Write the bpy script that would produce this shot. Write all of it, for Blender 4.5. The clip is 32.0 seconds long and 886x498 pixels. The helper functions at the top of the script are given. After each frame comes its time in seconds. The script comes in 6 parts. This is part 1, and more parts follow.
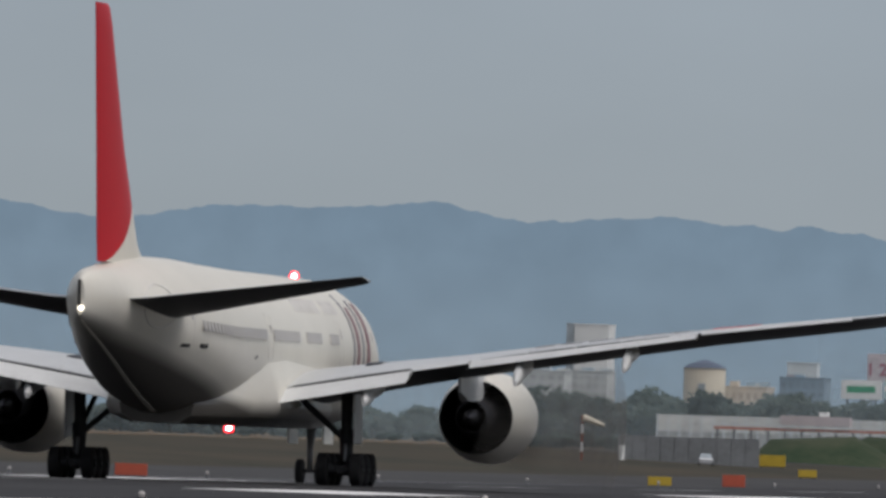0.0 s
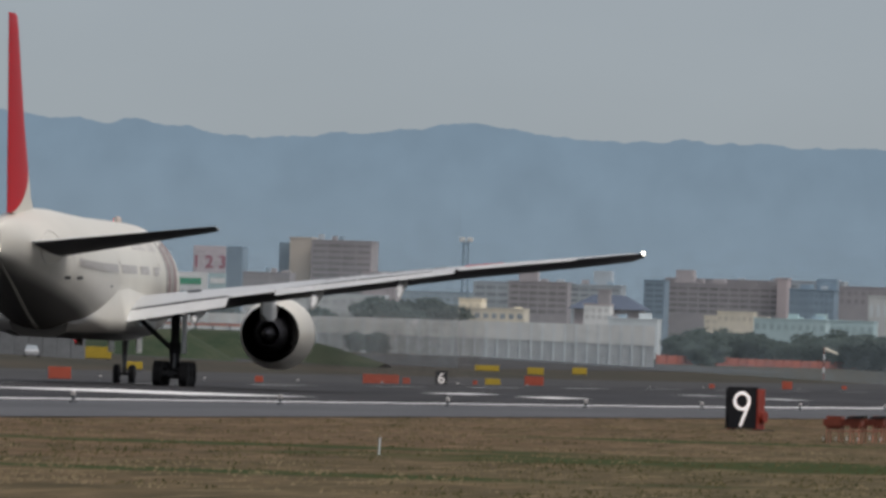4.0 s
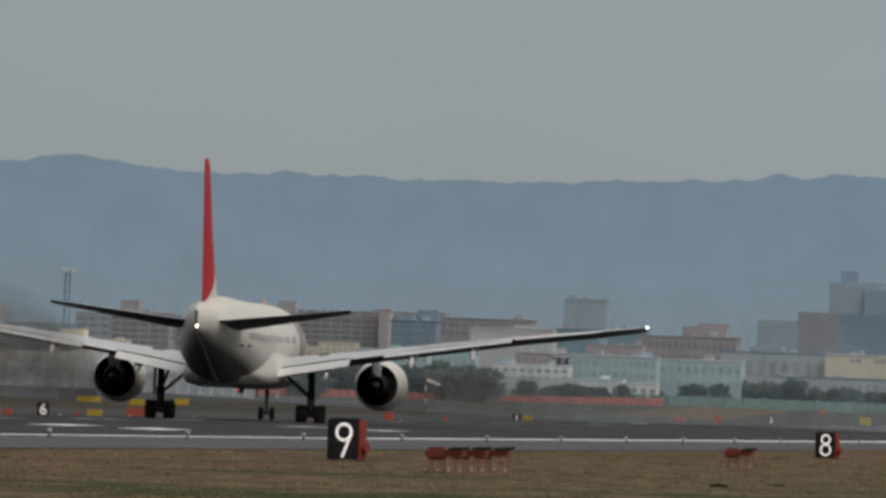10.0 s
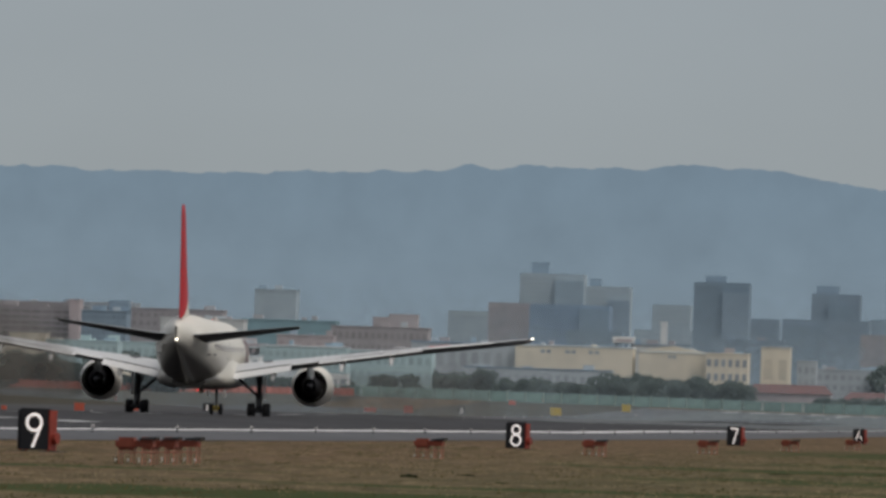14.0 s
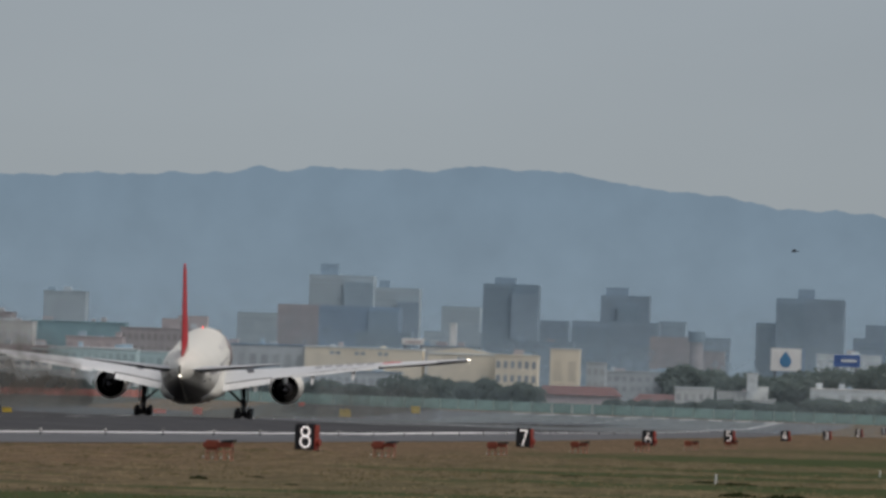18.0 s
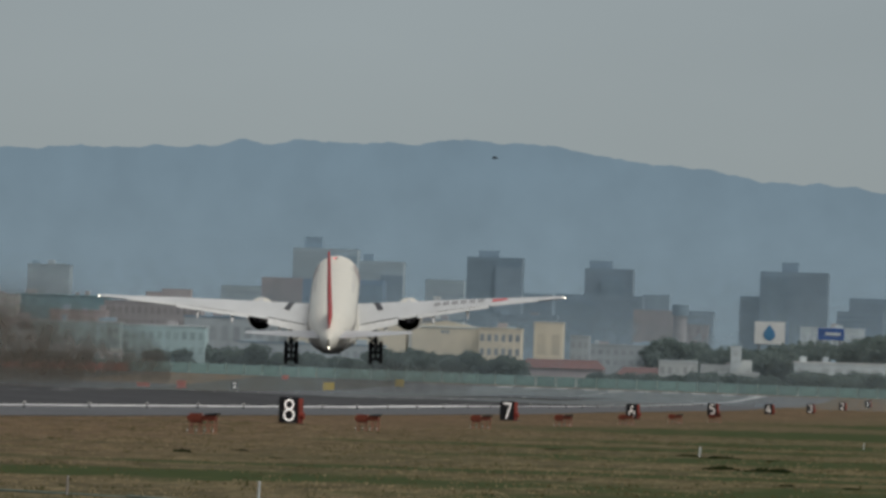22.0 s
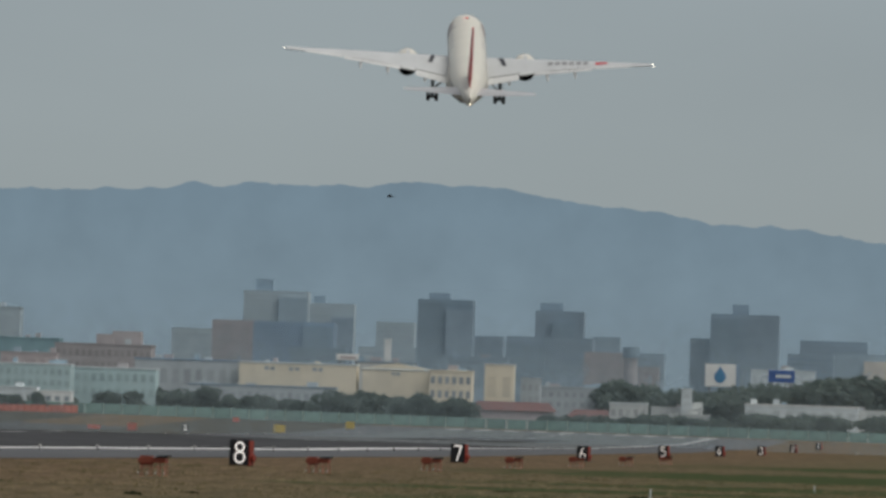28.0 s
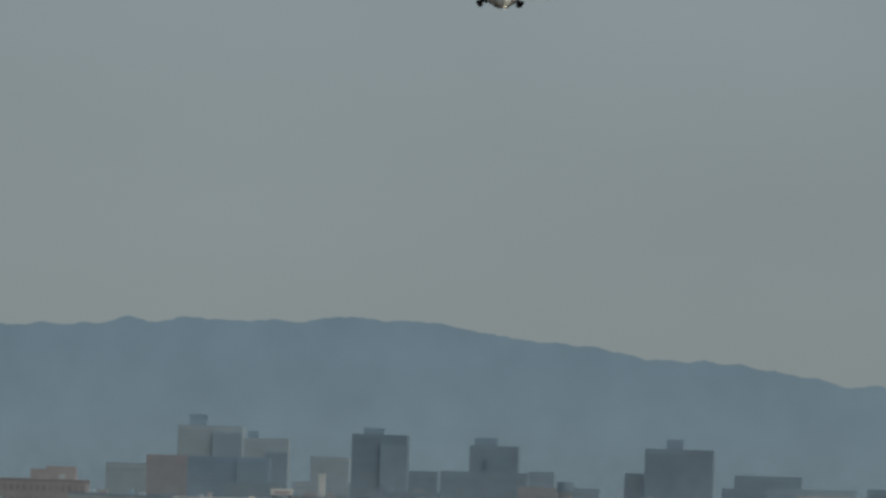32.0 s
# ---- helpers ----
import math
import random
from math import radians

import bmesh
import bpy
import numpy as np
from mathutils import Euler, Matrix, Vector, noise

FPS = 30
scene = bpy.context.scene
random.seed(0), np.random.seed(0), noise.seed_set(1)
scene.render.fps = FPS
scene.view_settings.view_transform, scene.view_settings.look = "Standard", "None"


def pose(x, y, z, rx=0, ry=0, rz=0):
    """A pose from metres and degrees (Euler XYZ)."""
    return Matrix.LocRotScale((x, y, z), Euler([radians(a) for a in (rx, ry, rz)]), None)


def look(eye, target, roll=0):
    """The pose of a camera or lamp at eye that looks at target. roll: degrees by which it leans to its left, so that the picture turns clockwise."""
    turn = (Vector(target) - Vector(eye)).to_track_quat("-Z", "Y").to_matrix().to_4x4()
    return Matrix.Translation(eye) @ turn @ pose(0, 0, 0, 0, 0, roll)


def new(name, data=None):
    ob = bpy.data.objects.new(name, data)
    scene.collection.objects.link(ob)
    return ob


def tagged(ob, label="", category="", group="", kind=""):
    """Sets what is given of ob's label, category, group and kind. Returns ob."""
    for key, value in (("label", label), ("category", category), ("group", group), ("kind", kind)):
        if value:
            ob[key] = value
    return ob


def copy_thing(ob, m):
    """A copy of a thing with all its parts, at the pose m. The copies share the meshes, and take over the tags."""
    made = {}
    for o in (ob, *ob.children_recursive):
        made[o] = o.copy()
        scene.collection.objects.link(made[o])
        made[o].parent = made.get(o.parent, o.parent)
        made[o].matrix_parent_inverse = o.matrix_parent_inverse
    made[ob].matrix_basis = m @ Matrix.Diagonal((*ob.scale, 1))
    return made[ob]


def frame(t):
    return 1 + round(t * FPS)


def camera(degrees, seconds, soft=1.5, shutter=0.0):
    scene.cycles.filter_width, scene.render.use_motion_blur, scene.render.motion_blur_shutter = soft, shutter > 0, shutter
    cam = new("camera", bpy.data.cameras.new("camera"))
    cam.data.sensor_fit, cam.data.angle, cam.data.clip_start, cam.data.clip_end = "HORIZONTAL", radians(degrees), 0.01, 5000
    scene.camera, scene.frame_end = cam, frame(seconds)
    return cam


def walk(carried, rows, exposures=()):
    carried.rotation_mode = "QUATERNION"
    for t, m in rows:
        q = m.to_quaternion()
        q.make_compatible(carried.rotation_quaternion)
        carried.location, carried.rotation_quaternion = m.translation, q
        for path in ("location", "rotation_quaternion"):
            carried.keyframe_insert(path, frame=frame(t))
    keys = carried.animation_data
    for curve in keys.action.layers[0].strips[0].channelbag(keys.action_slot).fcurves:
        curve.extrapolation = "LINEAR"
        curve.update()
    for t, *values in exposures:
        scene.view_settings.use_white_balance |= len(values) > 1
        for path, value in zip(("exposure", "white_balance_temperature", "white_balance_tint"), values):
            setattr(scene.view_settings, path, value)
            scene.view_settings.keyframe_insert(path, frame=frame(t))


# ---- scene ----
# Eye height 1.8 m above the foot of the first distance board; +y runs along the runway.
EYE = Vector((0.0, 0.0, 1.8))


def gaze(bearing, rise):
    """Camera pose from a bearing off the runway's direction and a rise above level, in degrees."""
    b, e = radians(bearing), radians(rise)
    way = Vector((math.sin(b) * math.cos(e), math.cos(b) * math.cos(e), math.sin(e)))
    return look(EYE, EYE + way * 100, 1.833)


cam = camera(3.402, 32.0, soft=3.2)
walk(cam, [
    (0, gaze(-8.6781, 0.7878)),
    (0.5, gaze(-8.2754, 0.5646)),
    (1, gaze(-8.0143, 0.6762)),
    (1.5, gaze(-7.5781, 0.5470)),
    (2, gaze(-7.2467, 0.5809)),
    (2.5, gaze(-6.8850, 0.6025)),
    (3, gaze(-6.6450, 0.3774)),
    (3.5, gaze(-6.3087, 0.4646)),
    (5.5, gaze(-5.8555, 0.3809)),
    (6, gaze(-5.7243, 0.5415)),
    (6.5, gaze(-5.5496, 0.6934)),
    (7, gaze(-5.3876, 0.7218)),
    (7.5, gaze(-5.1993, 0.6579)),
    (8, gaze(-4.9641, 0.6854)),
    (8.5, gaze(-4.8549, 0.8053)),
    (9, gaze(-4.7950, 0.8007)),
    (9.5, gaze(-4.6700, 0.7415)),
    (10, gaze(-4.5530, 0.6222)),
    (10.5, gaze(-4.3378, 0.5459)),
    (11, gaze(-4.2302, 0.7124)),
    (11.5, gaze(-4.0741, 0.8842)),
    (12, gaze(-3.9049, 0.7727)),
    (12.5, gaze(-3.7056, 0.6194)),
    (13, gaze(-3.5862, 0.6265)),
    (13.5, gaze(-3.4728, 0.6202)),
    (15.5, gaze(-3.0544, 0.6768)),
    (16, gaze(-2.9376, 0.7272)),
    (16.5, gaze(-2.7951, 0.6270)),
    (17, gaze(-2.6594, 0.4899)),
    (17.5, gaze(-2.5891, 0.5820)),
    (18, gaze(-2.5549, 0.6545)),
    (18.5, gaze(-2.5797, 0.7103)),
    (19, gaze(-2.5338, 0.6403)),
    (19.5, gaze(-2.5133, 0.6093)),
    (20, gaze(-2.5194, 0.6974)),
    (20.5, gaze(-2.5222, 0.7254)),
    (21, gaze(-2.5225, 0.6922)),
    (21.5, gaze(-2.4958, 0.6349)),
    (22, gaze(-2.4894, 0.5536)),
    (22.5, gaze(-2.4596, 0.5961)),
    (23, gaze(-2.4295, 0.5904)),
    (23.5, gaze(-2.4024, 0.5747)),
    (24, gaze(-2.3678, 0.4279)),
    (24.5, gaze(-2.3587, 0.5095)),
    (25, gaze(-2.3535, 0.6560)),
    (25.5, gaze(-2.3355, 0.6134)),
    (27.5, gaze(-2.3121, 0.7253)),
    (28, gaze(-2.3053, 0.7220)),
    (28.5, gaze(-2.2653, 0.7233)),
    (29, gaze(-2.2376, 0.8870)),
    (29.5, gaze(-2.2061, 1.1575)),
    (30, gaze(-2.1484, 1.2223)),
    (30.5, gaze(-2.1185, 1.1204)),
    (31, gaze(-2.0922, 1.1280)),
    (31.5, gaze(-2.0643, 1.1920)),
    (32, gaze(-2.0693, 1.2481)),
], exposures=[(0, 0.05, 6350, 14), (3, 0.10, 6400, 14), (6, 0.19, 6560, 14), (7, 0.04, 6550, 13), (9, -0.06, 6660, 12), (10, -0.06, 6680, 12), (11, 0.04, 6640, 12), (12, -0.12, 6620, 12), (13, -0.03, 6620, 13), (16, 0.03, 6560, 13),
              (18, 0.05, 6520, 14), (20, -0.03, 6480, 15), (22, -0.04, 6620, 9), (24, 0.06, 6600, 7), (25, 0.13, 6620, 9), (28, 0.0, 6580, 9), (29, -0.04, 6580, 7), (30, -0.32, 6560, 6), (31, -0.31, 6580, 6), (32, -0.37, 6580, 6)])

# ---- light ----
world = bpy.data.worlds.new("overcast_sky")
scene.world = world
world.use_nodes = True
wt = world.node_tree
sky = wt.nodes.new("ShaderNodeTexSky")
sky.sky_type, sky.sun_disc = "NISHITA", False
sky.sun_elevation, sky.sun_rotation = radians(64), radians(100)
sky.air_density, sky.dust_density, sky.ozone_density = 1.0, 2.0, 1.0
dull = wt.nodes.new("ShaderNodeHueSaturation")
dull.inputs["Saturation"].default_value = 0.35
wt.links.new(sky.outputs["Color"], dull.inputs["Color"])
wt.links.new(dull.outputs["Color"], wt.nodes["Background"].inputs["Color"])
wt.nodes["Background"].inputs["Strength"].default_value = 0.09

sun = new("sun", bpy.data.lights.new("sun", "SUN"))
sun.data.energy, sun.data.angle, sun.data.color = 1.8, radians(62), (1.0, 0.95, 0.87)
sun.matrix_world = look((430, -250, 1000), (0, 0, 0))
scene.view_settings.exposure = 0.0


# ---- materials ----
def mat(name, col, rough=0.7, metal=0.0, scale=1.0, vary=0.15, stretch=(1, 1, 1), col2=None, bump=0.0, spec=0.4, pieces=0.0):
    """Principled surface: colour mottled at two scales, with fine relief."""
    m = bpy.data.materials.new(name)
    m.use_nodes = True
    nt = m.node_tree
    b = nt.nodes["Principled BSDF"]
    b.inputs["Roughness"].default_value = rough
    b.inputs["Metallic"].default_value = metal
    b.inputs["Specular IOR Level"].default_value = spec
    tc = nt.nodes.new("ShaderNodeTexCoord")
    mp = nt.nodes.new("ShaderNodeMapping")
    mp.inputs["Scale"].default_value = [scale * a for a in stretch]
    nt.links.new(tc.outputs["Object"], mp.inputs["Vector"])
    n1 = nt.nodes.new("ShaderNodeTexNoise")
    n1.inputs["Scale"].default_value, n1.inputs["Detail"].default_value = 1.0, 5.0
    n2 = nt.nodes.new("ShaderNodeTexNoise")
    n2.inputs["Scale"].default_value, n2.inputs["Detail"].default_value = 7.3, 3.0
    nt.links.new(mp.outputs["Vector"], n1.inputs["Vector"])
    nt.links.new(mp.outputs["Vector"], n2.inputs["Vector"])
    mixf = nt.nodes.new("ShaderNodeMath")
    mixf.operation = "MULTIPLY_ADD"
    mixf.inputs[1].default_value, mixf.inputs[2].default_value = 0.35, 0.0
    nt.links.new(n2.outputs["Fac"], mixf.inputs[0])
    add = nt.nodes.new("ShaderNodeMath")
    add.operation = "MULTIPLY_ADD"
    add.inputs[1].default_value = 0.65
    nt.links.new(n1.outputs["Fac"], add.inputs[0])
    nt.links.new(mixf.outputs[0], add.inputs[2])
    ramp = nt.nodes.new("ShaderNodeValToRGB")
    c2 = col2 or tuple(min(1.0, c * (1 + vary)) for c in col)
    c1 = col if col2 else tuple(c * (1 - vary) for c in col)
    ramp.color_ramp.elements[0].position, ramp.color_ramp.elements[1].position = 0.36, 0.62
    ramp.color_ramp.elements[0].color, ramp.color_ramp.elements[1].color = (*c1, 1), (*c2, 1)
    nt.links.new(add.outputs[0], ramp.inputs["Fac"])
    out = ramp.outputs["Color"]
    if pieces:
        oi = nt.nodes.new("ShaderNodeObjectInfo")
        hs = nt.nodes.new("ShaderNodeHueSaturation")
        ma = nt.nodes.new("ShaderNodeMath")
        ma.operation = "MULTIPLY_ADD"
        ma.inputs[1].default_value, ma.inputs[2].default_value = pieces, 1 - pieces / 2
        nt.links.new(oi.outputs["Random"], ma.inputs[0])
        nt.links.new(ma.outputs[0], hs.inputs["Value"])
        nt.links.new(out, hs.inputs["Color"])
        out = hs.outputs["Color"]
    nt.links.new(out, b.inputs["Base Color"])
    if bump:
        bp = nt.nodes.new("ShaderNodeBump")
        bp.inputs["Strength"].default_value, bp.inputs["Distance"].default_value = bump, 0.05
        nt.links.new(n2.outputs["Fac"], bp.inputs["Height"])
        nt.links.new(bp.outputs["Normal"], b.inputs["Normal"])
    return m


def glow(name, col, power):
    m = bpy.data.materials.new(name)
    m.use_nodes = True
    b = m.node_tree.nodes["Principled BSDF"]
    b.inputs["Base Color"].default_value = (*col, 1)
    b.inputs["Emission Color"].default_value = (*col, 1)
    b.inputs["Emission Strength"].default_value = power
    return m


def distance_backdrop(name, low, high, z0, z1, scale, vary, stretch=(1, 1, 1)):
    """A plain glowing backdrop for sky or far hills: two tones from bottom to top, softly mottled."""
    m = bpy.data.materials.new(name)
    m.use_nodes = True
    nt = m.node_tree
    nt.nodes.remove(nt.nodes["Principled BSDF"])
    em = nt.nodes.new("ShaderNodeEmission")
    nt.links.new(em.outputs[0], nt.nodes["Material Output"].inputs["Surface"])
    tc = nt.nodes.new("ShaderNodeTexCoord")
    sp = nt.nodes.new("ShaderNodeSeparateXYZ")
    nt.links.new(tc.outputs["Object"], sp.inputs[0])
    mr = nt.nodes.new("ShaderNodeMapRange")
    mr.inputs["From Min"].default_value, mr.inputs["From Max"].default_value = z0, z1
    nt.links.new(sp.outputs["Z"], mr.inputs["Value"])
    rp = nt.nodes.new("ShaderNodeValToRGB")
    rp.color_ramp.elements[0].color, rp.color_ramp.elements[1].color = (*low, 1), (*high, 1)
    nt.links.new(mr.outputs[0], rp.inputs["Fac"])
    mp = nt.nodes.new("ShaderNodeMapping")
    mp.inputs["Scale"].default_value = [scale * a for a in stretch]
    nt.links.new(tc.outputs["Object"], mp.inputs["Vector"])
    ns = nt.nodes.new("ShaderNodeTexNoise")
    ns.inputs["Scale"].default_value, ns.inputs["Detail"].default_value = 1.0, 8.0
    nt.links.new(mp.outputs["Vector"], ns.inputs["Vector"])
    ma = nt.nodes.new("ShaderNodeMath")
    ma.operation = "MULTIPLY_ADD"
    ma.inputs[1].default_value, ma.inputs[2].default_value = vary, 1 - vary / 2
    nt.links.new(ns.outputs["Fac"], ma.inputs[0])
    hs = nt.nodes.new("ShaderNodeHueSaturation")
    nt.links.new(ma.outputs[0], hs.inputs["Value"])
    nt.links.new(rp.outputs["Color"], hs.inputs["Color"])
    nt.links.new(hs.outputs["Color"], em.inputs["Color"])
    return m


SKY = distance_backdrop("cloud_deck", (0.285, 0.322, 0.328), (0.308, 0.362, 0.395), 20, 190, 0.005, 0.19, (1, 1, 2.2))
# Distance haze is put into the hills' glow colour, paler at the foot.
HILLS = distance_backdrop("forest_with_painted_haze", (0.200, 0.265, 0.311), (0.163, 0.233, 0.291), 0, 85, 0.06, 0.27)
GRASS = mat("dry_grass", (0.080, 0.064, 0.034), 0.95, scale=0.05, stretch=(0.8, 1.6, 1), col2=(0.138, 0.106, 0.060), bump=0.3, spec=0.1)
def streak(m, tone, scale, stretch, lo, hi):
    """Lays long streaks of another tone over a material's colour."""
    nt = m.node_tree
    bs = nt.nodes["Principled BSDF"]
    src = bs.inputs["Base Color"].links[0].from_socket
    tc = nt.nodes.new("ShaderNodeTexCoord")
    mp = nt.nodes.new("ShaderNodeMapping")
    mp.inputs["Scale"].default_value = [scale * a for a in stretch]
    nt.links.new(tc.outputs["Object"], mp.inputs["Vector"])
    ns = nt.nodes.new("ShaderNodeTexNoise")
    ns.inputs["Scale"].default_value, ns.inputs["Detail"].default_value = 1.0, 6.0
    nt.links.new(mp.outputs["Vector"], ns.inputs["Vector"])
    mr = nt.nodes.new("ShaderNodeMapRange")
    mr.inputs["From Min"].default_value, mr.inputs["From Max"].default_value = lo, hi
    nt.links.new(ns.outputs["Fac"], mr.inputs["Value"])
    mx = nt.nodes.new("ShaderNodeMix")
    mx.data_type = "RGBA"
    nt.links.new(mr.outputs[0], mx.inputs["Factor"])
    nt.links.new(src, mx.inputs["A"])
    mx.inputs["B"].default_value = (*tone, 1)
    nt.links.new(mx.outputs["Result"], bs.inputs["Base Color"])


streak(GRASS, (0.055, 0.056, 0.023), 0.05, (1.6, 0.5, 1), 0.52, 0.66)
streak(GRASS, (0.125, 0.100, 0.060), 0.11, (0.6, 2.2, 1), 0.52, 0.70)
streak(GRASS, (0.058, 0.052, 0.026), 0.9, (0.6, 0.25, 1), 0.52, 0.74)
streak(GRASS, (0.046, 0.042, 0.021), 0.75, (1, 0.10, 1), 0.46, 0.70)
streak(GRASS, (0.165, 0.135, 0.082), 0.5, (1, 0.14, 1), 0.54, 0.78)
streak(GRASS, (0.185, 0.150, 0.092), 2.2, (1, 0.05, 1), 0.52, 0.72)
streak(GRASS, (0.042, 0.038, 0.018), 7.0, (1, 0.03, 1), 0.47, 0.68)


def across(m, tone, x0, x1, most):
    """Lets a second tone come in across the field, from x0 to x1."""
    nt = m.node_tree
    bs = nt.nodes["Principled BSDF"]
    src = bs.inputs["Base Color"].links[0].from_socket
    tc = nt.nodes.new("ShaderNodeTexCoord")
    sp = nt.nodes.new("ShaderNodeSeparateXYZ")
    nt.links.new(tc.outputs["Object"], sp.inputs[0])
    mr = nt.nodes.new("ShaderNodeMapRange")
    for key, v in (("From Min", x0), ("From Max", x1), ("To Min", 0.0), ("To Max", most)):
        mr.inputs[key].default_value = v
    nt.links.new(sp.outputs["X"], mr.inputs["Value"])
    mx = nt.nodes.new("ShaderNodeMix")
    mx.data_type, mx.blend_type = "RGBA", "MULTIPLY"
    nt.links.new(mr.outputs[0], mx.inputs["Factor"])
    nt.links.new(src, mx.inputs["A"])
    mx.inputs["B"].default_value = (*tone, 1)
    nt.links.new(mx.outputs["Result"], bs.inputs["Base Color"])


def greener(m, areas, tone, tone2):
    """Ragged greener swathes, each an oval (x0, x1, y0, y1) on the ground with a frayed border."""
    nt = m.node_tree
    bs = nt.nodes["Principled BSDF"]
    tc = nt.nodes.new("ShaderNodeTexCoord")

    def noisy(scale, stretch):
        mp = nt.nodes.new("ShaderNodeMapping")
        mp.inputs["Scale"].default_value = [scale * q for q in stretch]
        nt.links.new(tc.outputs["Object"], mp.inputs["Vector"])
        ns = nt.nodes.new("ShaderNodeTexNoise")
        ns.inputs["Scale"].default_value, ns.inputs["Detail"].default_value = 1.0, 7.0
        nt.links.new(mp.outputs["Vector"], ns.inputs["Vector"])
        return ns.outputs["Fac"]

    fray, tones = noisy(0.45, (1, 0.14, 1)), noisy(1.6, (1, 0.10, 1))
    mixed = nt.nodes.new("ShaderNodeMix")
    mixed.data_type = "RGBA"
    nt.links.new(tones, mixed.inputs["Factor"])
    mixed.inputs["A"].default_value, mixed.inputs["B"].default_value = (*tone, 1), (*tone2, 1)
    wide = nt.nodes.new("ShaderNodeMath")
    wide.operation = "MULTIPLY"
    wide.inputs[1].default_value = 1.9
    nt.links.new(fray, wide.inputs[0])
    for x0, x1, y0, y1 in areas:
        off = nt.nodes.new("ShaderNodeVectorMath")
        off.operation = "SUBTRACT"
        off.inputs[1].default_value = ((x0 + x1) / 2, (y0 + y1) / 2, 0)
        nt.links.new(tc.outputs["Object"], off.inputs[0])
        sc = nt.nodes.new("ShaderNodeVectorMath")
        sc.operation = "MULTIPLY"
        sc.inputs[1].default_value = (2 / (x1 - x0), 2 / (y1 - y0), 0)
        nt.links.new(off.outputs[0], sc.inputs[0])
        ln = nt.nodes.new("ShaderNodeVectorMath")
        ln.operation = "LENGTH"
        nt.links.new(sc.outputs[0], ln.inputs[0])
        ad = nt.nodes.new("ShaderNodeMath")
        ad.operation = "ADD"
        nt.links.new(ln.outputs["Value"], ad.inputs[0])
        nt.links.new(wide.outputs[0], ad.inputs[1])
        mr = nt.nodes.new("ShaderNodeMapRange")
        for key, v in (("From Min", 2.15), ("From Max", 1.70), ("To Min", 0.0), ("To Max", 1.0)):
            mr.inputs[key].default_value = v
        nt.links.new(ad.outputs[0], mr.inputs["Value"])
        mx = nt.nodes.new("ShaderNodeMix")
        mx.data_type = "RGBA"
        nt.links.new(mr.outputs[0], mx.inputs["Factor"])
        nt.links.new(bs.inputs["Base Color"].links[0].from_socket, mx.inputs["A"])
        nt.links.new(mixed.outputs["Result"], mx.inputs["B"])
        nt.links.new(mx.outputs["Result"], bs.inputs["Base Color"])


across(GRASS, (1.02, 1.01, 0.84), -38, -6, 1.0)
across(GRASS, (1.20, 0.99, 0.97), -16, -38, 1.0)
greener(GRASS, ((-34, -8, 284, 320), (-10.5, 8, 224, 330), (-5, 6, 196, 232), (-26, 8, 342, 362), (-13, 4, 372, 392), (-20, 14, 420, 480), (-28, -4, 520, 570),
                (-24, 14, 600, 700), (-34, 30, 790, 1050), (-30, 40, 1180, 1500), (-41, -29, 393, 410), (-46, -30, 316, 328), (-36, -22, 236, 246), (-52, -36, 255, 262)), (0.014, 0.027, 0.004), (0.050, 0.064, 0.015))
INFIELD = mat("dull_mown_grass", (0.039, 0.040, 0.031), 0.95, scale=0.03, stretch=(1, 0.3, 1), col2=(0.066, 0.056, 0.041), spec=0.1)
TUFT = mat("grass_tufts", (0.042, 0.042, 0.018), 0.95, scale=0.1, col2=(0.074, 0.066, 0.031), spec=0.1)
ASPHALT = mat("runway_asphalt", (0.023, 0.023, 0.025), 0.85, scale=0.25, stretch=(1, 0.06, 1), col2=(0.045, 0.045, 0.047), bump=0.2, spec=0.22)
RUBBER = mat("rubbered_asphalt", (0.018, 0.018, 0.019), 0.8, scale=0.35, stretch=(1, 0.04, 1), col2=(0.040, 0.039, 0.039), bump=0.2, spec=0.22)
SHOULDER = mat("shoulder_asphalt", (0.070, 0.073, 0.078), 0.85, scale=0.2, stretch=(1, 0.1, 1), col2=(0.100, 0.103, 0.108), bump=0.2, spec=0.22)
# Paler than the runway: mirage sheen and haze are put into its colour.
MIRAGEASPHALT = mat("mirage_paled_asphalt", (0.080, 0.092, 0.094), 0.85, scale=0.25, stretch=(1, 0.06, 1), col2=(0.120, 0.132, 0.134), spec=0.22)
TAXI = mat("taxiway_asphalt", (0.034, 0.034, 0.035), 0.85, scale=0.2, stretch=(1, 0.15, 1), col2=(0.056, 0.055, 0.054), spec=0.22)
LINE = mat("worn_white_paint", (0.70, 0.70, 0.69), 0.7, scale=0.6, stretch=(1, 0.2, 1), col2=(0.80, 0.80, 0.78))
FADED = mat("faded_white_paint", (0.20, 0.21, 0.21), 0.75, scale=0.5, stretch=(1, 0.2, 1), col2=(0.50, 0.51, 0.50))
WHITE = mat("gloss_white_paint", (0.66, 0.637, 0.56), 0.34, scale=0.25, vary=0.035, spec=0.5)
# Shade below wings and tailplane, put in as a near-black colour.
UNDERSHADE = mat("underwing_shade", (0.022, 0.023, 0.026), 0.5, scale=0.4, vary=0.1, stretch=(1, 0.4, 1))
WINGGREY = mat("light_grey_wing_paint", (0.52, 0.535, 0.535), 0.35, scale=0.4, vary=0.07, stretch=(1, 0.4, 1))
FLAPGREY = mat("flap_paint", (0.57, 0.58, 0.57), 0.4, scale=0.5, vary=0.08)
TAILGREY = mat("tailplane_grey_paint", (0.41, 0.43, 0.44), 0.4, scale=0.4, vary=0.07)
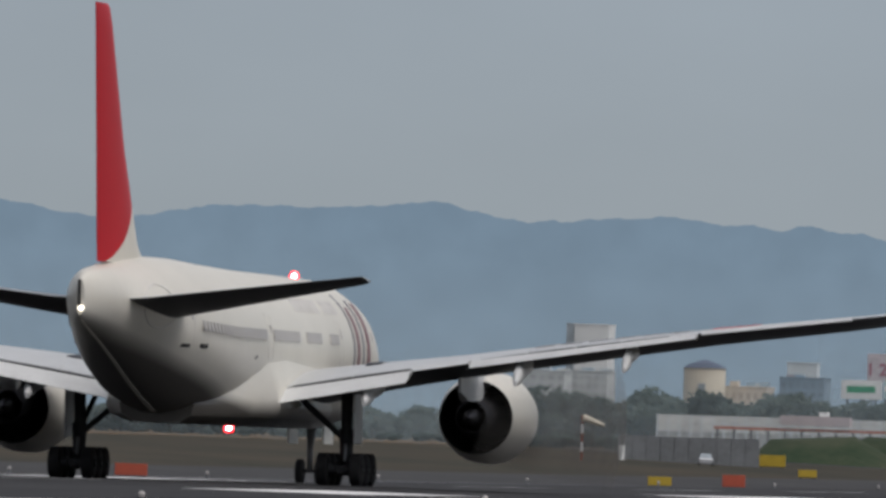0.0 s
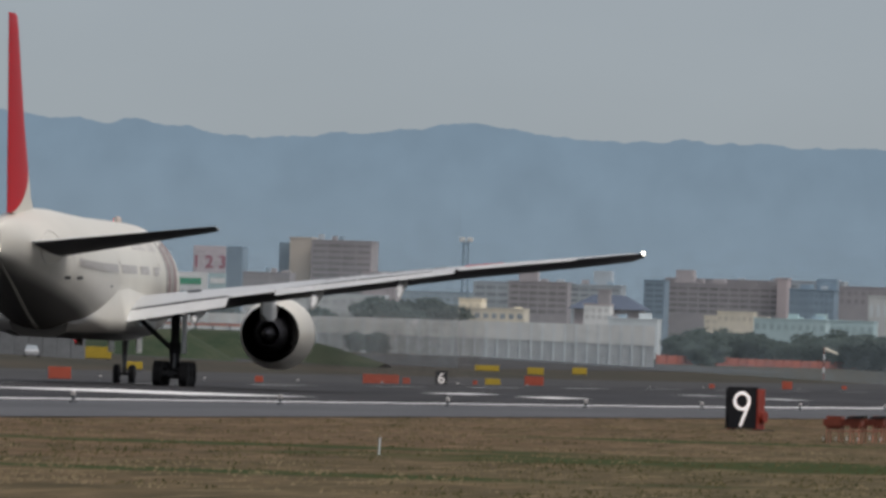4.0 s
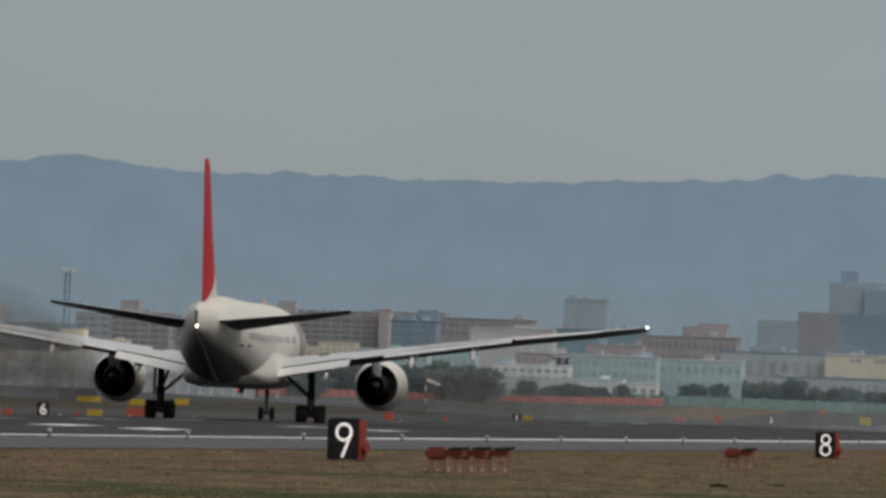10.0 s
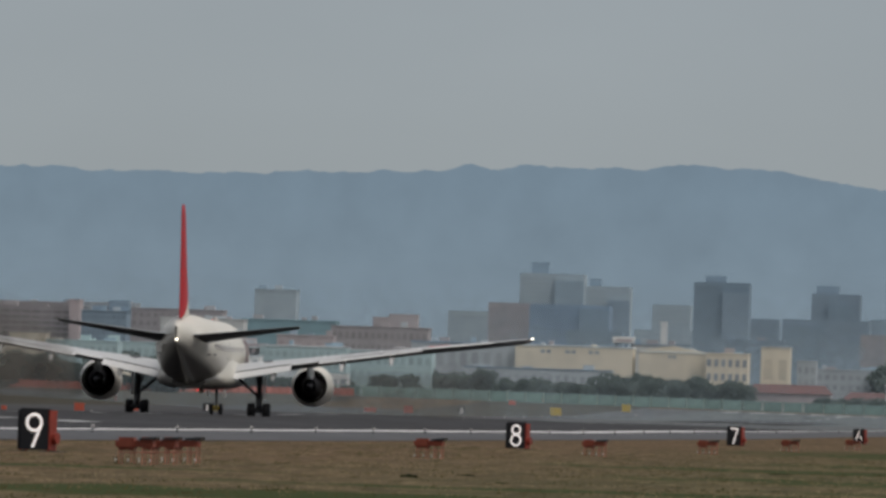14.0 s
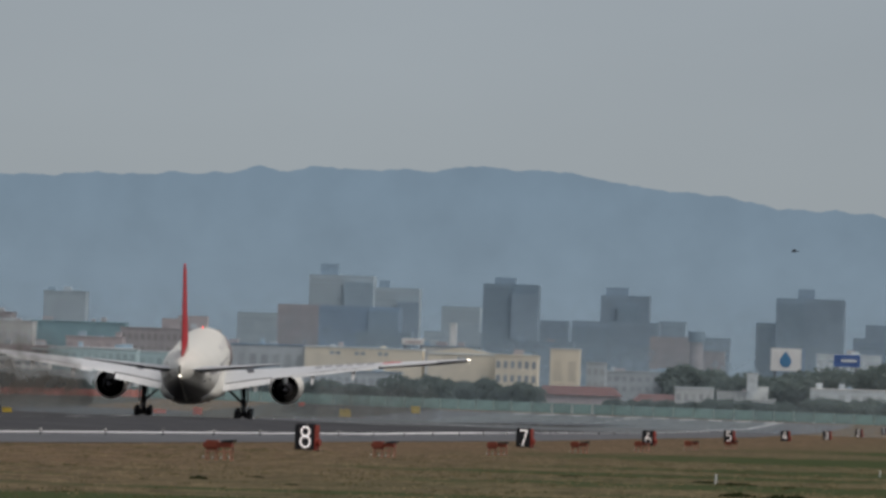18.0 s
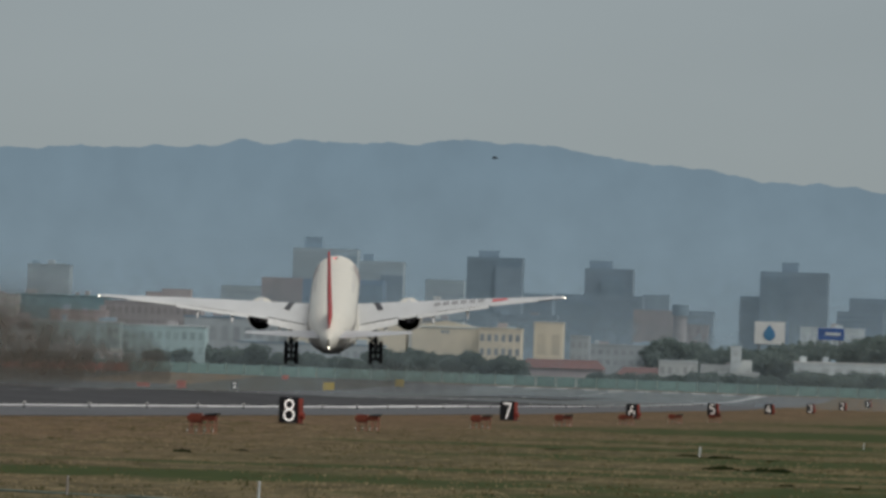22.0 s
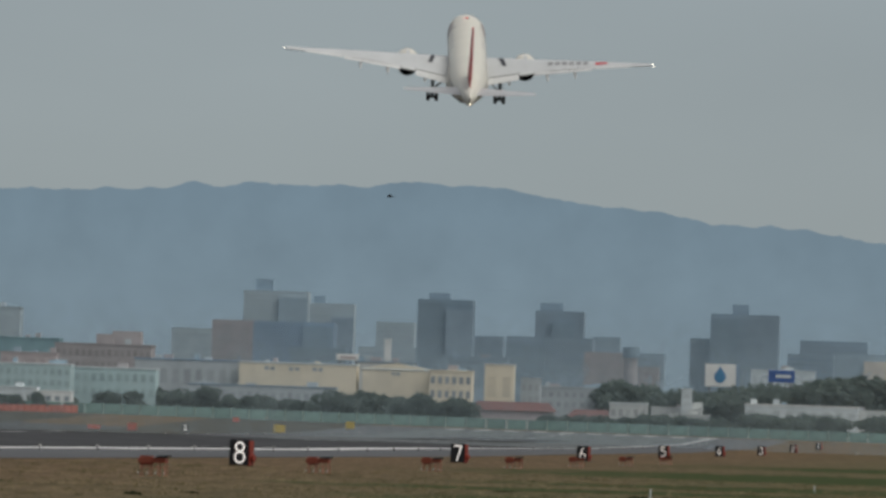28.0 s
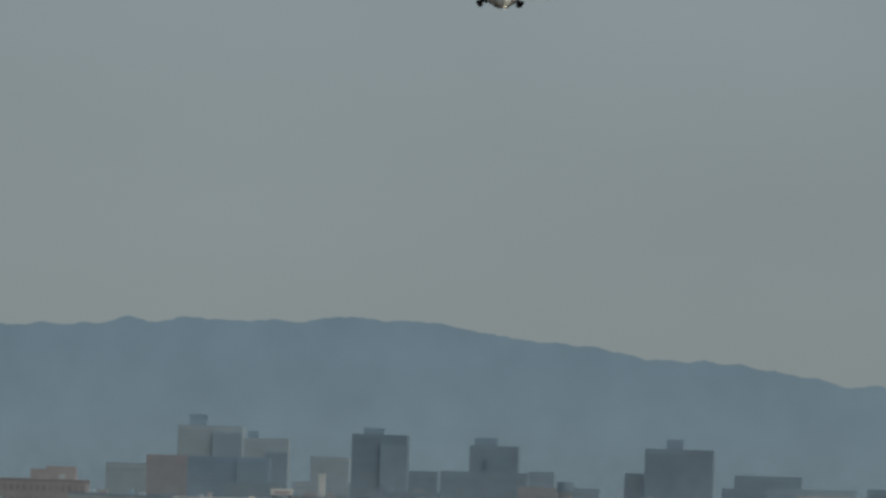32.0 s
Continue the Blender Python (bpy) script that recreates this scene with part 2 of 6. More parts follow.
BELLY = mat("grey_belly_paint", (0.24, 0.24, 0.245), 0.4, scale=0.4, vary=0.08)
DARKMETAL = mat("dark_gear_metal", (0.03, 0.031, 0.033), 0.5, 0.3, scale=3, vary=0.3)
STEEL = mat("gear_steel", (0.16, 0.165, 0.17), 0.4, 0.6, scale=3, vary=0.2)
TYRE = mat("tyre_rubber", (0.012, 0.012, 0.013), 0.85, scale=4, vary=0.3)
# Near-black for engine ducts and exhaust slot; in flap gaps it stands for shade.
DUCT = mat("black_duct_and_gap_shade", (0.012, 0.012, 0.014), 0.7, 0.2, scale=2, vary=0.4)
CORE = mat("engine_core_metal", (0.05, 0.05, 0.055), 0.45, 0.7, scale=2, vary=0.3)
PANE = mat("tinted_cabin_pane", (0.45, 0.435, 0.42), 0.3, scale=2, vary=0.15)
TITLE = mat("grey_lettering", (0.60, 0.585, 0.56), 0.4, scale=1, vary=0.08)
SEAM = mat("door_seam_paint", (0.70, 0.685, 0.64), 0.4, scale=1, vary=0.06)
BOWGREY = mat("bow_grey_paint", (0.20, 0.20, 0.21), 0.4, scale=0.6, vary=0.1)
DEEPRED = mat("dark_red_paint", (0.20, 0.10, 0.105), 0.4, scale=0.6, vary=0.12)
RED = mat("bright_red_paint", (0.52, 0.018, 0.028), 0.35, scale=0.4, vary=0.10)
DARKPANEL = mat("dark_wing_panel", (0.035, 0.037, 0.042), 0.5, scale=1, vary=0.15)
LAMPW = glow("white_lamp", (1.0, 0.93, 0.78), 5.0)
LAMPR = glow("red_lamp", (1.0, 0.02, 0.03), 7.0)
LAMPCORE = glow("white_hot_core", (1.0, 0.62, 0.62), 16.0)
PALEDOME = mat("pale_beacon_dome", (0.46, 0.40, 0.36), 0.2, scale=2, vary=0.1)
BLACK = mat("board_black", (0.014, 0.015, 0.018), 0.5, scale=2, vary=0.25)
NUMERAL = glow("lit_numeral_face", (0.80, 0.76, 0.72), 0.28)
NUMBACK = mat("numeral_backing", (0.46, 0.33, 0.31), 0.5, scale=6, vary=0.1)
BULB = glow("numeral_bulb", (0.95, 0.93, 0.90), 0.5)
LENSGLASS = mat("dull_lens_glass", (0.46, 0.44, 0.41), 0.3, scale=4, vary=0.08)
SIGNRED = mat("sign_red_paint", (0.24, 0.034, 0.02), 0.55, scale=2, vary=0.2)
UNITRED = mat("weathered_orange_red_paint", (0.22, 0.052, 0.028), 0.6, scale=1.6, vary=0.3, pieces=0.2)
UNITLEG = mat("red_white_legs", (0.40, 0.16, 0.11), 0.6, scale=3, vary=0.35)
ORANGE = mat("orange_sign_back", (0.50, 0.105, 0.06), 0.6, scale=1, vary=0.12, pieces=0.15)
YELLOW = mat("yellow_sign", (0.52, 0.37, 0.04), 0.6, scale=1, vary=0.12)
ORFENCE = mat("orange_fence_paint", (0.36, 0.095, 0.06), 0.7, scale=0.6, vary=0.2, pieces=0.3)
GRFENCE = mat("green_fence_mesh", (0.135, 0.225, 0.205), 0.75, scale=0.5, vary=0.2, pieces=0.3)
DUCTGREEN = mat("dull_green_duct", (0.13, 0.175, 0.14), 0.8, scale=1, vary=0.2)
GRPOST = mat("pale_green_post", (0.30, 0.42, 0.37), 0.7, scale=1, vary=0.15)
BARRIER = mat("pale_barrier_sheet", (0.66, 0.67, 0.64), 0.6, scale=0.25, vary=0.10, pieces=0.10)
BARRIER_LOW = mat("grey_barrier_sheet", (0.43, 0.45, 0.45), 0.65, scale=0.3, vary=0.12, pieces=0.12)
WALLGREY = mat("grey_concrete_wall", (0.20, 0.21, 0.215), 0.85, scale=0.3, vary=0.15, bump=0.3, pieces=0.12)
MOUND = mat("grassed_bank", (0.027, 0.047, 0.026), 0.95, scale=0.15, col2=(0.060, 0.070, 0.044), bump=0.5, spec=0.1)
# Leaf green with a bluish lift: distance haze put into the colour.
LEAF = mat("haze_paled_foliage", (0.110, 0.146, 0.134), 0.9, scale=0.35, col2=(0.160, 0.202, 0.182), spec=0.1, pieces=0.3)


def translucent_leaves(m):
    """Leaves let part of the light through."""
    nt = m.node_tree
    bs, out = nt.nodes["Principled BSDF"], nt.nodes["Material Output"]
    tr = nt.nodes.new("ShaderNodeBsdfTranslucent")
    nt.links.new(bs.inputs["Base Color"].links[0].from_socket, tr.inputs["Color"])
    mx = nt.nodes.new("ShaderNodeMixShader")
    mx.inputs[0].default_value = 0.5
    nt.links.new(bs.outputs[0], mx.inputs[1])
    nt.links.new(tr.outputs[0], mx.inputs[2])
    nt.links.new(mx.outputs[0], out.inputs["Surface"])


translucent_leaves(LEAF)
BARK = mat("bark", (0.06, 0.05, 0.042), 0.9, scale=1, vary=0.3)
GLASSBLUE = mat("blue_grey_glazing", (0.20, 0.29, 0.385), 0.35, scale=0.15, vary=0.10, pieces=0.25)
# Glazing is paled: distance haze is put into its colour.
GLASSDARK = mat("haze_paled_glazing", (0.32, 0.365, 0.39), 0.5, scale=0.3, vary=0.12, pieces=0.3)
BIRD = mat("black_feathers", (0.012, 0.012, 0.014), 0.8, scale=8, vary=0.2)
# Distance haze is put into these wall colours and the pane tones made from them.
HAZED_PAINTS = {
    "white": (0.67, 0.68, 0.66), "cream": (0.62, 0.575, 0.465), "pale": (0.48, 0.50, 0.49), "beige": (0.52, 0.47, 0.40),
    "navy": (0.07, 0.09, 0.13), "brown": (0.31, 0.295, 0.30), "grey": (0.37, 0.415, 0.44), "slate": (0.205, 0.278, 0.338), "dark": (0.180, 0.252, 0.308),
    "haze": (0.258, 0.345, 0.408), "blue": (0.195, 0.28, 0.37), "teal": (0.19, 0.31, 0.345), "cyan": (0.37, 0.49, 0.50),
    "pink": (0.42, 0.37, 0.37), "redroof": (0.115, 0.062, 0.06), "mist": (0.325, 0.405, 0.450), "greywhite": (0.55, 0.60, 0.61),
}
PAINT = {k: mat("wall_" + k, tuple(min(0.84, 1.2 * q) for q in c), 0.8, scale=0.12, vary=0.08, stretch=(1, 1, 0.4)) for k, c in HAZED_PAINTS.items()}
PANES = {k: mat("panes_in_" + k, tuple(min(0.84, 1.2 * q) * 0.80 for q in c), 0.5, scale=0.3, vary=0.10, pieces=0.22) for k, c in HAZED_PAINTS.items()}
# Darkened copies of the walls: the shade inside loggias, put in as colour.
LOGGIASHADE = {k: mat("loggia_shade_in_" + k, tuple(min(0.84, 1.2 * q) * 0.62 for q in c), 0.7, scale=0.5, vary=0.25, stretch=(1, 1, 2)) for k, c in HAZED_PAINTS.items()}
TOWERPANES = {k: mat("bands_in_" + k, tuple(min(0.84, 1.2 * q) * 0.90 for q in c), 0.6, scale=0.3, vary=0.06, pieces=0.10) for k, c in HAZED_PAINTS.items()}


# ---- mesh helpers ----
def part(name, bm, material, parent=None, label="", smooth=False, under=None):
    me = bpy.data.meshes.new(name)
    bmesh.ops.recalc_face_normals(bm, faces=bm.faces)
    bm.to_mesh(me)
    bm.free()
    me.materials.append(material)
    if smooth:
        for p in me.polygons:
            p.use_smooth = True
        me.set_sharp_from_angle(angle=radians(42))
    # faces that look down take a darker colour standing for shade
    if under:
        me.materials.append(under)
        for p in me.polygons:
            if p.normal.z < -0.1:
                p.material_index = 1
    ob = new(name, me)
    ob.parent = parent
    if label:
        ob["label"] = label
    return ob


def share(name, me, parent, m):
    ob = new(name, me)
    ob.parent = parent
    ob.matrix_basis = m
    return ob


def empty(name, m=None):
    ob = new(name)
    ob.empty_display_size = 0.5
    if m is not None:
        ob.matrix_basis = m
    return ob


def box(x0, x1, y0, y1, z0, z1, bm=None, bevel=0.0):
    bm = bm or bmesh.new()
    vs = [bm.verts.new((x, y, z)) for x in (x0, x1) for y in (y0, y1) for z in (z0, z1)]
    for q in ((0, 1, 3, 2), (4, 6, 7, 5), (0, 4, 5, 1), (2, 3, 7, 6), (0, 2, 6, 4), (1, 5, 7, 3)):
        bm.faces.new([vs[i] for i in q])
    if bevel:
        bmesh.ops.bevel(bm, geom=bm.edges[:], offset=bevel, segments=2, affect="EDGES")
    return bm


def loft(rings, bm=None, caps=True):
    bm = bm or bmesh.new()
    rows = [[bm.verts.new(p) for p in r] for r in rings]
    n = len(rows[0])
    for a, b in zip(rows, rows[1:]):
        for i in range(n):
            bm.faces.new((a[i], a[(i + 1) % n], b[(i + 1) % n], b[i]))
    if caps:
        bm.faces.new(rows[0])
        bm.faces.new(rows[-1])
    return bm


def tube(a, b, r0, r1=None, n=10, bm=None):
    a, b = Vector(a), Vector(b)
    q = (b - a).to_track_quat("Z", "Y")
    r1 = r0 if r1 is None else r1
    rings = [[p + q @ Vector((r * math.cos(2 * math.pi * i / n), r * math.sin(2 * math.pi * i / n), 0)) for i in range(n)] for p, r in ((a, r0), (b, r1))]
    return loft(rings, bm)


def lathe(profile, centre, n=36, bm=None, axis="Y"):
    """Rings of (along, radius) round an axis through centre."""
    rings = []
    for s, r in profile:
        ring = []
        for i in range(n):
            a = 2 * math.pi * i / n
            ca, sa = r * math.cos(a), r * math.sin(a)
            v = (ca, s, sa) if axis == "Y" else ((s, ca, sa) if axis == "X" else (ca, sa, s))
            ring.append(Vector(centre) + Vector(v))
        rings.append(ring)
    return loft(rings, bm, caps=False)


def foil(x, yle, yte, z, thick, lean=0.0, n=9, up_=0.58, down_=0.42):
    """One airfoil section at span x, nose forward; lean tips the tail end down."""
    up, dn = [], []
    for i in range(n):
        s = (1 - math.cos(math.pi * i / (n - 1))) / 2
        t = 5.2 * thick * (0.2969 * math.sqrt(s) - 0.126 * s - 0.3516 * s * s + 0.2843 * s ** 3 - 0.1015 * s ** 4) / 0.52
        y, zc = yle + (yte - yle) * s, z - lean * s
        up.append(Vector((x, y, zc + t * up_ + 0.008)))
        dn.append(Vector((x, y, zc - t * down_ - 0.008)))
    return up + dn[::-1]


# ---- ground ----
YK = [-600, 0, 502, 700, 807, 862, 960, 1112, 1270, 1417, 1560, 1640, 1721, 1780, 1860, 2026, 2331, 2636, 2940, 3300, 3700, 4300, 4980]
PK = [0.0, 0.0, 0.0, -0.084, -0.13, -0.125, -0.115, -0.1, -0.09, -0.08, 0.04, 0.105, 0.17, 0.199, 0.238, 0.32, 0.49, 1.0, 1.6, 0.0, 0.0, 0.0, 0.0]
XK = [-1900, -900, -500, -400, -285, -205, -182, -175, -160, -146, -131, -115, -100, -85, -69, -58, -54, -43, -30, 0, 60, 300, 900]
CK = [3.0, 3.0, 3.0, 3.0, 2.8, 0.25, -0.35, -0.45, -0.20, 0.10, 0.20, 0.30, 0.40, 0.30, 0.20, 0.14, 0.08, 0, 0, 0, 0, 0.2, 0.2]


def far_level(x):
    return 3.5 + min(1.8, max(0.0, (-30 - x) * 0.006))


def hump(y):
    """A low swell in mid runway, shaped to fit the wheels in the camera's view."""
    return float(np.interp(y, (700, 862, 960, 1112, 1270, 1417, 1560, 1640, 1780, 1860), (0, 0.18, 0.22, 0.38, 0.45, 0.55, 0.75, 0.68, 0.2, 0)))


def ground_z(x, y):
    """Height of the airfield: a crowned runway, banks beside it and a gentle fall along it."""
    c = float(np.interp(x, XK, CK)) + hump(y) * float(np.interp(x, (-131, -115, -85, -69), (0, 1, 1, 0)))
    if y <= 2940:
        return float(np.interp(y, YK, PK)) + c
    w = min(1.0, (y - 2940) / 360)
    return (1 - w) * (1.60 + c) + w * far_level(x)


def sheet(name, xs, ys, lift, material, label, category, kind="structure", parent=None):
    bm = bmesh.new()
    rows = [[bm.verts.new((x, y, ground_z(x, y) + lift)) for x in xs] for y in ys]
    for a, b in zip(rows, rows[1:]):
        for i in range(len(xs) - 1):
            bm.faces.new((a[i], a[i + 1], b[i + 1], b[i]))
    ob = part(name, bm, material, parent)
    return tagged(ob, label, category, kind=kind) if not parent else ob


def between(ks, a, b):
    return [a] + [k for k in ks if a < k < b] + [b]


sheet("ground", XK, YK, 0.0, GRASS, "dry brown airfield grass reaching to the far city", "ground")
sheet("infield", between(XK, -182, -146), between(YK, 620, 3290), 0.02, INFIELD, "dull grey-green mown grass between runway and taxiway", "ground")
sheet("infield", between(XK, -285, -205), between(YK, 1100, 3290), 0.02, INFIELD, "dull grey-green mown grass beyond the taxiway", "ground")
sheet("far_field", XK, between(YK, 3290, 4300), 0.02, INFIELD, "dull grey-green ground by the far fence", "ground")
sheet("runway", between(XK, -131, -69), between(YK, 245, 2250), 0.03, ASPHALT, "long dark grey asphalt runway with white markings", "runway")
sheet("runway_end", between(XK, -131, -69), between(YK, 2250, 3245), 0.03, MIRAGEASPHALT, "asphalt at the runway's far end, paled for mirage and haze", "runway")
sheet("runway_shoulder", between(XK, -69, -54), between(YK, 200, 3245), 0.026, SHOULDER, "paler grey asphalt shoulder beside the runway", "pavement")
sheet("runway_shoulder", between(XK, -146, -131), between(YK, 200, 3245), 0.026, SHOULDER, "paler grey asphalt shoulder on the runway's far side", "pavement")
sheet("taxiway", between(XK, -205, -182), between(YK, 600, 3000), 0.03, TAXI, "grey asphalt taxiway parallel to the runway", "road")
sheet("apron_road", between(XK, -285, -238), between(YK, 1950, 2900), 0.05, TAXI, "grey perimeter road beyond the taxiway", "road")
for y0, y1 in ((1020, 1075), (1700, 1760), (2250, 2310)):
    sheet("taxiway_link", between(XK, -182, -146), between(YK, y0, y1), 0.035, TAXI, "short taxiway joining the runway", "road")

runway = bpy.data.objects["runway"]


def stripe(name, x0, x1, y0, y1, material=LINE):
    ob = sheet(name, between(XK, x0, x1), between(YK, y0, y1), 0.05, material, "", "", parent=runway)
    return ob


for x0 in (-70.6, -130.6):
    y = 300
    while y < 3200:
        if x0 > -100 or y < 2100:
            stripe("edge_line", x0 - 0.1, x0 + 1.4, y, min(3240, y + 300), LINE if y < 2100 else FADED)
        y += 300
for x0, x1 in ((-89, -79), (-121, -111)):
    stripe("aiming_mark", x0, x1, 640, 690)
for x0, x1 in ((-86, -80), (-120, -114)):
    stripe("aiming_mark", x0, x1, 505, 537)
for y, worn in ((812, LINE), (964, FADED)):
    for x0 in (-82.4, -87.5):
        stripe("touchdown_bar", x0, x0 + 2.4, y, y + 22, worn)
for y in range(300, 3200, 60):
    stripe("centre_dash", -100.5, -99.6, y, y + 30, FADED)
for x in range(-127, -72, 6):
    stripe("threshold_bar", x, x + 3.2, 3195, 3235, FADED)
for x0, x1, y0 in ((-127, -74, 130), (-112, -88, 520), (-110, -90, 900), (-108, -92, 1500), (-111, -89, 2500)):
    ob = sheet("rubber_patch", between(XK, x0, x1), between(YK, y0, y0 + 380), 0.04, RUBBER, "", "", parent=runway)


# ---- far backdrop ----
def arc_wall(name, r, b0, b1, z0, top, material, label, category, steps=700, rows=1):
    bm = bmesh.new()
    prev = None
    for i in range(steps + 1):
        b = radians(b0 + (b1 - b0) * i / steps)
        t = top(math.degrees(b))
        col = [bm.verts.new((r * math.sin(b), r * math.cos(b), z0 + (t - z0) * k / rows)) for k in range(rows + 1)]
        if prev:
            for k in range(rows):
                bm.faces.new((prev[k], col[k], col[k + 1], prev[k + 1]))
        prev = col
    return tagged(part(name, bm, material), label, category, kind="structure")


arc_wall("sky_backdrop", 4940, -30, 20, -30, lambda b: 900, SKY, "pale grey overcast sky near the horizon", "sky", 120)

HILL_RISE = [0.009, 0.581, 0.625, 0.636, 0.592, 0.564, 0.624, 0.622, 0.612, 0.663, 0.582, 0.613, 0.630, 0.591, 0.618, 0.560, 0.583, 0.590, 0.638, 0.595, 0.585, 0.598, 0.589, 0.586, 0.588, 0.603, 0.600, 0.624, 0.632, 0.630, 0.649, 0.643, 0.605, 0.593, 0.555, 0.564, 0.516, 0.500, 0.527]


def crest(b):
    """Rise of the mountain crest, in degrees, as a row of rounded overlapping hills plus rough tree tops."""
    s = sum(h * math.exp(-((b + 11.4 - 0.3 * i) / 0.255) ** 2) for i, h in enumerate(HILL_RISE))
    return s + 0.018 * noise.noise((b * 9, 3.1, 0)) + 0.006 * noise.noise((b * 31, 1.7, 0)) + 0.003 * noise.noise((b * 90, 0.3, 0))


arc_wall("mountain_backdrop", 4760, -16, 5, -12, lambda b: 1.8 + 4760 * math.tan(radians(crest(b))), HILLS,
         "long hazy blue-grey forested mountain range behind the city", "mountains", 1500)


# ---- distance boards ----
def stroke_points(path, step=0.085):
    """Evenly spaced points along a stroke: ("line", x, z, x, z, ...) or ("arc", cx, cz, rx, rz, from, to) in degrees."""
    if path[0] == "arc":
        _, cx, cz, rx, rz, a0, a1 = path
        raw = [(cx + rx * math.cos(radians(a0 + (a1 - a0) * k / 60)), cz + rz * math.sin(radians(a0 + (a1 - a0) * k / 60))) for k in range(61)]
    else:
        raw = list(zip(path[1::2], path[2::2]))
    length = [0.0]
    for (xa, za), (xb, zb) in zip(raw, raw[1:]):
        length.append(length[-1] + math.hypot(xb - xa, zb - za))
    n = max(1, round(length[-1] / step))
    return [Vector((float(np.interp(length[-1] * k / n, length, [p[0] for p in raw])), -0.135, float(np.interp(length[-1] * k / n, length, [p[1] for p in raw])))) for k in range(n + 1)]


STROKES = {
    9: (("arc", 0, 0.98, 0.27, 0.27, -20, 340), ("line", 0.26, 0.90, -0.03, 0.18)),
    8: (("arc", 0, 1.05, 0.24, 0.24, -90, 270), ("arc", 0, 0.49, 0.28, 0.29, 90, 450)),
    7: (("line", -0.27, 1.28, 0.27, 1.28, -0.08, 0.20),),
    6: (("arc", 0, 0.49, 0.27, 0.28, 150, 510), ("line", -0.25, 0.60, 0.06, 1.30)),
    5: (("line", 0.25, 1.28, -0.20, 1.28, -0.23, 0.84), ("arc", 0, 0.56, 0.28, 0.33, 130, -140)),
    4: (("line", 0.08, 1.30, -0.30, 0.50, 0.30, 0.50), ("line", 0.10, 0.90, 0.10, 0.20)),
    3: (("arc", -0.02, 1.03, 0.25, 0.24, 150, -85), ("arc", -0.02, 0.49, 0.28, 0.30, 85, -150)),
    2: (("arc", 0, 0.98, 0.26, 0.30, 165, -35), ("line", 0.21, 0.80, -0.28, 0.20, 0.29, 0.20)),
    1: (("line", 0, 1.30, 0, 0.20),),
}



bulb_mesh = bpy.data.meshes.new("bulb")
bm = lathe([(-0.055, 0.010), (-0.03, 0.047), (0.0, 0.056)], (0, 0, 0), 6)
bm.to_mesh(bulb_mesh)
bm.free()
bulb_mesh.materials.append(BULB)


def distance_board(number, y):
    """A black box with a white lamp-studded numeral, red sides and a red junction box."""
    x = -43.1
    root = empty("distance_board", pose(x, y, ground_z(x, y), 0, 0, -20))
    part("case", box(-0.54, 0.54, -0.12, 0.12, 0.06, 1.46, bevel=0.02), BLACK, root, "black front case")
    part("side_panel", box(0.545, 0.60, -0.16, 0.42, 0.05, 1.40, bevel=0.01), SIGNRED, root, "red side panel")
    part("side_panel", box(-0.60, -0.545, -0.16, 0.42, 0.05, 1.40, bevel=0.01), BLACK, root, "black side panel")
    part("rear_case", box(-0.54, 0.54, 0.125, 0.42, 0.10, 1.38, bevel=0.02), SIGNRED, root, "red rear case")
    bm = lathe([(0.0, 0.02), (0.0, 0.20), (0.16, 0.20), (0.16, 0.02)], (0.60, 0.16, 0.46), 14, axis="X")
    part("junction_box", bm, SIGNRED, root, "round red junction box")
    for sx in (-0.5, 0.5):
        for sy in (-0.1, 0.34):
            part("foot", box(sx - 0.04, sx + 0.04, sy - 0.04, sy + 0.04, -0.05, 0.06), SIGNRED, root)
    part("base_slab", box(-0.85, 0.9, -0.4, 0.65, -0.08, 0.025, bevel=0.02), DARKMETAL, root, "low dark base slab")
    ribbon, spots = bmesh.new(), []
    for path in STROKES[number]:
        pts = stroke_points(path)
        for p, q in zip(pts, pts[1:]):
            w = Vector((q - p)).normalized() * 0.062
            side = Vector((-w.z, 0, w.x))
            quad = [p - w * 0.3 - side, q + w * 0.3 - side, q + w * 0.3 + side, p - w * 0.3 + side]
            loft([quad, [v + Vector((0, 0.01, 0)) for v in quad]], ribbon)
        spots += pts
    numeral = part("numeral", ribbon, NUMERAL if number < 7 else NUMBACK, root, "white numeral stroke")
    if number > 6:
        for p in spots:
            share("bulb", bulb_mesh, numeral, Matrix.Translation(p))
    tagged(root, "black runway distance board with white numeral %d and red sides" % number, "runway sign", "runway distance boards")


for n in range(9, 0, -1):
    distance_board(n, 502.3 + (9 - n) * 304.8)


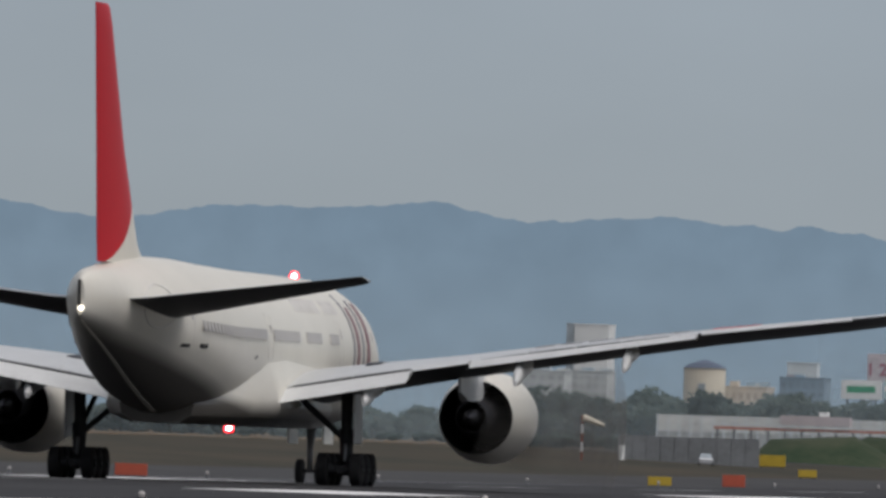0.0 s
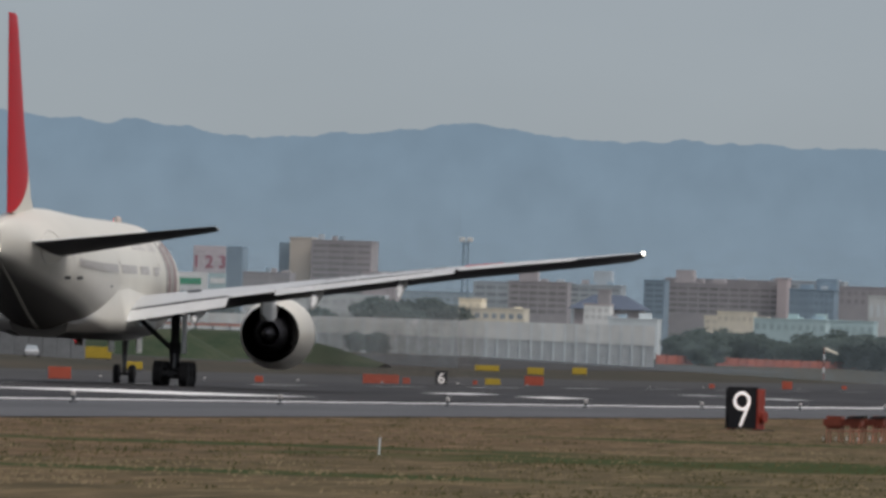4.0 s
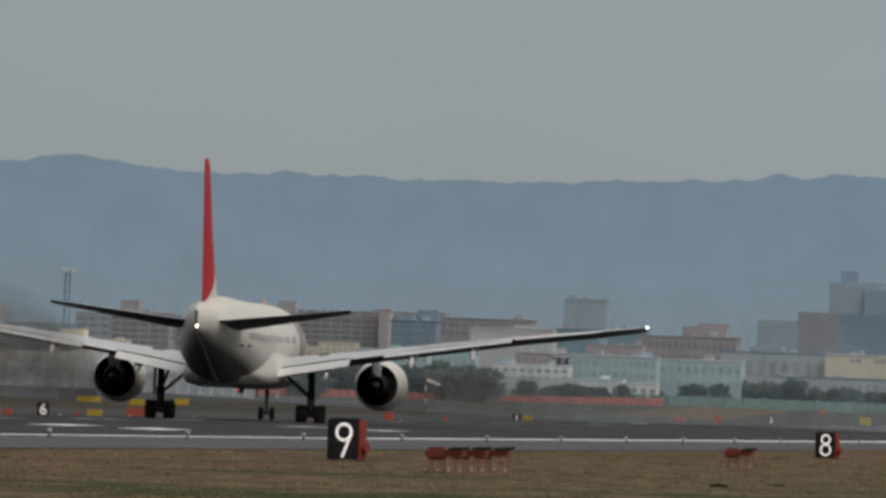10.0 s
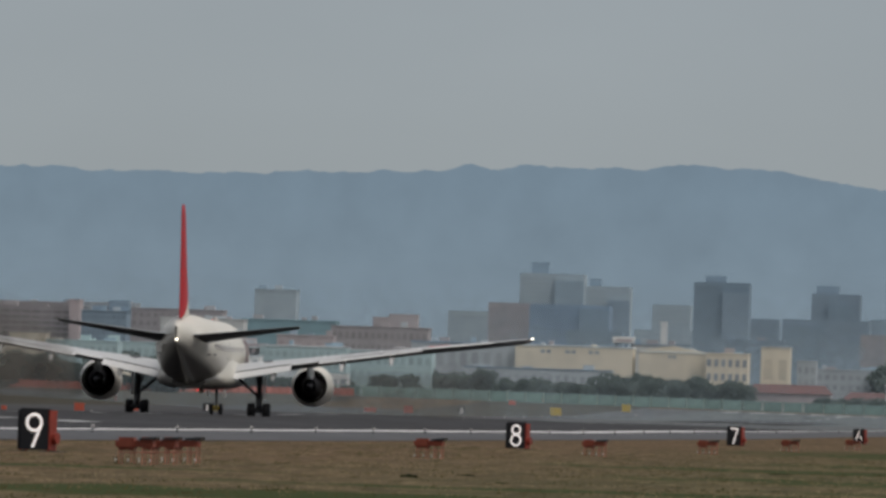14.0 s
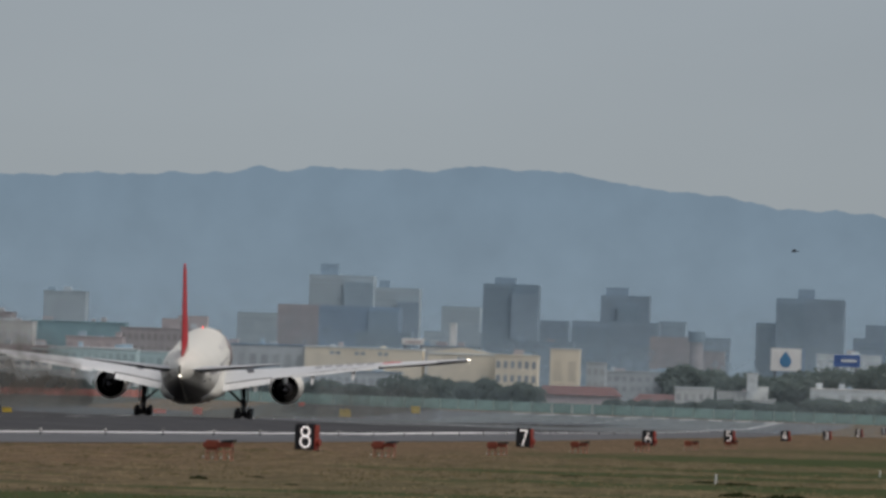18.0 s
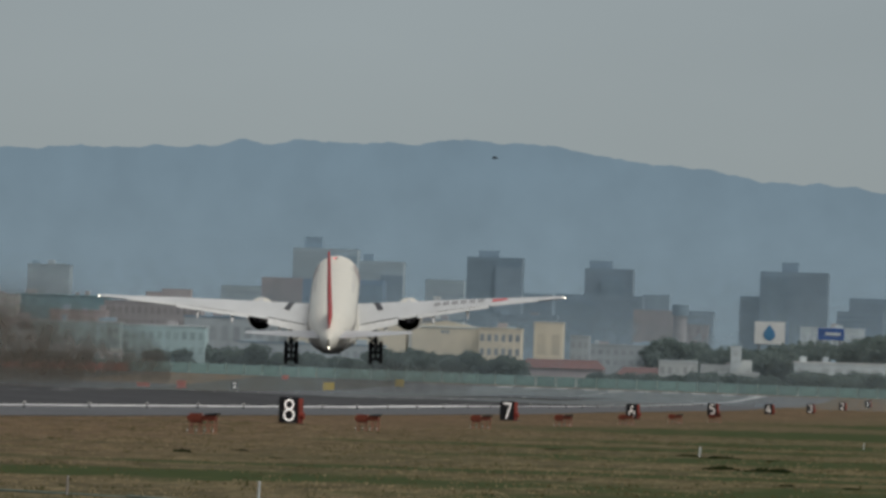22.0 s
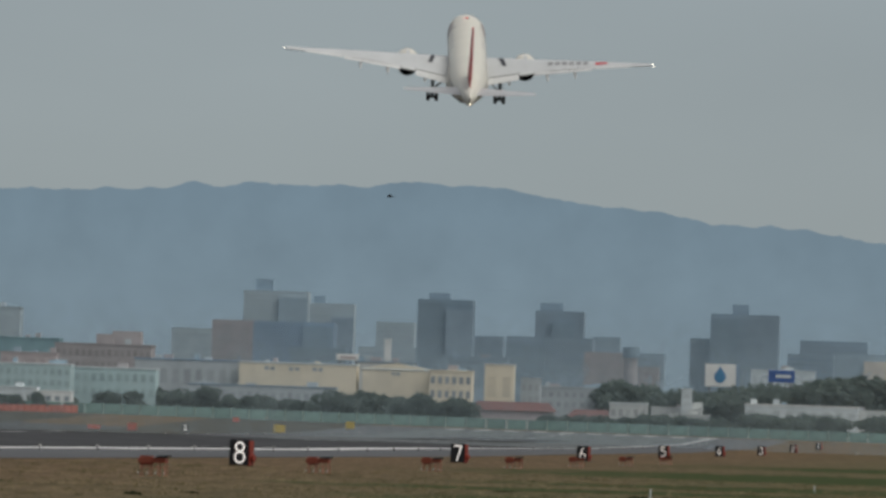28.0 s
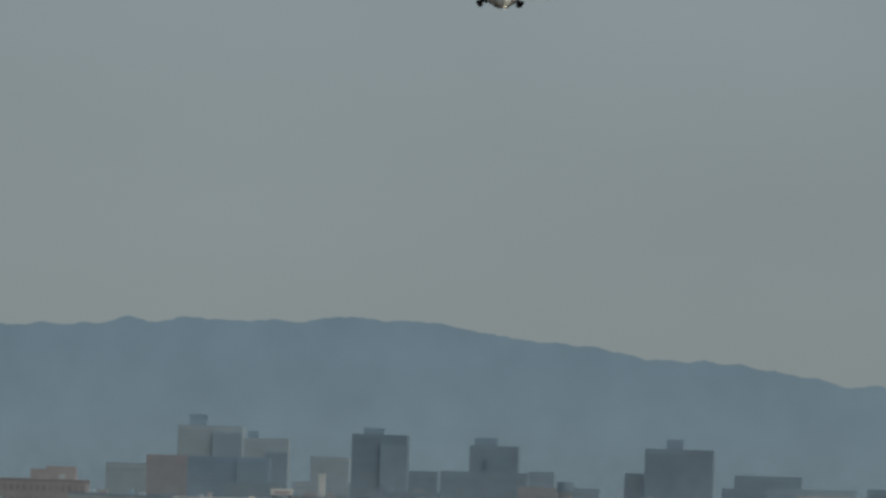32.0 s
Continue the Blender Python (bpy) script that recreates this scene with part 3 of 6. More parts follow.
# ---- orange equipment units ----
def light_unit():
    root = empty("lamp_unit")
    part("housing", box(-0.60, 0.02, -0.30, 0.30, 0.40, 0.77, bevel=0.09), UNITRED, root, "orange-red lamp housing")
    part("arm", box(0.025, 0.50, -0.24, 0.24, 0.50, 0.70, bevel=0.02), UNITRED, root, "orange-red front arm")
    rings = [[Vector((x, y, z)) for x, z in ((0.10, 0.76), (0.60, 0.80), (0.56, 0.71), (0.12, 0.705))] for y in (-0.32, 0.32)]
    part("visor", loft(rings), BLACK, root, "dark sloping visor")
    for sx in (-0.48, -0.12, 0.20, 0.46):
        for sy in (-0.22, 0.22):
            part("leg", tube((sx, sy, -0.05), (sx, sy, 0.42 if sx < 0 else 0.51), 0.018, n=6), UNITLEG, root)
    for sy in (-0.24, 0.24):
        bm = tube((-0.5, sy, 0.34), (0.5, sy, 0.34), 0.016, n=6)
        part("cross_brace", bm, UNITLEG, root)
    for sx in (-0.56, -0.2, 0.12, 0.44):
        part("insulator", lathe([(-0.03, 0.02), (0.02, 0.028), (0.06, 0.02), (0.07, 0.01)], (sx, -0.30, 0.10), 8, axis="Z"), LENSGLASS, root, "small grey-white insulator")
    return root


unit = light_unit()
spots = [(-33.5, y) for y in (424.5, 433, 441.7)] + [(-33.5, 566 + 130.4 * k) for k in range(7)]
for i, (x, y) in enumerate(spots):
    m = pose(x, y, ground_z(x, y), 0, 0, -8)
    ob = unit if i == 0 else copy_thing(unit, m)
    ob.matrix_basis = m
    tagged(ob, "weathered orange-red runway lamp unit on legs in dry grass", "runway light", "orange lamp units")


# ---- runway edge lights ----
def edge_light():
    root = empty("runway_light")
    part("stem", lathe([(-0.05, 0.16), (0.05, 0.15), (0.08, 0.07), (0.22, 0.06)], (0, 0, 0), 10, axis="Z"), STEEL, root)
    part("lens", lathe([(0.22, 0.08), (0.30, 0.10), (0.37, 0.06), (0.385, 0.01)], (0, 0, 0), 10, axis="Z"), LENSGLASS, root, "pale glass lens")
    return root


el = edge_light()
first = True
for x in (-65.5, -134.5):
    for k in range(44):
        y = 499 + 60 * k - 120
        m = pose(x, y, ground_z(x, y) + 0.05, 0, 0, 0)
        if first:
            el.matrix_basis, ob, first = m, el, False
        else:
            ob = copy_thing(el, m)
        tagged(ob, "small raised white light on the runway edge", "runway light", "runway edge lights")


# ---- marker stakes in the grass ----
def stake(x, y, h, r=0.022, paint=None):
    root = empty("marker_stake", pose(x, y, ground_z(x, y), 0, 2, 0))
    part("post", tube((0, 0, -0.1), (0, 0, h), r * 1.1, r, 8), paint or PAINT["greywhite"], root)
    part("cap", tube((0, 0, h), (0, 0, h + 0.03), r * 1.25, r * 0.9, 8), paint or LINE, root)
    tagged(root, "thin weathered white marker stake in the grass", "stake", "marker stakes")


for x, y, h, r in ((-33.0, 299, 0.32, 0.016), (-12.4, 224, 0.36, 0.016), (-12.4, 480, 0.30, 0.022), (-16.1, 236, 0.28, 0.011), (-9.5, 640, 0.25, 0.02)):
    stake(x, y, h, r, PAINT["brown"] if r < 0.015 else None)


# ---- taxiway signs ----
def taxi_sign(x, y, w, h, material, label, legs=True):
    root = empty("taxiway_sign", pose(x, y, ground_z(x, y), 0, 0, random.uniform(-6, 6)))
    part("panel", box(-w / 2, w / 2, -0.12, 0.12, 0.22, 0.22 + h, bevel=0.03), material, root)
    part("frame", box(-w / 2 - 0.03, w / 2 + 0.03, -0.09, 0.09, 0.17, 0.215), DARKMETAL, root)
    for sx in (-w * 0.35, w * 0.35):
        part("leg", box(sx - 0.05, sx + 0.05, -0.06, 0.06, -0.1, 0.168), DARKMETAL, root)
    tagged(root, label, "taxiway sign", "taxiway signs")


ORL, YEL = "orange-red box sign standing on short legs by the taxiway", "yellow taxiway sign on short legs"
for g in (
    (-172.0, 1252.7, 2.0, 0.75, YELLOW, YEL), (-172.0, 1300.6, 2.0, 1.05, ORANGE, ORL), (-172.0, 1449.4, 0.8, 0.6, ORANGE, ORL),
    (-172.0, 1558.0, 3.8, 1.0, ORANGE, ORL), (-172.0, 1582.8, 0.8, 0.7, ORANGE, ORL), (-172.0, 1672.9, 1.7, 0.75, YELLOW, YEL),
    (-172.0, 1653.8, 0.5, 0.5, ORANGE, ORL), (-172.0, 1719.7, 2.2, 1.1, ORANGE, ORL), (-172.0, 1954.7, 0.7, 0.6, ORANGE, ORL),
    (-172.0, 2074.4, 1.4, 1.2, ORANGE, ORL), (-172.0, 2175.3, 0.7, 0.7, ORANGE, ORL), (-172.0, 2337.5, 1.5, 1.2, YELLOW, YEL),
    (-172.0, 2830.7, 1.7, 1.4, ORANGE, ORL), (-180.0, 2842.4, 2.4, 0.8, ORANGE, ORL), (-142.0, 2796.8, 1.7, 1.4, YELLOW, YEL),
    (-142.0, 3079.1, 1.8, 1.5, YELLOW, YEL), (-142.0, 2789.8, 1.8, 1.5, YELLOW, YEL), (-172.0, 3197.7, 1.4, 0.9, ORANGE, ORL),
    (-180.0, 3491.3, 1.6, 0.8, ORANGE, ORL), (-225.0, 2179.4, 3.6, 0.8, YELLOW, YEL), (-215.0, 2151.3, 2.4, 1.0, YELLOW, YEL),
    (-220.0, 2268.9, 2.2, 1.0, YELLOW, YEL), (-205.0, 1611.1, 2.0, 0.8, YELLOW, YEL), (-172.0, 990.8, 2.2, 0.8, ORANGE, ORL),
):
    taxi_sign(*g)

def far_board(text, x, y):
    root = empty("distance_board", pose(x, y, ground_z(x, y), 0, 0, 4))
    part("case", box(-0.62, 0.62, -0.14, 0.14, 0.06, 1.66, bevel=0.02), BLACK, root, "black front case")
    part("base_slab", box(-0.8, 0.8, -0.3, 0.3, -0.08, 0.055), DARKMETAL, root)
    cu = bpy.data.curves.new("numeral", "FONT")
    cu.body, cu.size, cu.align_x, cu.align_y, cu.extrude, cu.offset = text, 1.5, "CENTER", "CENTER", 0.012, 0.03
    tmp = new("numeral", cu)
    me = bpy.data.meshes.new_from_object(tmp.evaluated_get(bpy.context.evaluated_depsgraph_get()))
    bpy.data.objects.remove(tmp)
    me.materials.append(NUMERAL)
    share("numeral", me, root, pose(0, -0.155, 0.85, 90, 0, 0))
    tagged(root, "black distance board with white numeral %s beyond the runway" % text, "runway sign", "runway distance boards")


far_board("6", -160.0, 1505.2)
far_board("2", -160.0, 2797.8)
far_board("1", -160.0, 2153.3)


# ---- fences ----
def fence(name, pts, h, material, postmat, label, category, step=8.0, gap=0.0):
    root = empty(name, pose(pts[0][0], pts[0][1], ground_z(*pts[0])))
    o = root.matrix_basis.translation
    pm = bpy.data.meshes.new("fence_panel")
    bm = box(0.05, 0.95, -0.03, 0.03, gap, h, bm=None)
    bm.to_mesh(pm)
    bm.free()
    pm.materials.append(material)
    qm = bpy.data.meshes.new("fence_post")
    bm = box(-0.09, 0.09, -0.09, 0.09, -0.4, h + 0.25)
    bm.to_mesh(qm)
    bm.free()
    qm.materials.append(postmat)
    for (xa, ya), (xb, yb) in zip(pts, pts[1:]):
        n = max(1, int(math.hypot(xb - xa, yb - ya) / step))
        for k in range(n):
            x0, y0 = xa + (xb - xa) * k / n, ya + (yb - ya) * k / n
            x1, y1 = xa + (xb - xa) * (k + 1) / n, ya + (yb - ya) * (k + 1) / n
            z0 = ground_z(x0, y0)
            length = math.hypot(x1 - x0, y1 - y0)
            m = Matrix.Translation((x0 - o.x, y0 - o.y, z0 - o.z)) @ Matrix.Rotation(math.atan2(y1 - y0, x1 - x0), 4, "Z")
            share("panel", pm, root, m @ Matrix.Diagonal((length, 1, 1, 1)))
            share("post", qm, root, m)
    tagged(root, label, category)


fence("orange_fence", [(-269, 2930), (-258, 2990), (-236, 3120), (-212, 3290)], 1.75, ORFENCE, ORFENCE, "low orange-red site fence across dry ground", "fence", 7)
fence("green_fence", [(-300, 3310), (-213, 3330), (-135, 3400), (-30, 3450), (110, 3470)], 2.3, GRFENCE, GRPOST, "green mesh airfield perimeter fence with pale posts", "fence", 5)


# ---- trees ----
def leaf_crown(seed, w, h):
    rnd = random.Random(seed)
    bm = bmesh.new()
    lobes = []
    for _ in range(14):
        a, r = rnd.uniform(0, 6.28), rnd.uniform(0, 0.32) * w
        lobes.append((Vector((r * math.cos(a), r * math.sin(a), h * rnd.uniform(0.16, 0.8))), w * rnd.uniform(0.17, 0.28), h * rnd.uniform(0.13, 0.22)))
    for c, rw, rh in lobes:
        for _ in range(150):
            d = Vector((rnd.gauss(0, 1), rnd.gauss(0, 1), rnd.gauss(0, 1))).normalized() * rnd.uniform(0.7, 1.08)
            p = c + Vector((d.x * rw, d.y * rw, d.z * rh))
            s = rnd.uniform(0.022, 0.046) * (w + h) / 2
            u = Vector((rnd.gauss(0, 1), rnd.gauss(0, 1), rnd.gauss(0, 1))).normalized()
            v = u.orthogonal().normalized()
            vs = [bm.verts.new(p + u * s * a + v * s * b) for a, b in ((-1, -0.6), (0.2, -1), (1, 0.1), (0.3, 0.9), (-0.7, 0.8))]
            bm.faces.new(vs)
    return bm


def make_tree(seed, w, h):
    root = empty("tree")
    bm = tube((0, 0, -0.3), (0, 0, h * 0.45), 0.035 * h, 0.02 * h, 8)
    for k in range(5):
        a = k * 1.26 + seed
        tube((0, 0, h * (0.22 + 0.04 * k)), (w * 0.28 * math.cos(a), w * 0.28 * math.sin(a), h * 0.58), 0.014 * h, 0.006 * h, 6, bm=bm)
    part("trunk", bm, BARK, root)
    part("crown", leaf_crown(seed, w, h), LEAF, root)
    return root


protos = [make_tree(3 + k, 1.0 * w, 1.0) for k, w in enumerate((1.0, 1.25, 0.85, 1.5))]
used = [False] * 4
treernd = random.Random(11)


def tree(x, y, h, wide=1.0):
    k = treernd.randrange(4)
    m = pose(x, y, ground_z(x, y), 0, 0, treernd.uniform(0, 360))
    if used[k]:
        ob = copy_thing(protos[k], m)
    else:
        ob, used[k] = protos[k], True
    ob.matrix_basis = m
    ob.scale = (h * wide, h * wide, h)
    tagged(ob, "dark green broad-leaved tree at the airfield edge", "tree", "airfield edge trees")


def belt(xa, ya, xb, yb, h0, h1, n, wide=1.0, deep=14):
    """A row of trees from one end to the other with heights running from h0 to h1."""
    for k in range(n):
        s = (k + treernd.uniform(0.2, 0.8)) / n
        x, y = xa + (xb - xa) * s, ya + (yb - ya) * s + treernd.uniform(-deep, deep)
        tree(x, y, (h0 + (h1 - h0) * s) * treernd.uniform(0.78, 1.12), wide * treernd.uniform(0.85, 1.15))


def tree_line(xa, ya, wa, zt, zb, n, wide=1.2):
    g = ground_z(xa, ya)
    belt(xa - wa / 2, ya, xa + wa / 2, ya, zt - g, zt - g, n, wide)


tree_line(-423.8, 3000, 29.8, 15.9, 10.2, 9)
tree_line(-385.1, 3000, 37.6, 15.4, 11.4, 11)
tree_line(-395.6, 3050, 54.8, 15.0, 10.2, 14)
tree_line(-312.3, 2850, 17.1, 15.1, 10.6, 7, 1.1)
tree_line(-347.0, 3000, 20.0, 13.9, 10.5, 6)
tree_line(-261.0, 3080, 29.0, 11.0, 5.1, 17, 1.3)
tree_line(-243.5, 3085, 11.0, 11.8, 5.6, 8, 1.4)
tree_line(-228.5, 3250, 22.0, 8.9, 6.5, 7, 1.3)
tree_line(-299.7, 2690, 6.5, 7.9, 2.2, 6, 1.0)
tree_line(-264.5, 2965, 9.0, 9.2, 5.2, 8, 1.1)
tree_line(-199.9, 3480, 15.8, 11.3, 6.3, 7, 1.2)
tree_line(-178.5, 3490, 27.8, 10.3, 7.0, 11, 1.2)
tree_line(-159.4, 3470, 12.5, 12.2, 7.6, 5, 1.2)
tree_line(-144.7, 3490, 23.8, 11.4, 6.8, 9, 1.2)
tree_line(-214.1, 3480, 8.6, 10.5, 6.5, 3, 1.0)
tree_line(-227.9, 3420, 12.3, 9.4, 5.9, 5, 1.1)
tree_line(-111.9, 3480, 9.2, 8.0, 5.1, 4, 1.2)
tree_line(-95.3, 3620, 19.2, 16.2, 10.1, 9, 1.2)
tree_line(-69.6, 3640, 33.1, 16.5, 11.0, 14, 1.2)
tree_line(-46.5, 3660, 25.0, 19.2, 11.8, 11, 1.3)
tree_line(-57.3, 3490, 21.2, 9.6, 4.9, 13, 1.4)
tree_line(-84.0, 3478, 24.0, 8.6, 4.9, 13, 1.5)
tree_line(-104.0, 3480, 14.0, 7.9, 4.9, 7, 1.4)
tree_line(-33.2, 3490, 12.6, 10.6, 5.7, 5, 1.3)
tree_line(-447.1, 2700, 53.9, 9.3, 2.1, 16, 1.3)
tree_line(-485.1, 2760, 51.0, 10.2, 0.7, 20, 1.4)
tree_line(-457.2, 2780, 49.1, 10.2, 1.7, 18, 1.4)
tree_line(-396.0, 2560, 80.0, 5.6, 1.7, 20, 1.9)
tree_line(-332.0, 2300, 20.0, 6.0, 3.0, 10, 1.8)
tree_line(-423.1, 2790, 34.2, 10.3, 3.4, 12, 1.4)


# ---- buildings ----
roofrnd = random.Random(23)
TALL, FACT, APT = "hazy grey-blue high-rise tower in the distant city", "pale factory shed beyond the airfield fence", "grey-brown apartment block with rows of windows"
def building(x, y, w, ztop, zbot, paint, deep=14.0, floors=0, cols=0, bands=0, glass=None, boxes=(), roof=None, label="", category="building", name="building", turn=0.0, split=None):
    """A block with parapet, rooftop boxes and real windows or glazing bands; it stands on the ground."""
    g = ground_z(x, y)
    h = ztop - g
    vis = max(2.0, ztop - zbot)
    root = empty(name, pose(x, y + deep / 2, g, 0, 0, turn))
    if roof == "redroof":
        eave = h - 0.55 * vis
        wall = part("wall", box(-w / 2, w / 2, -deep / 2, deep / 2, -0.5, eave), PAINT[paint], root)
        base = [Vector((sx * (w / 2 + 0.5), sy * (deep / 2 + 0.6), eave)) for sx, sy in ((-1, -1), (1, -1), (1, 1), (-1, 1))]
        ridge = [Vector((sx * (w / 2 - 1.5), sy * 0.3, h)) for sx, sy in ((-1, -1), (1, -1), (1, 1), (-1, 1))]
        part("roof", loft([base, ridge]), PAINT[roof], root, "faded red pitched roof")
        floors = cols = 0
    else:
        wall = part("wall", box(-w / 2, w / 2, -deep / 2, deep / 2, -0.5, h - 0.35), PAINT[paint], root)
    if roof != "redroof":
        lip = -0.06 if bands else 0.15
        part("roof", box(-w / 2 - lip, w / 2 + lip, -deep / 2 - lip, deep / 2 + lip, h - 0.345, h, bevel=0.05), PAINT[roof or paint], root)
    glass = glass or (TOWERPANES if bands else PANES)[paint]
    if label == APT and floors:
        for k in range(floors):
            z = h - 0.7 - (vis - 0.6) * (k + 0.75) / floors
            # flat band coloured as the shade inside a loggia
            part("loggia", box(-w * 0.485, w * 0.485, -deep / 2 - 0.05, -deep / 2 + 0.1, z, z + (vis - 0.6) / floors * 0.52), LOGGIASHADE[paint], wall)
        for k in range(cols // 2 + 1):
            xp = -w * 0.48 + w * 0.96 * k / (cols // 2)
            part("pier", box(xp - 0.22, xp + 0.22, -deep / 2 - 0.16, -deep / 2 - 0.055, max(0.0, h - vis), h - 0.5), PAINT[paint], wall)
        floors = 0
    if bands:
        for k in range(bands):
            z = h - 1.0 - (vis - 1.0) * (k + 0.72) / bands
            t = (vis - 1) / bands * 0.45
            part("window_band", box(-w * 0.47, w * 0.47, -deep / 2 - 0.02, -deep / 2 + 0.1, z, z + t), glass, wall)
    if floors and cols:
        me = bpy.data.meshes.new("window")
        cw, ch = w / cols * 0.56, (vis - 0.6) / floors * 0.5
        bm = box(-cw / 2, cw / 2, -0.06, 0.1, 0, ch)
        bm.to_mesh(me)
        bm.free()
        me.materials.append(glass)
        for i in range(floors):
            for j in range(cols):
                z = h - 0.7 - (vis - 0.6) * (i + 0.75) / floors
                share("window", me, wall, Matrix.Translation((-w / 2 + w * (j + 0.5) / cols, -deep / 2, z)))
    if split:
        f0, f1, side_paint, drop = split
        part("wing_block", box(-w / 2 + w * f0, -w / 2 + w * f1, -deep / 2 - 1.2, -deep / 2 - 0.061, -0.5, h - drop), PAINT[side_paint], root)
    for bx, bw, bh in boxes:
        part("rooftop_box", box(bx * w - bw / 2, bx * w + bw / 2, -deep / 4, deep / 4, h + 0.004, h + bh, bevel=0.05), PAINT["slate" if bands else paint], root)
    if roof != "redroof" and not bands and w > 9:
        for k in range(roofrnd.randrange(2, 5)):
            bw, bh, bx = roofrnd.uniform(0.8, 2.8), roofrnd.uniform(0.4, 1.3), roofrnd.uniform(-0.44, 0.44) * w
            part("roof_plant", box(bx - bw / 2, bx + bw / 2, -deep * 0.3 - roofrnd.uniform(0, 1), -deep * 0.1, h + 0.004, h + bh), PAINT[roofrnd.choice(("grey", "brown", "haze", paint))], root)
    label = label or "%s city building block" % paint
    tagged(root, label if len(label.split()) > 4 else label + " beyond the airfield", category)
    return root


def balconies(root, w, h, deep, n):
    """Balcony slabs across the front, one for each storey."""
    for k in range(n):
        z = h * (k + 0.4) / n
        part("balcony", box(-w * 0.48, w * 0.48, -deep / 2 - 1.3, -deep / 2 - 0.01, z, z + 1.1), PAINT["pale"], root)


# behind the start of the roll
building(-512.2, 3600, 8.4, 34.7, 17.3, "white", 12, label="plain white windowless tower block", category="building")
building(-518.0, 3604, 1.9, 34.8, 25.4, "grey", 10, label="grey stair tower beside a white block")
building(-508.5, 3560, 12.3, 23.2, 16.4, "pale", 14, 3, 7, label="pale low office building with windows")
building(-434.6, 3300, 9.7, 19.1, 15.6, "beige", 14, 1, 6, label="low beige building wing")
building(-473.0, 3700, 7.5, 27.6, 23.3, "greywhite", 6, label="pale grey rooftop hoarding block")
building(-466.5, 3650, 11.2, 23.6, 18.3, "slate", 12, 2, 6, label="dark grey low-rise building")
building(-509.4, 3500, 10.7, 22.5, 15.8, "pale", 12, 3, 5, label="pale low building among trees")
building(-446.3, 3700, 4.0, 30.4, 19.3, "slate", 12, 0, 0, 9, label="slim grey tower block")
building(-414.4, 3500, 11.2, 23.0, 16.6, "brown", 12, 4, 9, label="low brown apartment block with balconies")
building(-397.4, 3450, 32.9, 18.1, 12.8, "pale", 12, 2, 16, roof="greywhite", label="row of pale low houses with flat roofs")
building(-417.3, 3560, 2.6, 30.6, 18.4, "slate", 12, 0, 0, 10, label="grey stair tower of an apartment house")
building(-412.3, 3550, 5.1, 31.9, 18.5, "beige", 12, label="plain beige lift tower of an apartment house")
b = building(-401.2, 3540, 14.6, 31.4, 18.0, "brown", 14, 9, 9, label=APT)
building(-390.9, 3530, 8.1, 24.1, 17.6, "pink", 12, 4, 6, label="low pinkish apartment wing")
# round tank house
tx, ty, tw, tzt, tzb = -443.0, 3290, 9.4, 22.8, 15.2
tank = empty("tank_house", pose(tx, ty + tw / 2, ground_z(tx, ty)))
th = tzt - ground_z(tx, ty)
part("drum", lathe([(-0.3, tw / 2), (th, tw / 2), (th, 0.05)], (0, 0, 0), 28, axis="Z"), PAINT["cream"], tank, smooth=False)
part("roof", lathe([(th + 0.004, tw / 2 + 0.3), (th + 0.9, tw / 2 - 1.2), (th + 1.9, 0.3)], (0, 0, 0), 28, axis="Z"), PAINT["navy"], tank, "dark domed roof")
part("window", box(-0.8, 0.8, -tw / 2 - 0.1, -tw / 2 + 0.3, th - 5.0, th - 3.4), GLASSDARK, tank)
tagged(tank, "round cream tank house with a dark low dome", "building")


# hoardings
def hoarding(x, y, w, ztop, zbot, material, label):
    g = ground_z(x, y)
    root = empty("billboard", pose(x, y, g))
    part("board", box(-w / 2, w / 2, -0.3, 0.3, zbot - g, ztop - g, bevel=0.08), material, root)
    for sx in (-0.35, 0.35):
        part("support", box(sx * w - 0.25, sx * w + 0.25, 0.31, 0.8, -0.3, ztop - g - 0.5), STEEL, root)
    tagged(root, label, "billboard")
    return root, zbot - g, ztop - g


hb, z0, z1 = hoarding(-445.5, 3600, 9.9, 23.0, 18.4, PAINT["white"], "white rooftop billboard with a green bar of writing")
part("writing_bar", box(-3.6, 3.4, -0.36, -0.31, (z0 + z1) / 2 - 0.7, (z0 + z1) / 2 + 0.9), mat("green_sign_paint", (0.02, 0.32, 0.15), 0.6), hb, "green bar of writing")
hb, z0, z1 = hoarding(-447.6, 3660, 8.1, 30.0, 23.0, mat("pale_pink_board", (0.56, 0.51, 0.53), 0.7), "pale pink hoarding with dark red numerals")
cu = bpy.data.curves.new("numerals", "FONT")
cu.body, cu.size, cu.align_x, cu.align_y, cu.extrude, cu.offset = "1 2 3", 4.2, "CENTER", "CENTER", 0.02, 0.12
tmp = new("numerals", cu)
me = bpy.data.meshes.new_from_object(tmp.evaluated_get(bpy.context.evaluated_depsgraph_get()))
bpy.data.objects.remove(tmp)
me.materials.append(mat("numeral_red", (0.36, 0.14, 0.18), 0.6))
share("numerals", me, hb, pose(0, -0.34, (z0 + z1) / 2 - 0.6, 90, 0, 0))
hb, z0, z1 = hoarding(-443.0, 3640, 4.3, 23.2, 18.8, PAINT["cyan"], "small pale blue and white hoarding")
part("stripe", box(-1.9, 1.9, -0.36, -0.31, (z0 + z1) / 2 - 0.3, (z0 + z1) / 2 + 1.0), PAINT["white"], hb)
hb, z0, z1 = hoarding(-79.1, 3700, 7.6, 22.1, 16.5, PAINT["white"], "white billboard with a blue drop-shaped mark")
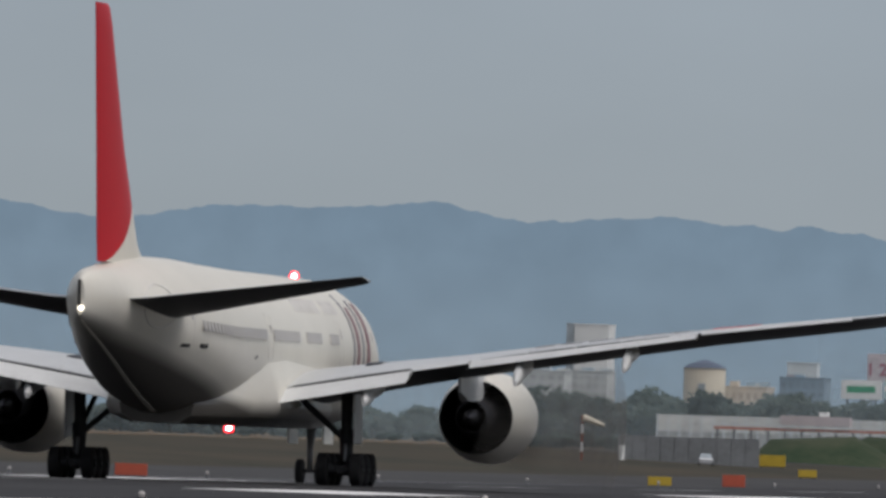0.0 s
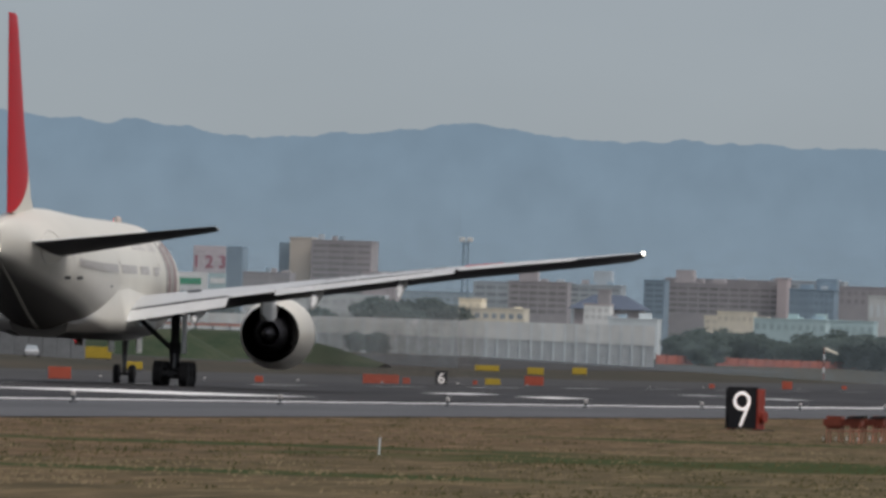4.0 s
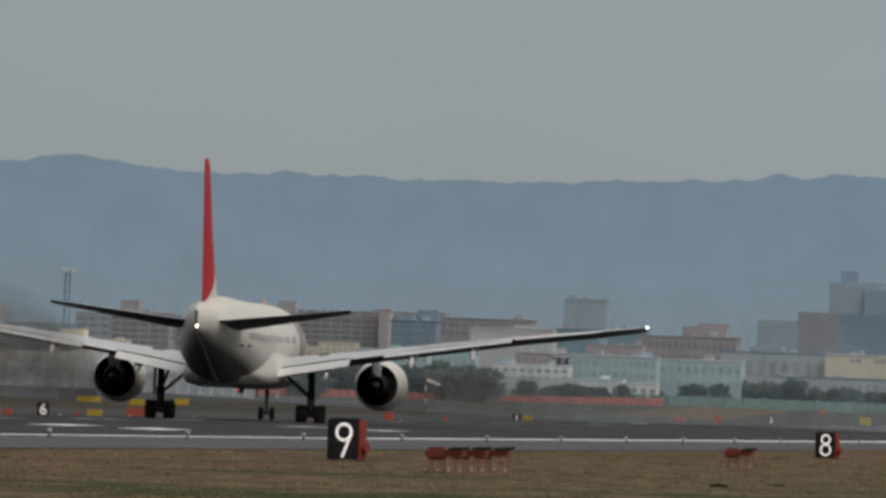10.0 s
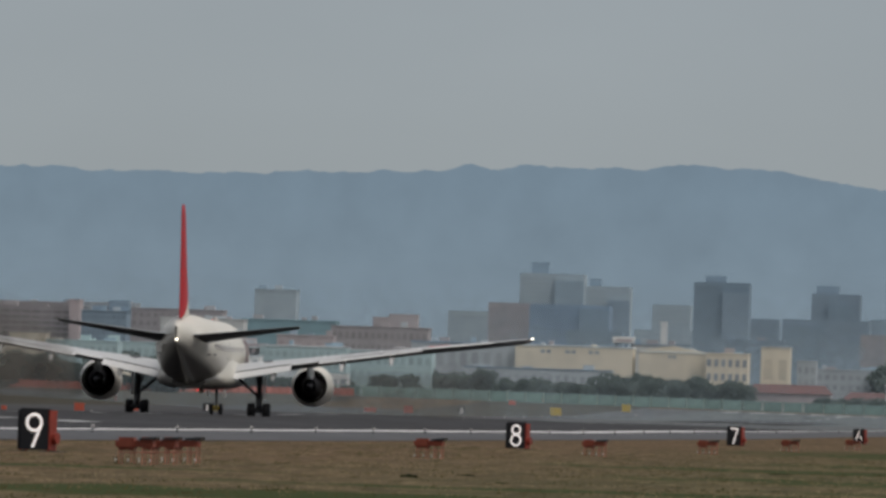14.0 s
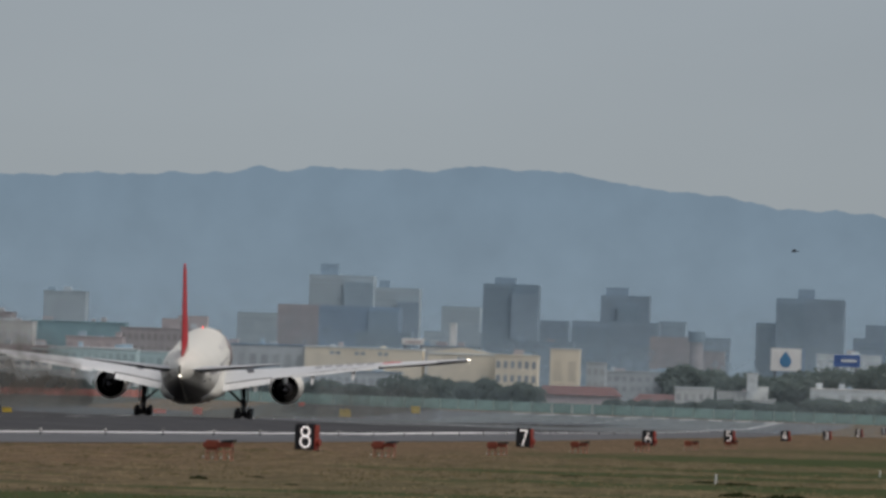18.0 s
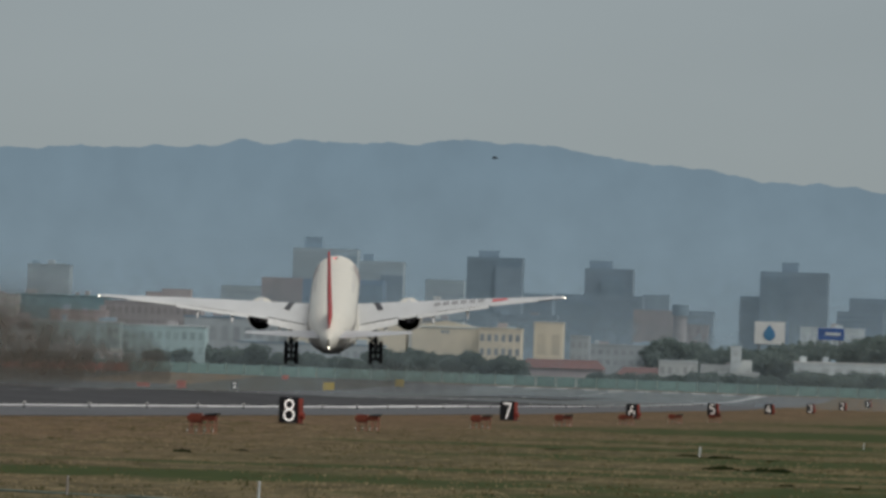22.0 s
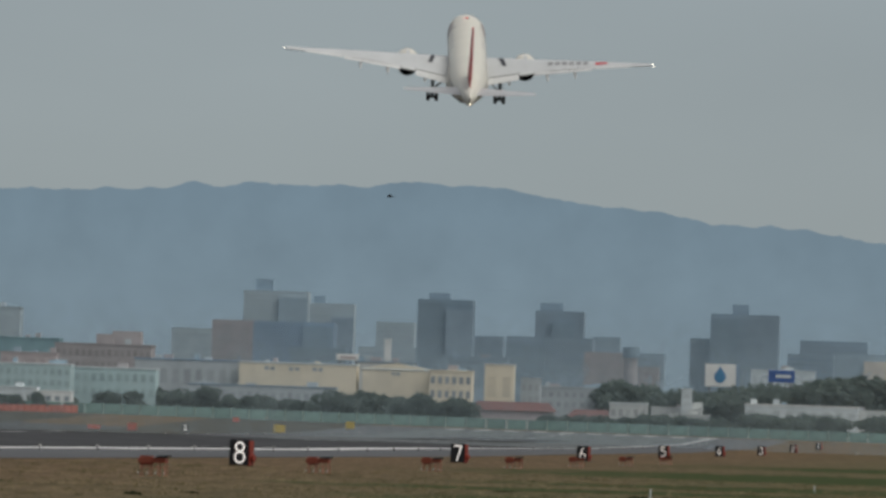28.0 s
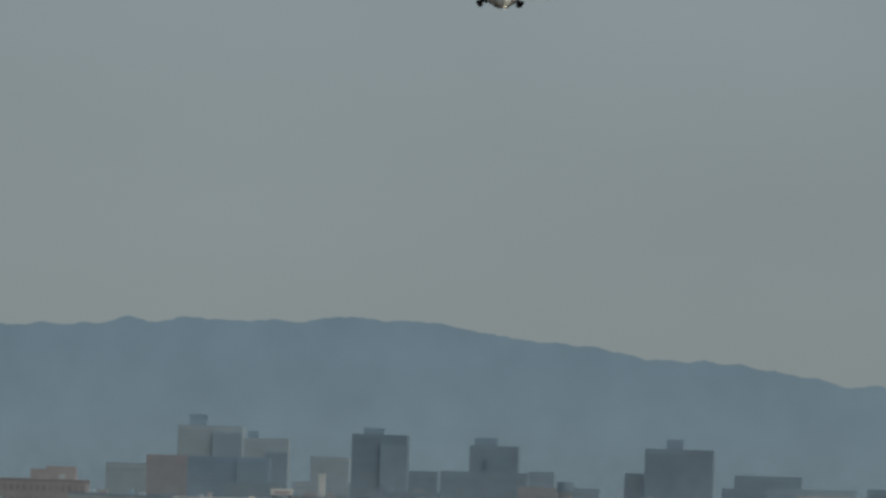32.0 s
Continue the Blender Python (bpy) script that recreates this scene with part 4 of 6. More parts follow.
bm = lathe([(-2.0, 0.05), (-1.6, 0.9), (-0.8, 1.45), (0.1, 1.45), (1.0, 0.85), (2.1, 0.05)], (0, 0, 0), 20, axis="Z")
for v in bm.verts:
    v.co.y *= 0.05
dm = part("mark", bm, mat("mark_blue", (0.05, 0.22, 0.42), 0.5), hb, "blue drop mark", True)
dm.matrix_basis = Matrix.Translation((-0.1, -0.36, (z0 + z1) / 2))
part("side_strip", box(3.85, 4.6, -0.25, 0.25, z0, z1 + 0.1), PAINT["blue"], hb)
hb, z0, z1 = hoarding(-64.3, 3720, 6.5, 21.1, 18.1, mat("sign_blue", (0.03, 0.10, 0.34), 0.5), "blue roof sign with a pale bar of writing")
part("writing_bar", box(-1.4, 2.4, -0.36, -0.31, (z0 + z1) / 2 - 0.3, (z0 + z1) / 2 + 0.4), PAINT["greywhite"], hb)
hb, z0, z1 = hoarding(-174.5, 3760, 5.8, 22.0, 20.4, PAINT["white"], "low white roof sign above a warehouse")
part("writing_bar", box(-2.0, 2.0, -0.36, -0.31, z0 + 0.4, z0 + 1.0), PAINT["pink"], hb)

# middle of the roll: apartments and works
building(-351.7, 3400, 17.7, 15.8, 12.9, "cream", 12, 1, 9, glass=GLASSDARK, label="low cream building with a flat roof")
building(-355.5, 3402, 5.4, 17.9, 15.3, "cream", 10, 1, 3, label="cream upper storey of a low building")
building(-381.5, 3700, 8.9, 23.7, 16.1, "grey", 14, 4, 7, label=APT)
building(-367.8, 3680, 14.8, 23.9, 15.7, "brown", 14, 5, 12, boxes=((-0.2, 4.6, 3.0),), label=APT)
building(-354.7, 3690, 13.1, 23.6, 16.1, "grey", 14, 5, 10, boxes=((0.12, 4.4, 3.4),), label=APT)
building(-338.9, 3680, 5.0, 25.2, 16.6, "slate", 14, 6, 4, label=APT)
building(-323.3, 3700, 29.3, 24.8, 17.2, "brown", 14, 5, 22, boxes=((-0.35, 4.4, 3.2), (-0.06, 3.0, 1.2)), label=APT)
building(-308.0, 3690, 2.5, 26.7, 17.6, "pink", 12, label="plain pinkish stair tower")
building(-301.3, 3710, 14.1, 26.3, 18.0, "grey", 14, 5, 10, label=APT)
building(-328.1, 3420, 6.0, 17.6, 13.8, "white", 9, 2, 4, roof="pink", label="small white house with a pinkish roof")
building(-328.5, 3440, 2.6, 21.1, 15.9, "brown", 6, label="small brown brick tower")
building(-296.9, 3430, 8.5, 16.9, 14.2, "cream", 10, 1, 6, label="low cream works building")
building(-317.8, 3400, 11.4, 14.4, 12.1, "greywhite", 10, label="low pale shed roof behind the barrier")
building(-280.1, 3380, 16.4, 15.4, 12.2, "cyan", 12, 1, 10, label="low pale blue shed")
building(-415.4, 3720, 54.6, 20.8, 13.0, "mist", 14, 3, 30, label="hazy row of low city blocks")
# hip roof hall
hx, hy, hw, hzt, hzb = -333.5, 3500, 18.6, 20.1, 16.7
hall = empty("hip_roof_hall", pose(hx, hy + 8, ground_z(hx, hy)))
hh, hz = hzt - ground_z(hx, hy), hzb - ground_z(hx, hy)
part("wall", box(-hw * 0.42, hw * 0.42, -6, 6, -0.3, hz), PAINT["pink"], hall)
part("roof", loft([[Vector((-hw / 2, -8, hz)), Vector((hw / 2, -8, hz)), Vector((hw / 2, 8, hz)), Vector((-hw / 2, 8, hz))],
                   [Vector((-hw * 0.2, -1, hh)), Vector((hw * 0.2, -1, hh)), Vector((hw * 0.2, 1, hh)), Vector((-hw * 0.2, 1, hh))]]), PAINT["navy"], hall, "dark hipped roof")
tagged(hall, "hall with a dark hipped roof", "building")

building(-324.7, 3720, 30.4, 26.1, 16.5, "brown", 14, 5, 20, label=APT)
building(-297.3, 3650, 11.1, 23.9, 15.9, "slate", 14, 4, 9, boxes=((0.3, 5.0, 2.6),), label="dark slate office block")
building(-281.8, 3670, 24.4, 25.0, 20.3, "brown", 16, 2, 14, label="brown office block with a flat top")
building(-269.4, 3600, 20.1, 22.5, 16.0, "pale", 14, 1, 12, glass=PAINT["greywhite"], label="pale ribbed hall with tall upright panels")
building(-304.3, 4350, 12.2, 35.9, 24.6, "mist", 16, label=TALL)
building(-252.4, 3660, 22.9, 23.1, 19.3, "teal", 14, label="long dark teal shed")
building(-301.2, 3480, 14.6, 16.0, 12.3, "cream", 12, 2, 9, label="jumble of low cream houses")
building(-279.6, 3460, 25.0, 15.7, 12.2, "cyan", 12, 1, 14, label="low blue-roofed works")
building(-251.2, 3420, 17.5, 13.3, 9.4, "white", 12, 2, 9, roof="greywhite", glass=GLASSDARK, label="white works building with a row of windows")
building(-253.9, 3500, 14.0, 16.3, 13.6, "pink", 10, 1, 8, label="low building with a pinkish brown roof")
building(-235.1, 3460, 20.4, 16.0, 10.3, "cyan", 12, 2, 12, roof="greywhite", label="pale turquoise works shed")
building(-248.7, 3400, 40.0, 10.3, 6.4, "greywhite", 10, 1, 16, label="low white sheds behind trees")

building(-227.6, 3620, 23.6, 21.9, 15.2, "brown", 16, 2, 15, boxes=((0.23, 7.0, 3.2), (0.0, 4.0, 2.4)), label="brown brick office block with rooftop plant")
building(-241.6, 3560, 13.5, 19.0, 15.2, "pink", 10, 1, 6, label="low building with a faded red roof sign")
building(-219.8, 3480, 27.1, 15.7, 8.2, "cyan", 14, 2, 14, roof="greywhite", label="long turquoise factory with a row of windows")
building(-243.3, 3500, 17.5, 15.6, 9.5, "cyan", 14, 1, 10, roof="greywhite", label="pale turquoise factory shed")
building(-224.9, 3400, 8.4, 9.6, 6.8, "white", 8, 1, 4, glass=GLASSDARK, label="low white gatehouse with dark windows")
building(-236.0, 3410, 12.3, 9.1, 6.5, "greywhite", 8, 1, 7, label="low white shed")
building(-203.5, 3560, 25.3, 18.5, 11.2, "grey", 16, 1, 9, roof="blue", label="grey-blue factory shed with a blue roof edge")
shed = building(-176.6, 3550, 28.0, 18.4, 12.0, "cream", 16, 0, 0, roof="greywhite", label="long cream warehouse with small high windows")
sw, st, sh = (-176.6, 3550, 28.0, 18.4, 12.0)[2], 16, (-176.6, 3550, 28.0, 18.4, 12.0)[3]
for fx in (-0.24, -0.03, 0.17):
    zz = sh - shed.matrix_basis.translation.z
    for dx2 in (-0.7, 0.7):
        part("high_window", box(fx * sw + dx2 - 0.5, fx * sw + dx2 + 0.5, -st / 2 - 0.06, -st / 2 + 0.1, zz - 1.9, zz - 1.1), GLASSDARK, shed)
building(-183.5, 3520, 34.7, 12.7, 8.3, "grey", 10, 1, 18, roof="slate", label="low grey row of sheds with a dark roof")
shed = building(-153.2, 3550, 16.0, 17.7, 10.0, "cream", 16, 0, 0, roof="greywhite", label="cream gabled warehouse")
sw, sh = (-153.2, 3550, 16.0, 17.7, 10.0)[2], (-153.2, 3550, 16.0, 17.7, 10.0)[3] - shed.matrix_basis.translation.z
tri = [[Vector((-sw / 2, yy, sh + 0.004)), Vector((sw / 2, yy, sh + 0.004)), Vector((0, yy, sh + 1.4))] for yy in (-8.0, 8.0)]
part("gable", loft(tri), PAINT["cream"], shed, "low cream gable")
for dx2 in (-0.55, 0.55):
    part("high_window", box(dx2 - 0.4, dx2 + 0.4, -8.06, -7.9, sh - 1.6, sh - 0.8), GLASSDARK, shed)
building(-139.7, 3540, 10.1, 17.7, 10.4, "cream", 14, 2, 6, glass=GLASSDARK, label="cream office wing with square windows")
building(-159.7, 3640, 14.2, 19.8, 17.1, "pale", 10, 1, 6, roof="slate", label="pale low roof behind the warehouses")
building(-128.9, 3560, 7.0, 19.7, 9.5, "cream", 10, 1, 2, roof="pale", label="tall cream silo block")
building(-122.1, 3580, 4.6, 16.7, 9.8, "grey", 10, 2, 3, label="pale small block")
building(-112.7, 3620, 16.9, 15.0, 9.5, "grey", 12, 2, 9, label="low pale house row")
building(-124.1, 3520, 19.7, 10.7, 6.8, "pink", 10, 1, 12, roof="redroof", label="long low shed with a faded red roof")
building(-105.4, 3510, 10.9, 9.4, 5.9, "pink", 10, 1, 8, roof="redroof", label="low shed with a faded red roof")
building(-96.2, 3500, 8.9, 11.3, 7.3, "pale", 10, 1, 5, roof="greywhite", label="low pale house with a white roof")
building(-84.9, 3500, 11.8, 10.6, 8.6, "pale", 10, 1, 8, label="low white building with a flat roof")
building(-82.5, 3496, 2.4, 15.0, 8.5, "greywhite", 4, 3, 1, label="slim white tower of a low building")
building(-81.4, 3480, 9.5, 9.0, 7.7, "pale", 8, label="low pale porch roof")
building(-55.9, 3520, 26.7, 12.0, 8.4, "greywhite", 14, 1, 9, roof="white", label="long low hall with a white roof")
building(-38.8, 3530, 14.4, 11.3, 9.2, "pale", 10, 1, 6, label="low white shed")

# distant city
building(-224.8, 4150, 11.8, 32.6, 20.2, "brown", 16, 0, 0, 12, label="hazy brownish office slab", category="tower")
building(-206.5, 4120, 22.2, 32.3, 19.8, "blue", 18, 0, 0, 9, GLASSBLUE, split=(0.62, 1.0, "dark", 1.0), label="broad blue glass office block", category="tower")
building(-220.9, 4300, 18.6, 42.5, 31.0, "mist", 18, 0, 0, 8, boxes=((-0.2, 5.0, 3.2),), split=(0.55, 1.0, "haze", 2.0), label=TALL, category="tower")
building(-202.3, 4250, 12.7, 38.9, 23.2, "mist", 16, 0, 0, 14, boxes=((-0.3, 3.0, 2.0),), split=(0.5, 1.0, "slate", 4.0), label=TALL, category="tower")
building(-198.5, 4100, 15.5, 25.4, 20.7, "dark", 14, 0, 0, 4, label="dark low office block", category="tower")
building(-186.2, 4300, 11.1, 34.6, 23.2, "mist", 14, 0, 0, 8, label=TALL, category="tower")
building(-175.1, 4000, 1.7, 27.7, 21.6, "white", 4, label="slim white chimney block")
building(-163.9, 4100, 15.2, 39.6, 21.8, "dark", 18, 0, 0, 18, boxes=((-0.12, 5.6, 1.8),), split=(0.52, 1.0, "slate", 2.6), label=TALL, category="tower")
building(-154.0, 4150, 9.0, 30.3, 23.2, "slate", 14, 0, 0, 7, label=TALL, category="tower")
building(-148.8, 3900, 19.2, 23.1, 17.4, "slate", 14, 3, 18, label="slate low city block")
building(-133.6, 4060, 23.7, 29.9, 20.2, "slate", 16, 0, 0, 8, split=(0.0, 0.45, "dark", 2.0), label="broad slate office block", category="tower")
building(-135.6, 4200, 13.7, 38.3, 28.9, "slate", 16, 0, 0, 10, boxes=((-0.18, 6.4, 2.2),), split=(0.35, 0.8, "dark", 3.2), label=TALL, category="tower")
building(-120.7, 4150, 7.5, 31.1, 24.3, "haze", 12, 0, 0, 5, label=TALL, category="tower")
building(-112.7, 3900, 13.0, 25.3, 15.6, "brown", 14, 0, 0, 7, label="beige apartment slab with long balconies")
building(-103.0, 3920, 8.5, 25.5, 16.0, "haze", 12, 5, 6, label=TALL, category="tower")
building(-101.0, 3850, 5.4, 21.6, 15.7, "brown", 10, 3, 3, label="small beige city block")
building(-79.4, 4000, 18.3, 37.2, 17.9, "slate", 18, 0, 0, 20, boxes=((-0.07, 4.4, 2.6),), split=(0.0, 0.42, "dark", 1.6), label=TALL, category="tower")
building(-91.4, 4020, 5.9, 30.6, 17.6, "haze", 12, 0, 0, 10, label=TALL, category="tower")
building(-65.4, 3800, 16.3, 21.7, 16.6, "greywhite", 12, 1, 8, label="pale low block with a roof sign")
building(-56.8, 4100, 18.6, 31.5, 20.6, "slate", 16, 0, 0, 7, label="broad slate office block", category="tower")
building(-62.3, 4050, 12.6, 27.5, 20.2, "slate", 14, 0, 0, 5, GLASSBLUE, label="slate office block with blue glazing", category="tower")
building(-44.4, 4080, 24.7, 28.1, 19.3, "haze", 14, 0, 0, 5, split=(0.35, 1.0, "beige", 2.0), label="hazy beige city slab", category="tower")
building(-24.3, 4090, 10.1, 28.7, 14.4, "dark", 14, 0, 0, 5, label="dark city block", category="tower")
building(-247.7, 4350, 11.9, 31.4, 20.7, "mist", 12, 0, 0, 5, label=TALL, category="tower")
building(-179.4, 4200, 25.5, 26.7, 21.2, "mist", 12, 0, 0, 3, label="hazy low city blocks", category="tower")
dx, dy, dw, dzt, dzb = -106.6, 3890, 4.4, 26.8, 25.0
cap = empty("round_roof_pavilion", pose(dx, dy, dzb))
part("drum", lathe([(-1.0, dw / 2), (dzt - dzb, dw / 2), (dzt - dzb, 0.05)], (0, 0, 0), 20, axis="Z"), PAINT["dark"], cap)
part("stem", lathe([(ground_z(dx, dy) - dzb - 0.3, dw * 0.4), (-1.004, dw * 0.4)], (0, 0, 0), 20, axis="Z"), PAINT["brown"], cap, "grey-brown round stem")
tagged(cap, "round grey-brown turret with a dark drum roof", "building")


# lattice mast
mx, my, mw, mzt, mzb = -377.7, 3600, 2.6, 33.0, 21.0
g = ground_z(mx, my)
mast = empty("lattice_mast", pose(mx, my, g))
hm = mzt - g
for sx in (-0.55, 0.55):
    for sy in (-0.55, 0.55):
        part("leg", tube((sx * 1.6, sy * 1.6, -0.3), (sx, sy, hm - 0.6), 0.16, 0.12, 6), PAINT["slate"], mast)
for k in range(14):
    z = hm * k / 14
    bm = tube((-0.85, -0.8, z), (0.85, -0.8, z + hm / 14), 0.08, n=5)
    tube((0.85, -0.8, z), (-0.85, -0.8, z + hm / 14), 0.08, n=5, bm=bm)
    part("cross_brace", bm, PAINT["slate"], mast)
for sx in (-0.9, 0.9):
    part("lamp_head", box(sx - 0.7, sx + 0.7, -0.5, 0.5, hm - 0.6, hm + 0.5, bevel=0.1), PAINT["white"], mast, "white lamp head")
tagged(mast, "dark lattice mast with white floodlight heads", "mast")

# long pale noise barrier, panel by panel
barrier = empty("noise_barrier", pose(-345, 2740, ground_z(-345, 2740)))
bo = barrier.matrix_basis.translation
bx0, _, bz0 = -377.0, 2740.0, 10.51
bx1, _, bz1 = -251.9, 2740.0, 10.61
panels = 60
for k in range(panels):
    xa, xb = bx0 + (bx1 - bx0) * k / panels, bx0 + (bx1 - bx0) * (k + 1) / panels
    zt = bz0 + (bz1 - bz0) * k / panels - bo.z
    zg = ground_z(xa, 2740) - bo.z
    mid = zg + (zt - zg) * 0.52
    part("upper_sheet", box(xa - bo.x + 0.04, xb - bo.x - 0.04, -0.12, 0.12, mid, zt), BARRIER, barrier)
    part("post", box(xa - bo.x - 0.12, xa - bo.x + 0.12, -0.25, 0.25, zg - 0.4, zt + 0.05), PAINT["greywhite"], barrier)
    part("lower_sheet", box(xa - bo.x + 0.125, xb - bo.x - 0.125, 0.0, 0.2, zg - 0.2, mid - 0.004), BARRIER_LOW, barrier)
tagged(barrier, "long pale sheeted noise barrier on posts", "barrier")

# grey blast wall of concrete panels
wall = empty("blast_wall", pose(-240, 1790, ground_z(-240, 1790)))
wx0, _, wz = -251.0, 1790.0, 4.82
wx1, _, wz2 = -233.7, 1790.0, 5.36
wo = wall.matrix_basis.translation
for k in range(10):
    xa, xb = wx0 + (wx1 - wx0) * k / 10, wx0 + (wx1 - wx0) * (k + 1) / 10
    zg = ground_z(xa, 1790) - wo.z
    part("wall_panel", box(xa - wo.x + 0.02, xb - wo.x - 0.02, -0.2, 0.2, zg - 0.3, wz - wo.z, bevel=0.03), WALLGREY, wall)
tagged(wall, "grey concrete panel wall beside a grassed bank", "wall")


def bank(name, spots_, y, label):
    """A grassed earth bank from crest points (x, height) along its length."""
    bm = bmesh.new()
    rings = []
    for x, z in spots_:
        gz = ground_z(x, y)
        rings.append([bm.verts.new((x, y + d, gz - 0.3 + (z - gz + 0.3) * q)) for d, q in ((-14, 0), (-9, 0.42), (-4, 0.85), (0, 1), (5, 0.85), (12, 0))])
    for a, b_ in zip(rings, rings[1:]):
        for i in range(5):
            bm.faces.new((a[i], a[i + 1], b_[i + 1], b_[i]))
    return tagged(part(name, bm, MOUND, smooth=True), label, "bank")


bank("grass_bank", [(x, z) for x, _, z in (((-260.8, 1995.0, 3.00), (-259.0, 1995.0, 5.27), (-247.5, 1995.0, 5.94), (-244.4, 1995.0, 4.28), (-240.4, 1995.0, 1.74)))], 1995, "green grassed bank beside the grey wall")
bank("grass_bank", [(x, z) for x, _, z in (((-262.9, 2100.0, 3.83), (-258.9, 2100.0, 6.21), (-246.8, 2100.0, 5.95), (-238.7, 2100.0, 4.20), (-231.3, 2100.0, 2.03)))], 2100, "long green grassed bank sloping down")

# red and white gantry
gx, gy, gw, gzt, gzb = -291.6, 2300, 11.0, 9.5, 8.0
gz_ = ground_z(gx, gy)
gantry = empty("gantry", pose(gx, gy, gz_))
part("deck", box(-gw / 2, gw / 2, -1.2, 1.2, gzb - gz_, gzt - gz_, bevel=0.08), PAINT["pink"], gantry, "pale pinkish deck")
part("walkway", box(-gw * 1.45, gw * 1.55, -0.5, 0.5, gzb - gz_ - 0.9, gzb - gz_ - 0.45), UNITLEG, gantry, "thin red and white walkway")
for k in range(13):
    sx = -gw * 1.4 + gw * 2.9 * k / 12
    part("post", box(sx - 0.16, sx + 0.16, -0.3, 0.3, -0.3, gzb - gz_ - 0.91), STEEL, gantry)
part("beacon_box", box(gw * 0.05, gw * 0.18, -0.6, 0.6, gzt - gz_ + 0.004, gzt - gz_ + 0.7), PAINT["white"], gantry)
tagged(gantry, "pinkish gantry with a red and white walkway on posts", "gantry")

# red and white wind sock poles
for (px_, py_, pzt), lean in (((-242.6, 1700.0, 6.81), 35), ((-217.3, 2700.0, 7.58), 25)):
    gz0 = ground_z(px_, py_)
    ws = empty("windsock", pose(px_, py_, gz0))
    hh = pzt - gz0
    for k in range(5):
        part("pole_section", tube((0, 0, hh * k / 5), (0, 0, hh * (k + 1) / 5), 0.16, n=8), (UNITRED if k % 2 == 0 else LINE), ws)
    bm = tube((0.1, 0, hh - 0.3), (2.6, 0, hh - 1.1), 0.42, 0.2, 12)
    part("sock", bm, PAINT["cream"], ws, "pale fabric sock")
    tagged(ws, "windsock on a red and white pole", "windsock", "windsocks")

# white marker post beside the wall
px_, py_, pzt = -247.7, 1770.0, 3.58
tagged(part("white_post", box(px_ - 0.3, px_ + 0.3, py_ - 0.2, py_ + 0.2, ground_z(px_, py_) - 0.1, pzt, bevel=0.05), PAINT["white"]), "plain white post at the end of a grey wall", "post")


# parked car in front of the wall
def car(x, y):
    root = empty("car", pose(x, y, ground_z(x, y), 0, 0, 8))
    paintc = mat("silver_car_paint", (0.5, 0.51, 0.52), 0.3, 0.3, scale=1, vary=0.05)
    rings = [[Vector((sx, yy, z)) for sx, z in ((-0.8, 0.35), (-0.86, 0.62), (-0.78, top), (0.78, top), (0.86, 0.62), (0.8, 0.35))]
             for yy, top in ((-2.1, 0.7), (-1.9, 0.86), (-0.9, 0.92), (1.3, 0.95), (2.0, 0.92), (2.15, 0.72))]
    body = part("body", loft(rings), paintc, root)
    rings = [[Vector((sx * k, yy, z)) for sx, z in ((-0.76, 0.9), (-0.62, top), (0.62, top), (0.76, 0.9))] for yy, top, k in ((-1.0, 0.93, 1), (-0.3, 1.42, 1), (1.2, 1.45, 1), (2.0, 0.96, 1))]
    part("cabin", loft(rings), GLASSDARK, root, "dark glazed cabin")
    for sx in (-0.8, 0.8):
        for yy in (-1.35, 1.35):
            w = part("wheel", lathe([(-0.1, 0.1), (-0.1, 0.31), (0.1, 0.31), (0.1, 0.1)], (sx, yy, 0.31), 16, axis="X"), TYRE, root)
    for sx in (-0.6, 0.6):
        part("headlight", box(sx - 0.15, sx + 0.15, -2.13, -2.05, 0.6, 0.72), LENSGLASS, root)
    tagged(root, "small silver car parked before a grey wall", "car")


car(-236.0, 1758.7)
taxi_sign(*(-233.0, 1797.0), 3.2, 1.4, YELLOW, "yellow sign panel standing before a grey wall")


# jointed duct lying across the near grass
duct = empty("cable_duct", pose(-12.3, 226, ground_z(-12.3, 226)))
do = duct.matrix_basis.translation
pts = [(-18.3, 241), (-15, 234), (-12.3, 226), (-9, 220), (-6.2, 214), (-3, 210), (0, 206)]
for (xa, ya), (xb, yb) in zip(pts, pts[1:]):
    p, q = Vector((xa, ya, ground_z(xa, ya) + 0.05)) - do, Vector((xb, yb, ground_z(xb, yb) + 0.03)) - do
    part("duct_length", tube(p - Vector((0, 0, 0.03)), q - Vector((0, 0, 0.03)), 0.026, n=8), DUCTGREEN, duct, smooth=True)
tagged(duct, "pale green cable duct lying on dry grass", "cable duct")


# dark leafy weed clumps standing in the grass
def weed_clump(x, y, w, h):
    rnd = random.Random(int(x * 100) + int(y))
    vs, fs = [], []
    for _ in range(int(70 + 60 * w)):
        a, r = rnd.uniform(0, 6.28), w * math.sqrt(rnd.random())
        px, py = x + r * math.cos(a), y + 1.2 * math.sin(a) * r
        hh = h * rnd.uniform(0.35, 1.0) * (1 - 0.7 * (r / w) ** 2)
        lean_x, half = rnd.uniform(-0.06, 0.06), rnd.uniform(0.015, 0.04)
        z = ground_z(px, py)
        i = len(vs)
        vs += [(px - half, py, z), (px + half, py + 0.02, z), (px + lean_x + half, py, z + hh * 0.7), (px + lean_x, py + 0.01, z + hh), (px + lean_x - half, py, z + hh * 0.6)]
        fs.append((i, i + 1, i + 2, i + 3, i + 4))
    me_ = bpy.data.meshes.new("weed_clump")
    me_.from_pydata(vs, [], fs)
    me_.materials.append(WEED)
    tagged(new("weed_clump", me_), "low dark green weed clump in dry grass", "weed", kind="stuff")


